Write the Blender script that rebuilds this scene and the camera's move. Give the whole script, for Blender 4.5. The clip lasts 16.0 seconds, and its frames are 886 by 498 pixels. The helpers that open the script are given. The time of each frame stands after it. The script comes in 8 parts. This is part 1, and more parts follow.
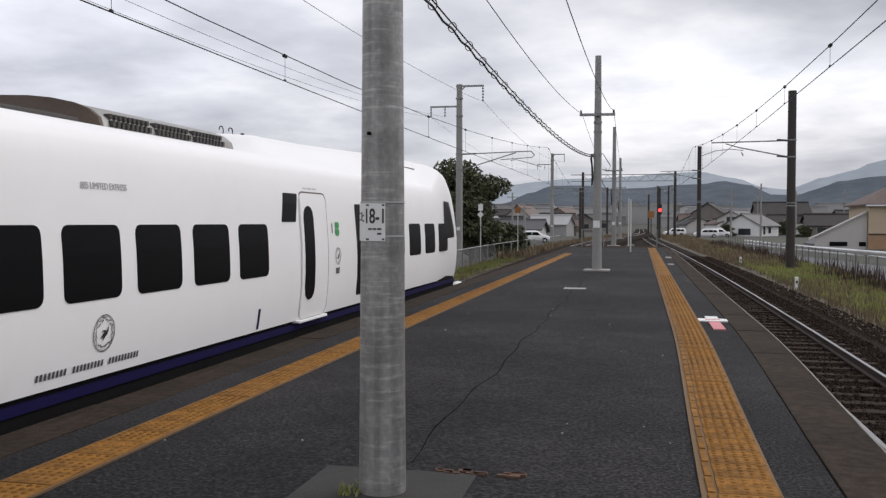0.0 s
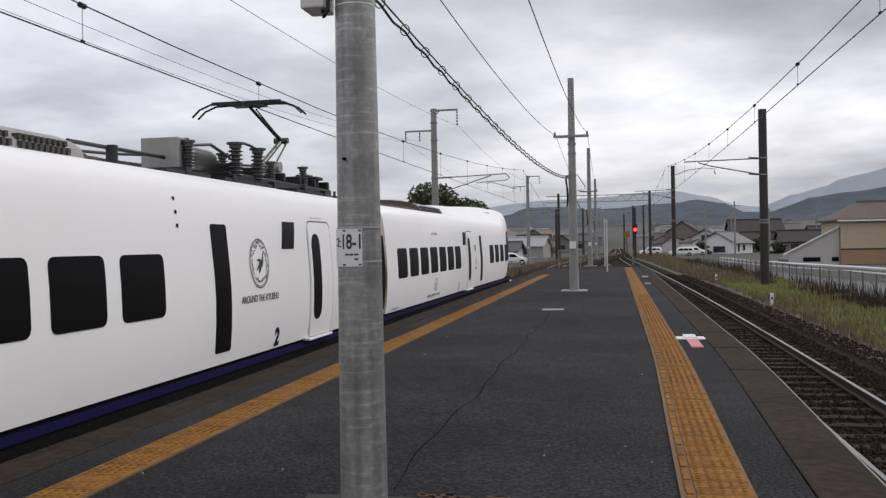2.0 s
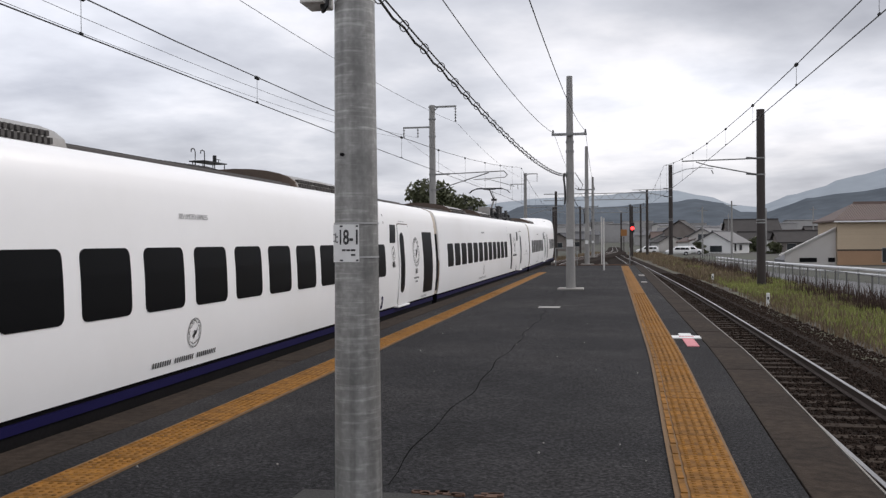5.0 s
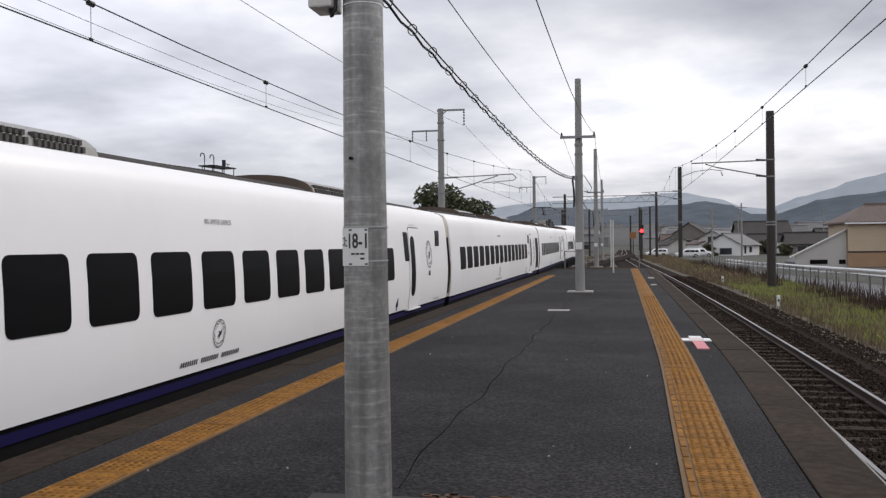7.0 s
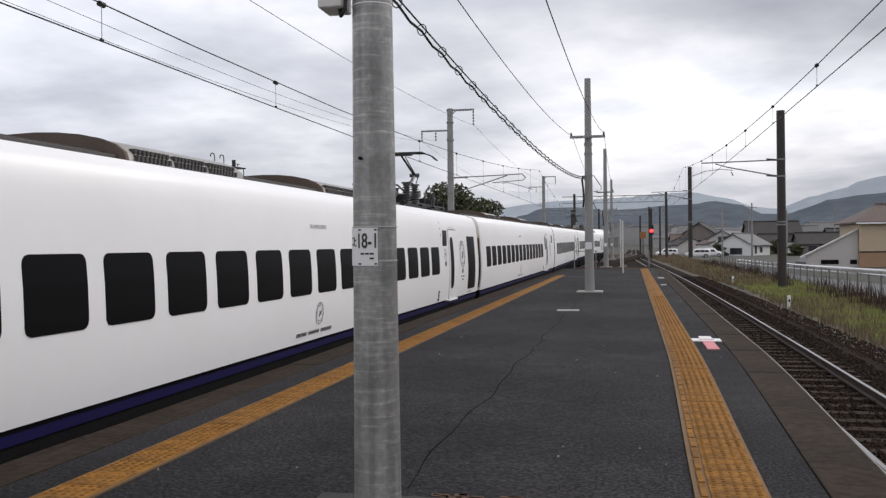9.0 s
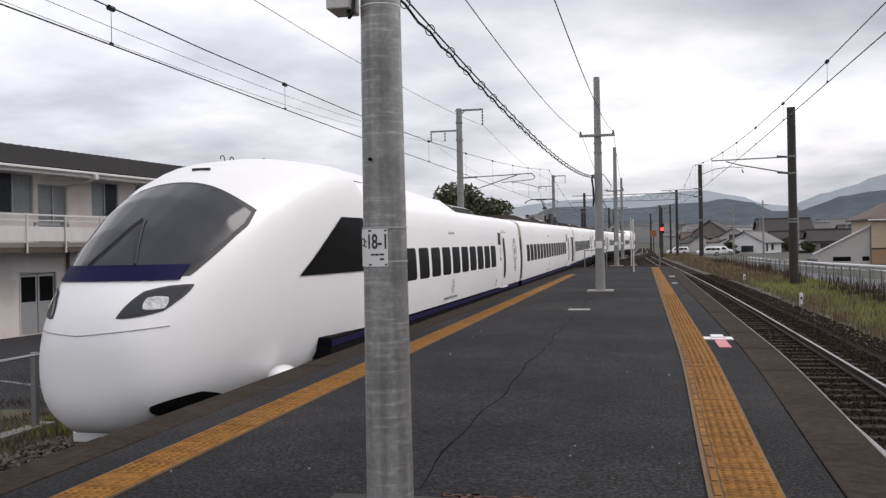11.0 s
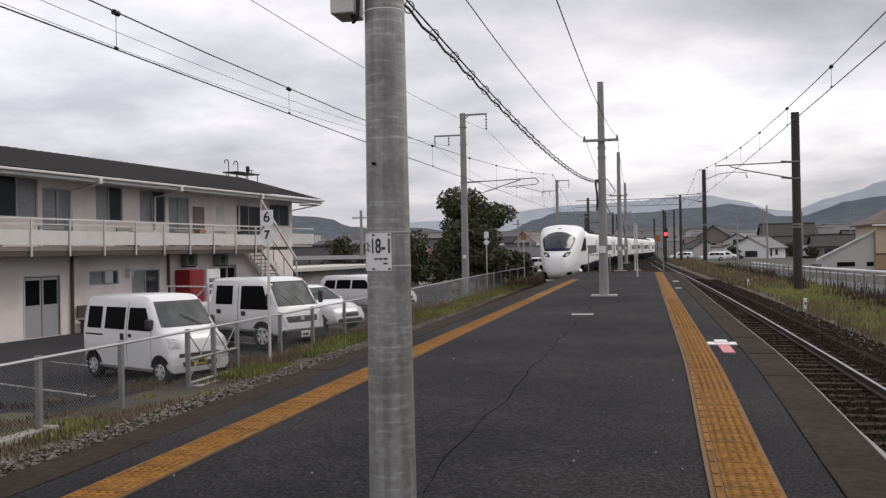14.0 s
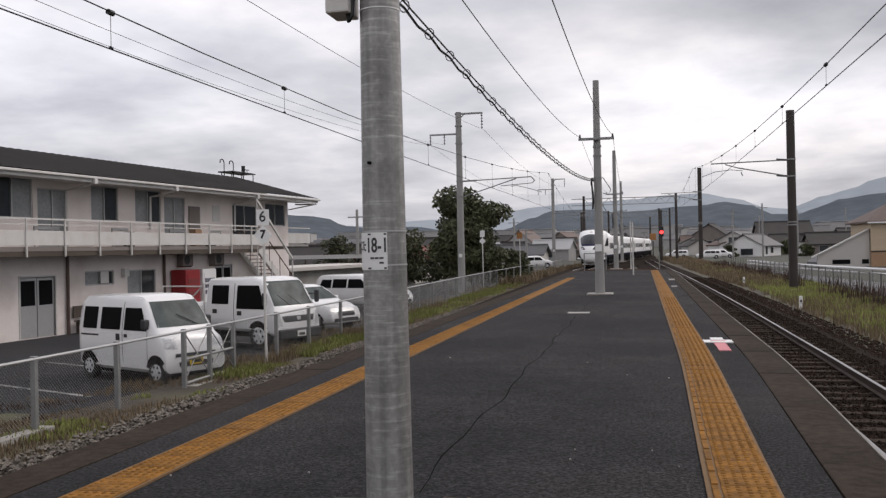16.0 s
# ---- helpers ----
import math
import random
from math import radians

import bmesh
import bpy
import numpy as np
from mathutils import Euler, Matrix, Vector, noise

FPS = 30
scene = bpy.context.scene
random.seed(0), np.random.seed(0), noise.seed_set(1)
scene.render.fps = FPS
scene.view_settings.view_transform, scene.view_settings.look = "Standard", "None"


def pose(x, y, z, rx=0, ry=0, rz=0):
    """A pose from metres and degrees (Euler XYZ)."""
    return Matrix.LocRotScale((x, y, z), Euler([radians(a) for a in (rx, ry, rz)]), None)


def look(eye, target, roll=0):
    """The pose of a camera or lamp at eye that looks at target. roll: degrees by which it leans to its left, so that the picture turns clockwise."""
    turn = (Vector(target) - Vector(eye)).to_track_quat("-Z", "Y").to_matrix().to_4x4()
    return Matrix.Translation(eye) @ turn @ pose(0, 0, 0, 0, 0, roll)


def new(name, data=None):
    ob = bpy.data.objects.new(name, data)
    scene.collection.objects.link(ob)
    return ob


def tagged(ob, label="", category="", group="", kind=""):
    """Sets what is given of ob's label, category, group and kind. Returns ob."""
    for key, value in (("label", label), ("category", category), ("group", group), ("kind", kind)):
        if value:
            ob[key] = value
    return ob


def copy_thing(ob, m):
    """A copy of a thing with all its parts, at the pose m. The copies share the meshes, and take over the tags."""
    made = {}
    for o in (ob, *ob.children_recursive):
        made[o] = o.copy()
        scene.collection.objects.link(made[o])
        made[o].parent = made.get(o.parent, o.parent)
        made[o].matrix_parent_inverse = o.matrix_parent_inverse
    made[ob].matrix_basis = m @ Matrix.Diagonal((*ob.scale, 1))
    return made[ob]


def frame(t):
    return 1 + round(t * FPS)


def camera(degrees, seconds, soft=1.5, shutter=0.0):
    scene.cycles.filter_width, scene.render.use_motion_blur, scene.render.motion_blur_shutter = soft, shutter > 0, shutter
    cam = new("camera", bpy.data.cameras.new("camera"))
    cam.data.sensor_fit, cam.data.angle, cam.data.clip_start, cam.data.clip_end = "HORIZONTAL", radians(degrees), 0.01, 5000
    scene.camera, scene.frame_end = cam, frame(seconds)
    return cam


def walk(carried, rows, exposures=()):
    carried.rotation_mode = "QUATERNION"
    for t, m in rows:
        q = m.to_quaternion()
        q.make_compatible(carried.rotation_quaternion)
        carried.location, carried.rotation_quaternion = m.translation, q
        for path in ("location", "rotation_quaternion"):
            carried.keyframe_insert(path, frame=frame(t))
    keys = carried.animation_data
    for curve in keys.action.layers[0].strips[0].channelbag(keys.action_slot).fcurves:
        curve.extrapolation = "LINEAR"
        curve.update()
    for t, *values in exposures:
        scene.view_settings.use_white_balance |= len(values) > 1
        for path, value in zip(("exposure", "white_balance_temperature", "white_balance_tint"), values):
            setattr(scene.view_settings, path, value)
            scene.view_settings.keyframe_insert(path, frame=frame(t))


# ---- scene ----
# The camera is held by hand at one spot on the platform and only turns.
cam = camera(52.0, 16.0, soft=1.35)
EYE = (0.0, 0.0, 1.36)
TURNS = [
    (0, 12.25, -1.68, -0.15), (0.5, 9.29, -0.83, -0.63), (1, 7.00, -0.60, -0.16), (1.5, 9.23, -0.29, 0.07),
    (2, 10.80, -0.19, 1.07), (2.5, 10.39, -0.39, 1.33), (3, 10.25, -0.39, 1.54), (3.5, 10.19, -0.30, 1.48),
    (4, 10.15, -0.41, 1.33), (4.5, 10.43, -0.45, 0.58), (7, 11.18, -0.19, 0.68), (7.5, 11.30, -0.22, 0.73),
    (8, 11.50, -0.23, 0.74), (8.5, 11.63, -0.18, 1.01), (9, 11.77, -0.19, 0.66), (9.5, 11.95, -0.24, 0.95),
    (10, 12.14, -0.26, 1.10), (12.5, 12.66, 0.05, 1.13), (13, 12.66, 0.09, 1.18), (13.5, 12.64, 0.11, 1.03),
    (14, 12.63, 0.12, 1.03), (14.5, 12.55, 0.16, 1.21), (15, 12.48, 0.12, 1.03), (15.5, 12.41, 0.09, 1.12),
    (16, 12.38, 0.05, 1.23),
]
walk(cam, [(t, pose(*EYE, 90 + p, r, y)) for t, y, p, r in TURNS], exposures=[(0, 0.0, 6580, 13), (1, -0.14, 6580, 13), (1.5, -0.17, 6580, 13), (2.2, -0.06, 6580, 13), (3, 0.02, 6580, 13), (10, 0.06, 6580, 13), (12.5, 0.22, 6800, 15), (13, 0.18, 6800, 15), (14.0, 0.03, 6800, 15), (16, 0.0, 6800, 15)])

# ---- world and sun: a bright overcast sky ----
SUN_ELEVATION, SUN_AZIMUTH = radians(42), radians(48)
world = bpy.data.worlds.new("overcast_sky")
scene.world = world
world.use_nodes = True
wt = world.node_tree
wt.nodes.clear()


def wnode(kind, **values):
    n = wt.nodes.new(kind)
    for key, value in values.items():
        n.inputs[key].default_value = value
    return n


w_out = wnode("ShaderNodeOutputWorld")
w_bg = wnode("ShaderNodeBackground", Strength=0.118)
w_sky = wt.nodes.new("ShaderNodeTexSky")
w_sky.sky_type = "NISHITA"
w_sky.sun_disc = False
w_sky.sun_elevation, w_sky.sun_rotation = SUN_ELEVATION, SUN_AZIMUTH
w_sky.air_density, w_sky.dust_density = 1.0, 3.0
w_co = wt.nodes.new("ShaderNodeTexCoord")
# clouds seen on a flat ceiling: direction divided by its height
w_sep = wt.nodes.new("ShaderNodeSeparateXYZ")
w_up = wt.nodes.new("ShaderNodeMath")
w_up.operation = "MAXIMUM"
w_up.inputs[1].default_value = 0.0
w_add = wt.nodes.new("ShaderNodeMath")
w_add.operation = "ADD"
w_add.inputs[1].default_value = 0.16
w_div = wt.nodes.new("ShaderNodeVectorMath")
w_div.operation = "DIVIDE"
w_comb = wt.nodes.new("ShaderNodeCombineXYZ")
w_noise = wnode("ShaderNodeTexNoise", Scale=0.75, Detail=6.0, Roughness=0.5, Distortion=0.35)
w_fine = wnode("ShaderNodeTexNoise", Scale=2.6, Detail=6.0, Roughness=0.55)
w_map = wt.nodes.new("ShaderNodeMapping")
w_map.inputs["Location"].default_value = (1.9, 0.35, 0.0)
w_ramp = wt.nodes.new("ShaderNodeValToRGB")
w_ramp.color_ramp.elements[0].position, w_ramp.color_ramp.elements[0].color = 0.33, (3.7, 3.95, 4.5, 1)
w_ramp.color_ramp.elements[1].position, w_ramp.color_ramp.elements[1].color = 0.66, (9.3, 9.4, 9.7, 1)
el = w_ramp.color_ramp.elements.new(0.5)
el.color = (6.1, 6.4, 6.95, 1)
w_mixn = wt.nodes.new("ShaderNodeMix")
w_mixn.data_type = "FLOAT"
w_mixn.inputs[0].default_value = 0.3
w_mix = wt.nodes.new("ShaderNodeMix")
w_mix.data_type = "RGBA"
w_mix.inputs[0].default_value = 0.93
L = wt.links.new
L(w_co.outputs["Generated"], w_sep.inputs[0])
L(w_sep.outputs["Z"], w_up.inputs[0])
L(w_up.outputs[0], w_add.inputs[0])
for k in "XYZ":
    L(w_add.outputs[0], w_comb.inputs[k])
L(w_co.outputs["Generated"], w_div.inputs[0])
L(w_comb.outputs[0], w_div.inputs[1])
L(w_div.outputs[0], w_map.inputs["Vector"])
L(w_map.outputs[0], w_noise.inputs["Vector"])
L(w_map.outputs[0], w_fine.inputs["Vector"])
L(w_noise.outputs[0], w_mixn.inputs[2])
L(w_fine.outputs[0], w_mixn.inputs[3])
L(w_mixn.outputs[0], w_ramp.inputs[0])
L(w_sky.outputs[0], w_mix.inputs[6])
L(w_ramp.outputs[0], w_mix.inputs[7])
# broad thin and thick banks of cloud: azimuth, elevation, half widths in degrees, gain
BANKS = [(8.5, 14.0, 12.0, 3.0, -0.20), (7.0, 9.3, 8.5, 2.2, 0.20), (12.5, 5.0, 7.0, 1.9, -0.09), (-29.0, 5.6, 10.5, 1.5, -0.10), (-37.0, 11.5, 12.0, 4.5, 0.28), (-10.0, 6.0, 5.0, 2.0, -0.05), (-12.0, 11.5, 8.0, 2.5, -0.06), (-20.0, 14.5, 4.0, 1.4, 0.08), (0.0, 2.6, 34.0, 2.3, -0.13)]


def wmath(op, a, b=None):
    n = wt.nodes.new("ShaderNodeMath")
    n.operation = op
    for k, v in enumerate((a, b)):
        if v is None:
            continue
        if isinstance(v, (int, float)):
            n.inputs[k].default_value = v
        else:
            L(v, n.inputs[k])
    return n.outputs[0]


w_warp = wnode("ShaderNodeTexNoise", Scale=5.0, Detail=4.0, Roughness=0.55)
L(w_co.outputs["Generated"], w_warp.inputs["Vector"])
w_wsep = wt.nodes.new("ShaderNodeSeparateXYZ")
L(w_warp.outputs["Color"], w_wsep.inputs[0])
w_az = wmath("ADD", wmath("MULTIPLY", wmath("ARCTAN2", w_sep.outputs["X"], w_sep.outputs["Y"]), 57.2958), wmath("MULTIPLY", wmath("SUBTRACT", w_wsep.outputs["X"], 0.5), 16.0))
w_el = wmath("ADD", wmath("MULTIPLY", wmath("ARCSINE", w_sep.outputs["Z"]), 57.2958), wmath("MULTIPLY", wmath("SUBTRACT", w_wsep.outputs["Y"], 0.5), 5.0))
w_gain = wmath("ADD", 1.0, 0.0)
for az, elev, sa, se, gain in BANKS:
    qa = wmath("POWER", wmath("ABSOLUTE", wmath("DIVIDE", wmath("SUBTRACT", w_az, az), sa)), 2.0)
    qe = wmath("POWER", wmath("ABSOLUTE", wmath("DIVIDE", wmath("SUBTRACT", w_el, elev), se)), 2.0)
    w_gain = wmath("ADD", w_gain, wmath("MULTIPLY", wmath("EXPONENT", wmath("MULTIPLY", wmath("ADD", qa, qe), -1.0)), gain))
w_glow = wt.nodes.new("ShaderNodeVectorMath")
w_glow.operation = "SCALE"
L(w_mix.outputs[2], w_glow.inputs[0])
L(w_gain, w_glow.inputs["Scale"])
L(w_glow.outputs[0], w_bg.inputs["Color"])
L(w_bg.outputs[0], w_out.inputs[0])

sun_data = bpy.data.lights.new("sun", "SUN")
sun_data.energy, sun_data.angle, sun_data.color = 1.35, radians(25), (1.0, 0.97, 0.93)
sun = new("sun", sun_data)
sd = Vector((math.sin(SUN_AZIMUTH) * math.cos(SUN_ELEVATION), math.cos(SUN_AZIMUTH) * math.cos(SUN_ELEVATION), math.sin(SUN_ELEVATION)))
sun.matrix_world = look((0, 0, 60), Vector((0, 0, 60)) - sd)

# ---- materials ----
def material(name, color, rough=0.7, metal=0.0, grain=0.12, scale=8.0, large=0.5, bump=0.0, bump_scale=60.0, dirt=None, dirt_amount=0.0, dirt_scale=0.6, coat=0.0, island=0.0, emit=0.0, spec=0.5):
    """A surface with fine grain, large-scale variation, optional stains and relief, in object space."""
    m = bpy.data.materials.new(name)
    m.use_nodes = True
    nt = m.node_tree
    b = nt.nodes["Principled BSDF"]
    b.inputs["Roughness"].default_value = rough
    b.inputs["Metallic"].default_value = metal
    b.inputs["Coat Weight"].default_value = coat
    b.inputs["Coat Roughness"].default_value = 0.08
    b.inputs["Specular IOR Level"].default_value = spec
    co = nt.nodes.new("ShaderNodeTexCoord")

    def noise_node(s, detail=4.0):
        n = nt.nodes.new("ShaderNodeTexNoise")
        n.inputs["Scale"].default_value, n.inputs["Detail"].default_value = s, detail
        nt.links.new(co.outputs["Object"], n.inputs["Vector"])
        return n

    fine, wide = noise_node(scale * 6, 3.0), noise_node(large, 4.0)
    add = nt.nodes.new("ShaderNodeMath")
    add.operation = "ADD"
    nt.links.new(fine.outputs[0], add.inputs[0])
    nt.links.new(wide.outputs[0], add.inputs[1])
    rng = nt.nodes.new("ShaderNodeMapRange")
    rng.inputs["From Min"].default_value, rng.inputs["From Max"].default_value = 0.6, 1.4
    rng.inputs["To Min"].default_value, rng.inputs["To Max"].default_value = 1 - grain, 1 + grain
    nt.links.new(add.outputs[0], rng.inputs["Value"])
    mul = nt.nodes.new("ShaderNodeVectorMath")
    mul.operation = "SCALE"
    mul.inputs[0].default_value = color
    nt.links.new(rng.outputs[0], mul.inputs["Scale"])
    out = mul.outputs[0]
    if island:
        geo = nt.nodes.new("ShaderNodeNewGeometry")
        obi = nt.nodes.new("ShaderNodeObjectInfo")
        sm = nt.nodes.new("ShaderNodeMath")
        sm.operation = "ADD"
        nt.links.new(geo.outputs["Random Per Island"], sm.inputs[0])
        nt.links.new(obi.outputs["Random"], sm.inputs[1])
        r2 = nt.nodes.new("ShaderNodeMapRange")
        r2.inputs["From Max"].default_value = 2.0
        r2.inputs["To Min"].default_value, r2.inputs["To Max"].default_value = 1 - island, 1 + island
        nt.links.new(sm.outputs[0], r2.inputs["Value"])
        m2 = nt.nodes.new("ShaderNodeVectorMath")
        m2.operation = "SCALE"
        nt.links.new(out, m2.inputs[0])
        nt.links.new(r2.outputs[0], m2.inputs["Scale"])
        out = m2.outputs[0]
    if dirt:
        dn = noise_node(dirt_scale, 6.0)
        dr = nt.nodes.new("ShaderNodeMapRange")
        dr.inputs["From Min"].default_value, dr.inputs["From Max"].default_value = 0.45, 0.7
        dr.inputs["To Max"].default_value = dirt_amount
        nt.links.new(dn.outputs[0], dr.inputs["Value"])
        mx = nt.nodes.new("ShaderNodeMix")
        mx.data_type = "RGBA"
        nt.links.new(dr.outputs[0], mx.inputs[0])
        nt.links.new(out, mx.inputs[6])
        mx.inputs[7].default_value = (*dirt, 1)
        out = mx.outputs[2]
    nt.links.new(out, b.inputs["Base Color"])
    if bump:
        bn = noise_node(bump_scale, 3.0)
        bp = nt.nodes.new("ShaderNodeBump")
        bp.inputs["Strength"].default_value, bp.inputs["Distance"].default_value = bump, 0.01
        nt.links.new(bn.outputs[0], bp.inputs["Height"])
        nt.links.new(bp.outputs[0], b.inputs["Normal"])
    if emit:
        b.inputs["Emission Color"].default_value = (*color, 1)
        b.inputs["Emission Strength"].default_value = emit
    return m


M = {}
def speckle(m, scale, lo, hi, a, b):
    """Multiplies the base colour by coarse grains."""
    nt = m.node_tree
    p = nt.nodes["Principled BSDF"]
    co = nt.nodes.new("ShaderNodeTexCoord")
    n = nt.nodes.new("ShaderNodeTexNoise")
    n.inputs["Scale"].default_value, n.inputs["Detail"].default_value = scale, 2.0
    nt.links.new(co.outputs["Object"], n.inputs["Vector"])
    r = nt.nodes.new("ShaderNodeMapRange")
    r.inputs["From Min"].default_value, r.inputs["From Max"].default_value = lo, hi
    r.inputs["To Min"].default_value, r.inputs["To Max"].default_value = a, b
    nt.links.new(n.outputs[0], r.inputs["Value"])
    s = nt.nodes.new("ShaderNodeVectorMath")
    s.operation = "SCALE"
    nt.links.new(p.inputs["Base Color"].links[0].from_socket, s.inputs[0])
    nt.links.new(r.outputs[0], s.inputs["Scale"])
    nt.links.new(s.outputs[0], p.inputs["Base Color"])
    return m


M["asphalt"] = material("platform_asphalt", (0.0185, 0.018, 0.0195), 0.95, spec=0.2, grain=0.75, scale=5.5, large=0.35, bump=0.6, bump_scale=130, dirt=(0.034, 0.031, 0.029), dirt_amount=0.5, dirt_scale=0.35)
speckle(M["asphalt"], 42, 0.40, 0.66, 0.45, 1.95)
speckle(M["asphalt"], 110, 0.55, 0.76, 0.8, 2.9)
speckle(M["asphalt"], 2.2, 0.35, 0.65, 0.85, 1.15)
M["patch"] = material("old_asphalt_patch", (0.030, 0.029, 0.027), 0.9, grain=0.35, scale=12, large=2, bump=0.6, bump_scale=90)
M["concrete"] = material("worn_concrete", (0.036, 0.0268, 0.0205), 0.92, spec=0.10, grain=0.30, scale=10, large=1.6, bump=0.35, bump_scale=60, dirt=(0.024, 0.0185, 0.015), dirt_amount=0.8, dirt_scale=1.1, island=0.05)
M["concrete_light"] = material("light_concrete", (0.33, 0.32, 0.30), 0.85, grain=0.18, scale=8, large=1.0, bump=0.25, bump_scale=50, dirt=(0.16, 0.14, 0.12), dirt_amount=0.6)
M["edge_line"] = material("worn_white_edge", (0.24, 0.225, 0.205), 0.8, grain=0.3, scale=6, large=0.8, dirt=(0.14, 0.12, 0.10), dirt_amount=0.8, dirt_scale=1.5)
M["tactile"] = material("orange_tactile_tile", (0.235, 0.105, 0.018), 0.85, spec=0.2, grain=0.25, scale=6, large=1.2, bump=0.5, bump_scale=38, dirt=(0.105, 0.055, 0.018), dirt_amount=0.8, dirt_scale=1.3, island=0.14)
M["tactile_edge"] = material("tile_bed_concrete", (0.15, 0.085, 0.035), 0.85, grain=0.3, scale=8, large=1.0)
speckle(M["tactile"], 9, 0.35, 0.65, 0.72, 1.2)
speckle(M["concrete"], 12, 0.35, 0.65, 0.75, 1.25)
M["car_white"] = material("white_train_paint", (0.87, 0.87, 0.87), 0.42, grain=0.012, scale=1.0, large=0.6, coat=0.08, dirt=(0.74, 0.72, 0.68), dirt_amount=0.2, dirt_scale=0.5)
M["seam_dirt"] = material("dusty_cream_shroud", (0.50, 0.43, 0.35), 0.55, grain=0.15, scale=3, large=1.5, dirt=(0.22, 0.15, 0.10), dirt_amount=0.8, dirt_scale=1.2)
M["glass_dark"] = material("dark_window_glass", (0.008, 0.0083, 0.009), 0.3, grain=0.05, scale=1, large=1, spec=0.04)
M["glass_grey"] = material("grey_windscreen_glass", (0.045, 0.048, 0.055), 0.12, grain=0.1, scale=1, large=1, spec=0.22)
M["blue"] = material("deep_blue_stripe", (0.009, 0.0072, 0.048), 0.6, spec=0.10, grain=0.1, scale=2)
M["under"] = material("dark_underframe", (0.010, 0.0095, 0.010), 0.9, grain=0.3, scale=5, large=1.5, spec=0.05)
M["roof_grey"] = material("grey_metal_roof_cowl", (0.30, 0.295, 0.285), 0.5, metal=0.2, grain=0.15, scale=3, large=1.5, dirt=(0.17, 0.14, 0.11), dirt_amount=0.6, dirt_scale=1.5)
M["roof_brown"] = material("brown_dusty_metal", (0.085, 0.058, 0.042), 0.7, grain=0.25, scale=4, large=1.2, dirt=(0.14, 0.11, 0.09), dirt_amount=0.5)
M["roof_dark"] = material("sooty_roof", (0.05, 0.045, 0.042), 0.7, grain=0.25, scale=4)
M["insul"] = material("grey_porcelain", (0.055, 0.054, 0.053), 0.35, grain=0.15, scale=5)
M["black"] = material("black_metal", (0.018, 0.018, 0.019), 0.5, metal=0.3, grain=0.2, scale=4)
M["ink"] = material("grey_ink", (0.030, 0.030, 0.032), 0.5, grain=0.1, scale=4)
M["ink_pale"] = material("pale_grey_ink", (0.36, 0.36, 0.36), 0.5, grain=0.1, scale=4)
M["ink_mid"] = material("mid_grey_ink", (0.065, 0.065, 0.068), 0.5, grain=0.1, scale=4)
M["far_wall"] = material("far_town_wall", (0.33, 0.325, 0.32), 0.9, grain=0.1, scale=0.5, island=0.7)
M["ink_green"] = material("green_ink", (0.04, 0.30, 0.09), 0.5, grain=0.1, scale=4)
M["fence_grey"] = material("weathered_grey_steel", (0.135, 0.132, 0.128), 0.7, grain=0.2, scale=5)
M["pipe_brown"] = material("brown_pipe_paint", (0.085, 0.055, 0.045), 0.7, grain=0.2, scale=4)
M["screen"] = material("car_windscreen_glass", (0.075, 0.088, 0.086), 0.22, grain=0.5, scale=0.5, large=2.2, spec=0.04)
M["crack"] = material("black_crack", (0.0135, 0.013, 0.013), 1.0, spec=0.0)
M["galv"] = material("galvanised_steel", (0.235, 0.238, 0.235), 0.5, metal=0.4, grain=0.22, scale=5, large=3.0, bump=0.12, bump_scale=40, dirt=(0.36, 0.36, 0.35), dirt_amount=0.45, dirt_scale=5.0)
def streaked_steel():
    """Galvanised steel with drawn horizontal scuffs; long vertical bands paint reflections into the colour."""
    m = material("streaked_galvanised_steel", (0.285, 0.282, 0.272), 0.5, metal=0.3, grain=0.10, scale=4, large=2.0)
    nt = m.node_tree
    b = nt.nodes["Principled BSDF"]
    co = nt.nodes.new("ShaderNodeTexCoord")
    base = b.inputs["Base Color"].links[0].from_socket
    for scale, lo, hi, gain in (((5, 5, 60), 0.54, 0.70, 0.42), ((9, 9, 90), 0.58, 0.72, 0.30), ((15, 15, 0.45), 0.42, 0.66, -0.34), ((5, 5, 7), 0.45, 0.62, -0.24), ((40, 40, 30), 0.42, 0.68, 0.26)):
        mp = nt.nodes.new("ShaderNodeMapping")
        mp.inputs["Scale"].default_value = scale
        nt.links.new(co.outputs["Object"], mp.inputs["Vector"])
        n = nt.nodes.new("ShaderNodeTexNoise")
        n.inputs["Scale"].default_value, n.inputs["Detail"].default_value = 1.0, 3.0
        nt.links.new(mp.outputs[0], n.inputs["Vector"])
        r = nt.nodes.new("ShaderNodeMapRange")
        r.inputs["From Min"].default_value, r.inputs["From Max"].default_value = lo, hi
        r.inputs["To Min"].default_value, r.inputs["To Max"].default_value = 1.0, 1.0 + gain
        nt.links.new(n.outputs[0], r.inputs["Value"])
        s = nt.nodes.new("ShaderNodeVectorMath")
        s.operation = "SCALE"
        nt.links.new(base, s.inputs[0])
        nt.links.new(r.outputs[0], s.inputs["Scale"])
        base = s.outputs[0]
    nt.links.new(base, b.inputs["Base Color"])
    return m


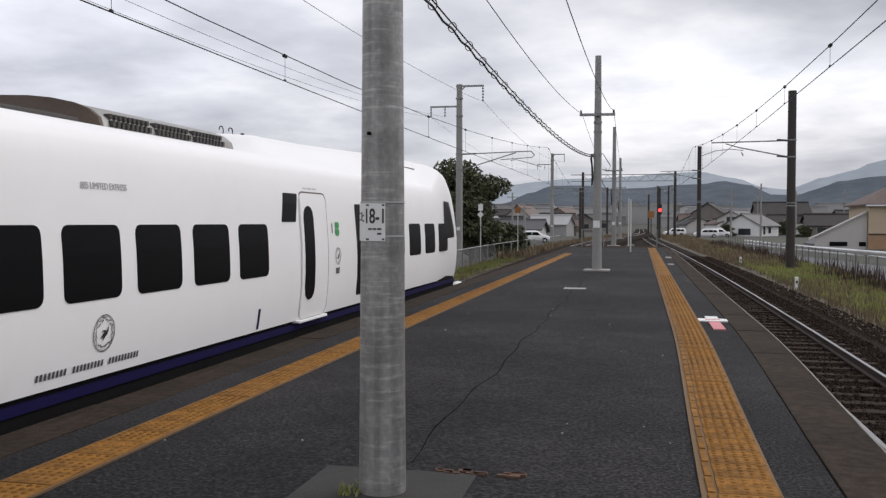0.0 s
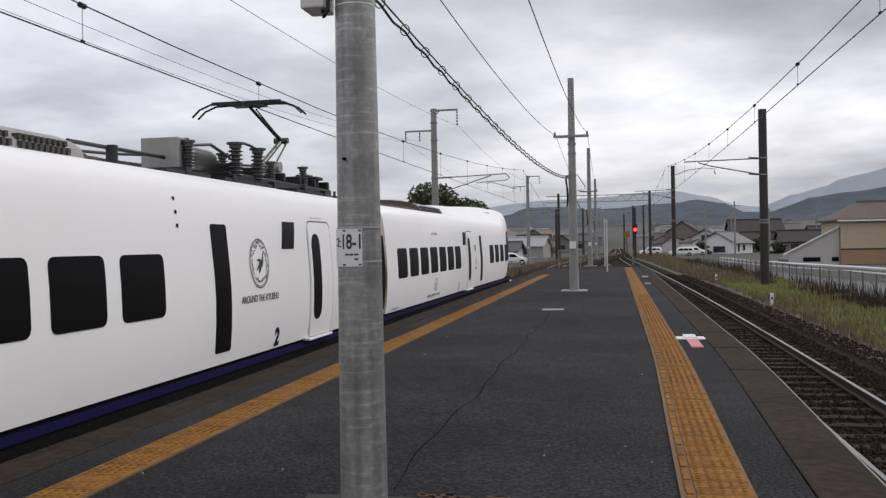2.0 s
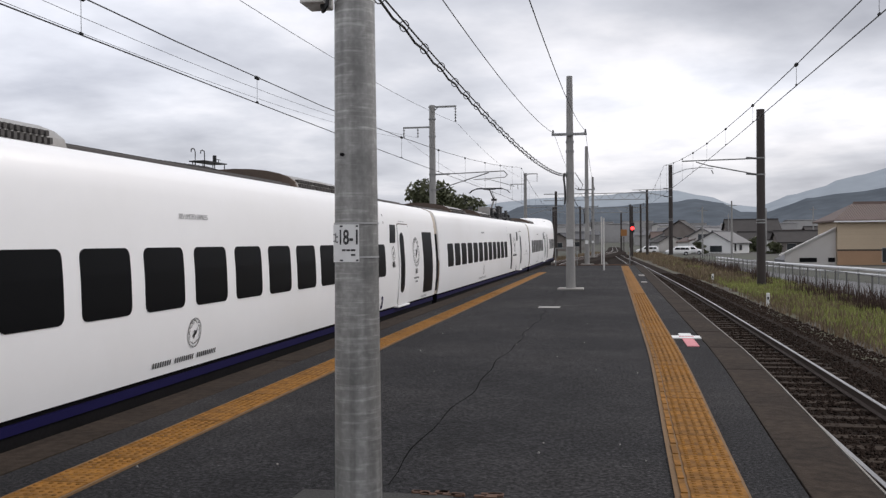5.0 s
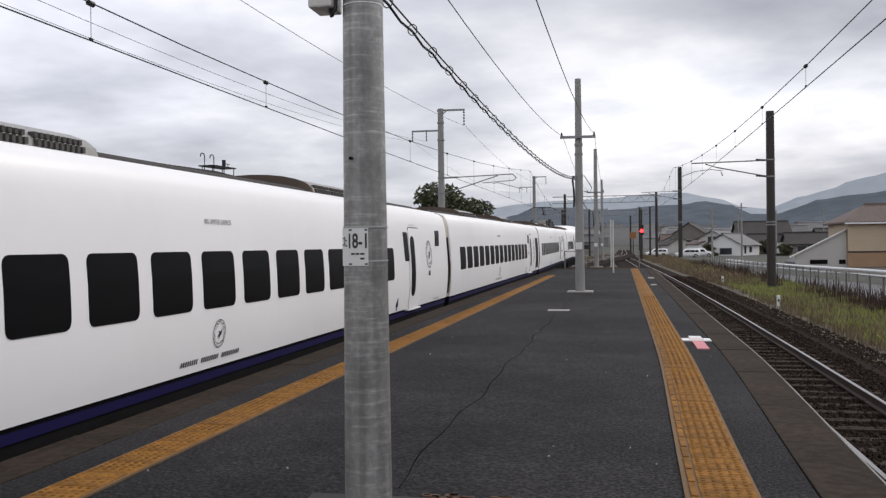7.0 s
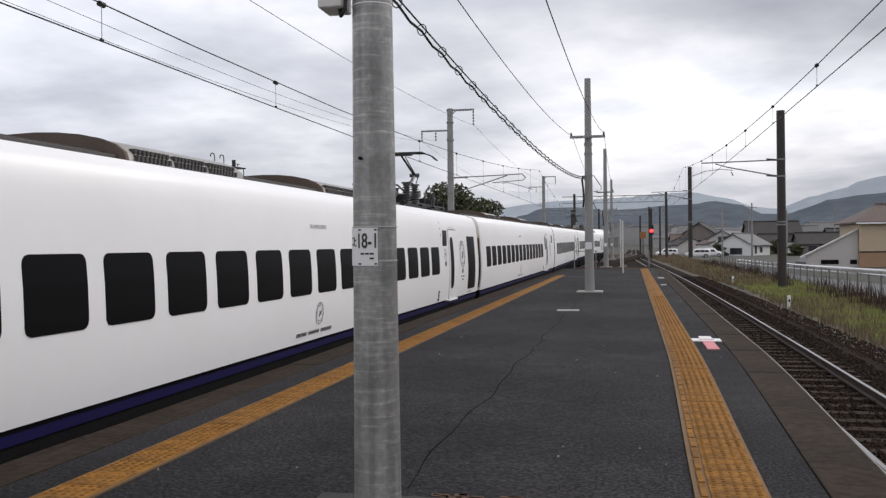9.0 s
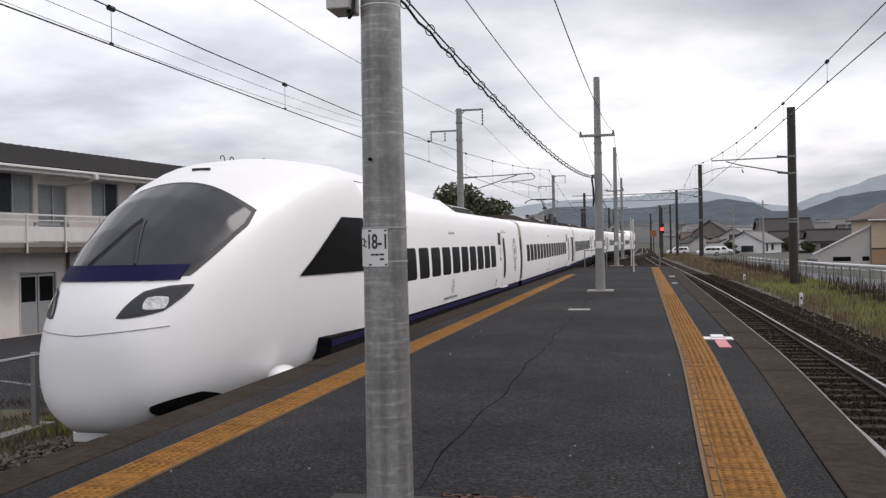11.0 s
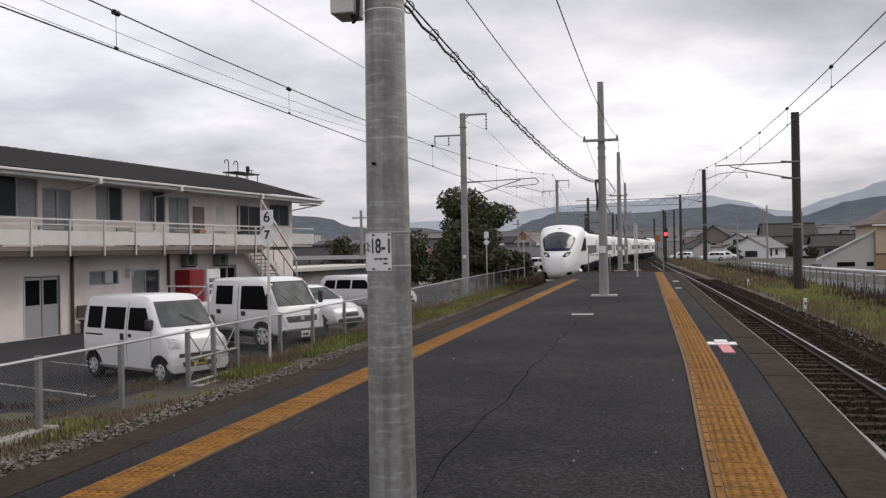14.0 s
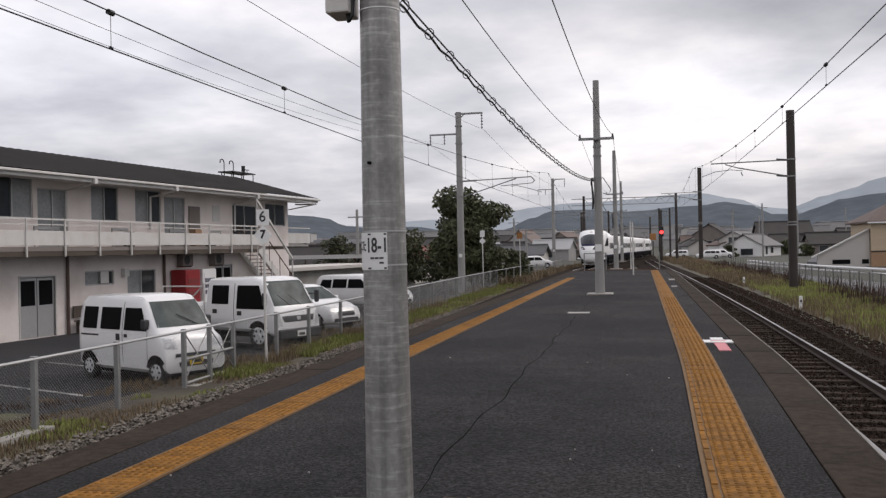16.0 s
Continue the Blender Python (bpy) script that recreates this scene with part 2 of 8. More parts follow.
M["galv_pole"] = streaked_steel()
M["concrete_pole"] = material("grey_concrete_pole", (0.27, 0.265, 0.255), 0.8, grain=0.18, scale=5, large=1.0, bump=0.2, bump_scale=30)
M["pole_dark"] = material("dark_brown_steel_pole", (0.030, 0.022, 0.019), 0.6, grain=0.25, scale=4, large=1.0)
M["sign_white"] = material("white_sign_face", (0.74, 0.74, 0.73), 0.5, grain=0.03, scale=3)
M["rail_top"] = material("polished_rail", (0.26, 0.25, 0.24), 0.28, metal=0.9, grain=0.12, scale=3)
M["rail_side"] = material("rusty_rail", (0.062, 0.042, 0.033), 0.8, grain=0.3, scale=6)
M["sleeper"] = material("weathered_sleeper", (0.040, 0.030, 0.0235), 0.92, spec=0.08, grain=0.3, scale=6, large=3, bump=0.4, bump_scale=25, island=0.2)
M["ballast"] = material("brown_ballast", (0.021, 0.0152, 0.0118), 0.95, spec=0.05, grain=0.35, scale=14, large=1.0, bump=1.0, bump_scale=24, island=0.4)
M["stone"] = material("ballast_stone", (0.031, 0.0215, 0.0170), 0.95, spec=0.06, grain=0.25, scale=10, large=1.0, island=0.55)
M["gravel"] = material("pale_verge_gravel", (0.155, 0.138, 0.120), 0.95, spec=0.06, grain=0.25, scale=10, large=1.0, island=0.6)
M["soil"] = material("verge_soil", (0.062, 0.050, 0.037), 0.95, grain=0.4, scale=8, large=0.6, bump=0.8, bump_scale=20, dirt=(0.085, 0.092, 0.040), dirt_amount=0.8)
M["grass"] = material("verge_grass", (0.205, 0.222, 0.072), 0.75, grain=0.3, scale=1, large=0.5, island=0.4, spec=0.2)
M["straw"] = material("dry_grass", (0.20, 0.152, 0.098), 0.85, grain=0.3, scale=1, large=0.5, island=0.4, spec=0.2)
M["weed"] = material("brown_dead_weed", (0.060, 0.040, 0.032), 0.85, grain=0.3, scale=1, large=0.5, island=0.4, spec=0.2)
M["leaf"] = material("dark_green_leaf", (0.062, 0.068, 0.034), 0.6, grain=0.3, scale=1, large=0.7, island=0.55, spec=0.3)
M["bark"] = material("bark", (0.075, 0.058, 0.045), 0.9, grain=0.35, scale=5, bump=0.6, bump_scale=20)
M["lot"] = material("car_park_asphalt", (0.036, 0.036, 0.039), 0.92, spec=0.15, grain=0.25, scale=10, large=0.4, bump=0.4, bump_scale=80, dirt=(0.062, 0.060, 0.058), dirt_amount=0.5, dirt_scale=0.3)
M["road"] = material("road_asphalt", (0.125, 0.127, 0.133), 0.85, grain=0.15, scale=8, large=0.3)
M["paint"] = material("worn_road_paint", (0.30, 0.30, 0.29), 0.8, grain=0.25, scale=6, large=1.5, dirt=(0.08, 0.08, 0.08), dirt_amount=0.9, dirt_scale=3)
M["pink"] = material("faded_pink_tile", (0.58, 0.22, 0.24), 0.75, grain=0.15, scale=6)
M["plaster"] = material("cream_pink_plaster", (0.72, 0.66, 0.63), 0.85, grain=0.08, scale=4, large=0.5, bump=0.15, bump_scale=40, dirt=(0.40, 0.34, 0.29), dirt_amount=0.5, dirt_scale=0.7)
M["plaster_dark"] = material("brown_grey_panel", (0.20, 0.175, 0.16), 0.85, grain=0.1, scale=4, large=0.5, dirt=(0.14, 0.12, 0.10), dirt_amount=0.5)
M["slate"] = material("dark_slate_roof", (0.032, 0.028, 0.027), 0.8, grain=0.25, scale=4, large=0.6, bump=0.5, bump_scale=12)
M["tile_roof"] = material("brown_tiled_roof", (0.105, 0.070, 0.058), 0.65, grain=0.2, scale=4, large=0.8, island=0.1)
M["tile_grey"] = material("grey_tiled_roof", (0.085, 0.085, 0.09), 0.6, grain=0.2, scale=4, large=0.8, island=0.3)
M["beige"] = material("beige_siding", (0.50, 0.40, 0.285), 0.8, grain=0.08, scale=3, large=0.6, island=0.06)
M["tan"] = material("tan_siding", (0.36, 0.225, 0.135), 0.8, grain=0.1, scale=3, large=0.6)
M["white_wall"] = material("white_render", (0.50, 0.48, 0.455), 0.85, grain=0.08, scale=2, large=0.4, dirt=(0.45, 0.42, 0.38), dirt_amount=0.4, island=0.2)
M["white_paint"] = material("white_car_paint", (0.78, 0.78, 0.78), 0.25, grain=0.015, scale=1, coat=0.5)
M["white_metal"] = material("white_painted_steel", (0.58, 0.57, 0.55), 0.55, grain=0.1, scale=4, large=1.5, dirt=(0.42, 0.34, 0.27), dirt_amount=0.30, dirt_scale=1.6)
M["alu"] = material("aluminium_frame", (0.42, 0.42, 0.42), 0.45, metal=0.5, grain=0.08, scale=3)
M["window"] = material("house_window_glass", (0.035, 0.040, 0.044), 0.1, grain=0.2, scale=0.6, large=0.8, spec=0.4)
# Pale panes: the bright reflection in the glass is put into the colour.
M["pale_pane"] = material("pale_reflection_pane", (0.25, 0.26, 0.265), 0.2, grain=0.25, scale=2, large=1.5)
M["tyre"] = material("tyre_rubber", (0.018, 0.018, 0.018), 0.85, grain=0.2, scale=6)
M["plastic"] = material("dark_grey_plastic", (0.030, 0.030, 0.032), 0.6, grain=0.15, scale=5)
M["lamp_glass"] = material("headlamp_glass", (0.55, 0.56, 0.57), 0.12, grain=0.45, scale=4, large=6, spec=0.7)
M["red"] = material("red_panel", (0.25, 0.014, 0.018), 0.4, grain=0.1, scale=3)
M["red_dull"] = material("dull_red_roof_edge", (0.17, 0.045, 0.04), 0.7, grain=0.2, scale=3)
M["yellow_plate"] = material("yellow_plate", (0.62, 0.42, 0.03), 0.5, grain=0.1, scale=4)
M["orange"] = material("orange_board", (0.30, 0.13, 0.035), 0.6, grain=0.1, scale=3)
M["rust"] = material("rust", (0.10, 0.052, 0.032), 0.9, grain=0.35, scale=8, large=3)
M["signal_red"] = material("red_signal_lamp", (1.0, 0.03, 0.03), 0.4, emit=5.0)
M["tail_red"] = material("red_tail_lamp", (0.6, 0.03, 0.03), 0.3)
# Aerial haze is mixed into these hill colours, paler with distance.
M["hill_near"] = material("haze_tinted_hills", (0.106, 0.122, 0.140), 1.0, grain=0.25, scale=0.004, large=0.0022, spec=0.0)
M["hill_far"] = material("haze_paled_hills", (0.315, 0.352, 0.388), 1.0, grain=0.10, scale=0.003, large=0.0012, spec=0.0)
M["hill_cloud"] = material("cloud_paled_hills", (0.42, 0.47, 0.51), 1.0, grain=0.08, scale=0.003, large=0.001, spec=0.0)
M["field"] = material("far_ground", (0.050, 0.048, 0.040), 0.95, grain=0.35, scale=0.05, large=0.012, dirt=(0.05, 0.062, 0.03), dirt_amount=0.9, dirt_scale=0.02)


# ---- helpers of this scene ----
def thing(name, label, category, at=(0, 0, 0), turn=0.0, group="", kind="", parent=None):
    ob = new(name)
    ob.matrix_world = pose(*at, 0, 0, turn)
    return tagged(ob, label, category, group, kind)


def mesh_of(bm, name, mats, smooth=None):
    me = bpy.data.meshes.new(name)
    bmesh.ops.recalc_face_normals(bm, faces=bm.faces)
    bm.to_mesh(me)
    bm.free()
    for m in mats if isinstance(mats, (list, tuple)) else [mats]:
        me.materials.append(m)
    if smooth:
        for p in me.polygons:
            p.use_smooth = True
        me.set_sharp_from_angle(angle=radians(smooth))
    return me


def part(name, bm, mat, parent=None, label="", smooth=None, at=None):
    """Links a bmesh as one mesh object under a thing or a part."""
    ob = new(name, mesh_of(bm, name, mat, smooth))
    if parent is not None:
        ob.parent = parent
    if at is not None:
        ob.matrix_basis = at
    if label:
        ob["label"] = label
    return ob


def solid(name, bm, mat, label, category, group="", kind="", smooth=None, at=None):
    ob = part(name, bm, mat, smooth=smooth, at=at)
    return tagged(ob, label, category, group, kind)


def box(bm, x0, x1, y0, y1, z0, z1, bevel=0.0, mi=0):
    r = bmesh.ops.create_cube(bm, size=1.0)
    vs = r["verts"]
    for v in vs:
        v.co = Vector((x0 + (v.co.x + 0.5) * (x1 - x0), y0 + (v.co.y + 0.5) * (y1 - y0), z0 + (v.co.z + 0.5) * (z1 - z0)))
    fs = {f for v in vs for f in v.link_faces}
    for f in fs:
        f.material_index = mi
    if bevel:
        es = list({e for v in vs for e in v.link_edges})
        bmesh.ops.bevel(bm, geom=es, offset=bevel, segments=2, profile=0.5, affect="EDGES")
    return bm


def new_box(*a, **k):
    return box(bmesh.new(), *a, **k)


def rod(bm, a, b, r0, r1=None, seg=10, caps=True, mi=0):
    a, b = Vector(a), Vector(b)
    r1 = r0 if r1 is None else r1
    d = b - a
    q = d.to_track_quat("Z", "Y").to_matrix().to_4x4()
    g = bmesh.ops.create_cone(bm, cap_ends=caps, segments=seg, radius1=r0, radius2=r1, depth=d.length, matrix=Matrix.Translation((a + b) / 2) @ q)
    for f in {f for v in g["verts"] for f in v.link_faces}:
        f.material_index = mi
    return bm


def tube(bm, pts, r, seg=6, mi=0):
    """A bent pipe through points."""
    pts = [Vector(p) for p in pts]
    rings = []
    for i, p in enumerate(pts):
        d = (pts[min(i + 1, len(pts) - 1)] - pts[max(i - 1, 0)]).normalized()
        side = d.cross(Vector((0, 0, 1)))
        side = side.normalized() if side.length > 1e-4 else Vector((1, 0, 0))
        up = side.cross(d).normalized()
        rings.append([bm.verts.new(p + (side * math.cos(a) + up * math.sin(a)) * r) for a in (2 * math.pi * k / seg for k in range(seg))])
    for a, b in zip(rings, rings[1:]):
        for k in range(seg):
            bm.faces.new((a[k], a[(k + 1) % seg], b[(k + 1) % seg], b[k])).material_index = mi
    bm.faces.new(rings[0][::-1])
    bm.faces.new(rings[-1])
    return bm


def loft(bm, rings, closed=True, caps=True, mi=0):
    vs = [[bm.verts.new(p) for p in r] for r in rings]
    n = len(vs[0])
    for a, b in zip(vs, vs[1:]):
        for k in range(n if closed else n - 1):
            bm.faces.new((a[k], a[(k + 1) % n], b[(k + 1) % n], b[k])).material_index = mi
    if caps:
        bm.faces.new(vs[0][::-1]).material_index = mi
        bm.faces.new(vs[-1]).material_index = mi
    return bm


def prism(bm, poly, axis, lo, hi, mi=0):
    """Extrudes a 2D outline along an axis; the outline's two numbers are the other axes in order."""
    def p(a, b, c):
        return {"x": (c, a, b), "y": (a, c, b), "z": (a, b, c)}[axis]
    return loft(bm, [[p(a, b, lo) for a, b in poly], [p(a, b, hi) for a, b in poly]], mi=mi)


def tex_text(name, body, size, mat, parent, m, label="", squeeze=1.0, bold=0.0):
    """Flat lettering in the built-in font, as a mesh."""
    cu = bpy.data.curves.new(name, "FONT")
    cu.body, cu.size, cu.align_x, cu.align_y, cu.extrude = body, size, "CENTER", "CENTER", 0.001
    cu.offset = bold
    tmp = bpy.data.objects.new(name + "_curve", cu)
    me = bpy.data.meshes.new_from_object(tmp)
    bpy.data.objects.remove(tmp)
    bpy.data.curves.remove(cu)
    me.materials.clear()
    me.materials.append(mat)
    ob = new(name, me)
    if parent is not None:
        ob.parent = parent
    ob.matrix_basis = m @ Matrix.Diagonal((squeeze, 1, 1, 1))
    if label:
        ob["label"] = label
    return ob


def from_arrays(name, verts, faces, mat):
    me = bpy.data.meshes.new(name)
    me.from_pydata(verts, [], faces)
    me.materials.append(mat)
    return me

# ---- ground, platform and tracks ----
GROUND = -1.26
RAIL_TOP = -0.91


def smooth(s):
    s = max(0.0, min(1.0, s))
    return s * s * (3 - 2 * s)


def track_left(y):
    return -5.48 + 0.35 * smooth((y - 12) / 38) + 5.5 * smooth((y - 72) / 115)


def rise_left(y):
    """The departing line climbs gently beyond the platform."""
    return 0.36 * smooth((y - 18) / 75)


def track_right(y):
    return 3.02 - 2.6 * smooth((y - 20) / 165)


def ground_height(x, y):
    z = GROUND
    z -= 0.75 * smooth((-17 - x) / 5) * smooth((y - 46) / 6) * smooth((330 - y) / 200)
    d = math.hypot(x, y)
    z += 22 * smooth((d - 320) / 1500) * smooth((y + 200) / 600)
    return z


def build_ground():
    near = [-60, -40, -30, -24, -22, -20, -18.5, -17, -15, -12, -9, 0, 10, 16, 24, 40, 60]
    xs = [-4200, -2500, -1400, -800, -500, -300, -200, -140, -100] + near + [100, 140, 200, 300, 500, 800, 1400, 2500, 4200]
    ys = [-4200, -2000, -800, -300, -120, -50, -20, 0, 20, 35, 44, 46, 48, 50, 52, 56, 65, 80, 100, 130, 170, 220, 280, 350, 450, 600, 800, 1100, 1500, 2000, 3000, 4500]
    vs = [(x, y, ground_height(x, y)) for y in ys for x in xs]
    n = len(xs)
    fs = [(j * n + i, j * n + i + 1, (j + 1) * n + i + 1, (j + 1) * n + i) for j in range(len(ys) - 1) for i in range(n - 1)]
    ob = new("ground", from_arrays("ground", vs, fs, M["field"]))
    for p in ob.data.polygons:
        p.use_smooth = True
    tagged(ob, "wide flat ground of fields and town plots", "ground", kind="structure")


build_ground()


def flat_strip(name, pts_l, pts_r, z, mat, label, category):
    """A thin slab between two polylines, 3 cm thick."""
    bm = bmesh.new()
    rings = [[(*a, z - 0.08), (*b, z - 0.08), (*b, z), (*a, z)] for a, b in zip(pts_l, pts_r)]
    loft(bm, rings)
    return solid(name, bm, mat, label, category, kind="structure")


flat_strip("car_park", [(-26, -20), (-26, 47)], [(-9.0, -20), (-9.7, 62)], GROUND + 0.02, M["lot"], "dark grey asphalt car park beside the railway", "car park")
flat_strip("road", [(10.4, -30), (10.4, 45), (9.9, 75), (9.3, 130)], [(17.0, -30), (16.2, 45), (12.6, 75), (11.2, 130)], GROUND + 0.03, M["road"], "pale grey asphalt road beyond the railway fence", "road")
flat_strip("verge_right", [(4.5, -20), (4.5, 30), (4.1, 60), (3.4, 100), (2.4, 190)], [(10.1, -20), (10.1, 45), (9.6, 75), (9.0, 120), (7.0, 190)], GROUND + 0.10, M["soil"], "overgrown soil verge beside the track", "verge")
flat_strip("verge_left", [(-9.0, -20), (-9.3, 40), (-9.7, 60), (-9.2, 110), (-6, 190)], [(-6.9, -20), (-6.9, 45), (-6.4, 75), (-5.0, 110), (-1.5, 190)], GROUND + 0.10, M["soil"], "overgrown gravel and soil verge beside the track", "verge")

# --- platform ---
PLAT_L, PLAT_R, PLAT_END = -3.94, 1.535, 52.0


def edge_bend(y):
    """The platform's edge on the empty side draws in slightly towards its middle."""
    return 0.02 - 0.11 * smooth((12.0 - y) / 9.0)


def coping_bend(y):
    """The coping draws in a little more than the tactile strip."""
    return 0.045 - 0.21 * smooth((12.5 - y) / 10.0)


BEND_YS = [-14, 2, 3, 4, 5, 6, 7, 8, 9, 10, 11, 12, 20, PLAT_END]
platform = thing("platform", "long island platform surfaced with dark asphalt between two tracks", "platform", kind="structure")
bm = bmesh.new()
box(bm, PLAT_L + 0.06, PLAT_R - 0.20, -14, PLAT_END, -1.4, -0.16)
part("platform_wall", bm, M["concrete"], platform, "grey concrete platform wall")
bm = bmesh.new()
loft(bm, [[(-3.57, y, -0.2), (1.14 + coping_bend(y), y, -0.2), (1.14 + coping_bend(y), y, 0), (-1.2, y, 0.012), (-3.57, y, 0)] for y in BEND_YS])
part("asphalt_surface", bm, M["asphalt"], platform, "dark grey asphalt surface")
bm = bmesh.new()
loft(bm, [[(-3.4, y, -0.7), (1.0, y, -0.7), (1.0, y, z), (-3.4, y, z)] for y, z in ((PLAT_END, -0.02), (PLAT_END + 7, -0.68))])
part("end_ramp", bm, M["concrete"], platform)

# rusty crack, sealed joint and old repair patches in the asphalt
bm = bmesh.new()
pts = [(-1.28 + 0.025 * math.sin(y * 1.7) + 0.02 * math.sin(y * 4.1), y, 0.0135) for y in np.arange(4.9, 26, 0.3)]
for a, b in zip(pts, pts[1:]):
    w = 0.005 + 0.004 * noise.noise(Vector((0, a[1] * 1.3, 0)))
    bm.faces.new([bm.verts.new(p) for p in ((a[0] - w, a[1], a[2]), (a[0] + w, a[1], a[2]), (b[0] + w, b[1], b[2]), (b[0] - w, b[1], b[2]))])
part("surface_crack", bm, M["crack"], platform, "dark crack along the asphalt")
bm = bmesh.new()
box(bm, -1.68, -0.84, 3.95, 4.75, -0.05, 0.016, bevel=0.006)
part("pole_footing", bm, M["patch"], platform, "rough patched footing round the pole")
bm = bmesh.new()
random.seed(4)
for k in range(16):
    x, y = random.uniform(-1.1, -0.62), random.uniform(4.72, 4.80)
    box(bm, x, x + random.uniform(0.03, 0.09), y, y + random.uniform(0.015, 0.05), 0.0, 0.021)
part("rust_stain", bm, M["rust"], platform, "rusty strip at the footing")

# --- tracks ---
def track_rows(cx, dx, ys):
    return [(cx(y) + dx, y) for y in ys]


TRACK_YS = [-25, -10, 0, 10, 20, 30, 40, 50, 60, 70, 80, 90, 100, 112, 124, 136, 148, 160, 172, 185, 205, 240, 300, 380]
SLEEPER = None


def sleeper_mesh():
    bm = bmesh.new()
    box(bm, -1.0, 1.0, -0.11, 0.11, -0.14, 0.0, bevel=0.012)
    return mesh_of(bm, "sleeper", M["sleeper"])


def build_track(name, cx, label, stop=None, up=lambda y: 0.0):
    tr = thing(name, label, "railway track", kind="structure")
    bm = bmesh.new()
    loft(bm, [[(cx(y) - 2.3, y, GROUND - 0.1), (cx(y) + 2.3, y, GROUND - 0.1), (cx(y) + 2.1, y, -1.16 + up(y)), (cx(y) + 1.5, y, -1.085 + up(y)), (cx(y) - 1.5, y, -1.085 + up(y)), (cx(y) - 2.1, y, -1.16 + up(y))] for y in TRACK_YS if stop is None or y <= stop])
    part("ballast_bed", bm, M["ballast"], tr, "brown crushed-stone ballast")
    for s in (-0.5655, 0.5655):
        prof = [(-0.06, -0.145), (0.06, -0.145), (0.06, -0.13), (0.012, -0.11), (0.012, -0.04), (0.032, -0.03), (0.032, -0.004), (-0.032, -0.004), (-0.032, -0.03), (-0.012, -0.04), (-0.012, -0.11), (-0.06, -0.13)]
        bm = bmesh.new()
        loft(bm, [[(cx(y) + s + a, y, RAIL_TOP + up(y) + b) for a, b in prof] for y in TRACK_YS if stop is None or y <= stop])
        rail = part("rail", bm, M["rail_side"], tr, "rusty steel rail with a bright running face")
        bm = bmesh.new()
        loft(bm, [[(cx(y) + s + a, y, RAIL_TOP + up(y) + b) for a, b in [(-0.031, -0.006), (0.031, -0.006), (0.026, 0.002), (-0.026, 0.002)]] for y in TRACK_YS if stop is None or y <= stop])
        part("running_face", bm, M["rail_top"], rail, "polished running face")
    me = sleeper_mesh()
    rnd = random.Random(8)
    for i in range(130):
        y = 2 + 0.62 * i
        ob = new("sleeper", me)
        ob.parent = tr
        ob.matrix_basis = pose(cx(y) + rnd.uniform(-0.02, 0.02), y + rnd.uniform(-0.03, 0.03), -1.062 + up(y) + rnd.uniform(-0.01, 0.008), 0, 0, rnd.uniform(-1, 1))
    return tr


track_a = build_track("track_left", track_left, "railway track with ballast and wooden sleepers on the departing side", 185, rise_left)
track_b = build_track("track_right", track_right, "empty railway track with ballast and wooden sleepers")

# coping slabs along both edges
def coping(x0, x1, count, seed, bend=None):
    bm = bmesh.new()
    box(bm, x0, x1, 0.001, 1.999, -0.19, 0.004, bevel=0.004)
    me = mesh_of(bm, "coping_slab", M["concrete"])
    rnd = random.Random(seed)
    for k in range(count):
        ob = new("coping_slab", me)
        ob.parent = platform
        y = -12 + 2.0 * k
        dx, turn = (bend(y), -math.degrees(math.atan((bend(y + 2) - bend(y)) / 2))) if bend else (0.0, 0.0)
        ob.matrix_basis = pose(dx + rnd.uniform(-0.002, 0.002), y, rnd.uniform(-0.004, 0.003), 0, 0, turn + rnd.uniform(-0.03, 0.03))


coping(1.150, PLAT_R, 32, 1, coping_bend)
coping(PLAT_L, -3.575, 32, 2)
bm = bmesh.new()
loft(bm, [[(PLAT_R + coping_bend(y) + a, y, b) for a, b in ((0.004, -0.02), (0.017, -0.02), (0.017, 0.008), (0.004, 0.008))] for y in BEND_YS])
part("edge_nosing", bm, M["edge_line"], platform, "pale worn edge nosing")


# tactile warning strips of 30 cm tiles
def tactile_tile():
    bm = bmesh.new()
    box(bm, -0.147, 0.147, -0.147, 0.147, 0.0, 0.022, bevel=0.003)
    me = mesh_of(bm, "tactile_tile", M["tactile"])
    return me


def dots_mesh(count, y0, bend):
    """The raised dots of one run of tiles, joined."""
    vs, fs = [], []
    for k in range(count):
        for i in range(5):
            for j in range(5):
                cx, cy = (i - 2) * 0.056 + bend(y0 + 0.3 * k), 0.3 * k + (j - 2) * 0.056
                b = len(vs)
                for r, z in ((0.018, 0.021), (0.010, 0.0275)):
                    vs += [(cx + r * math.cos(a), cy + r * math.sin(a), z) for a in (0.5, 1.55, 2.6, 3.64, 4.69, 5.74)]
                fs += [(b + q, b + (q + 1) % 6, b + 6 + (q + 1) % 6, b + 6 + q) for q in range(6)] + [tuple(b + 6 + q for q in range(6))]
    return from_arrays("raised_dots", vs, fs, M["tactile"])


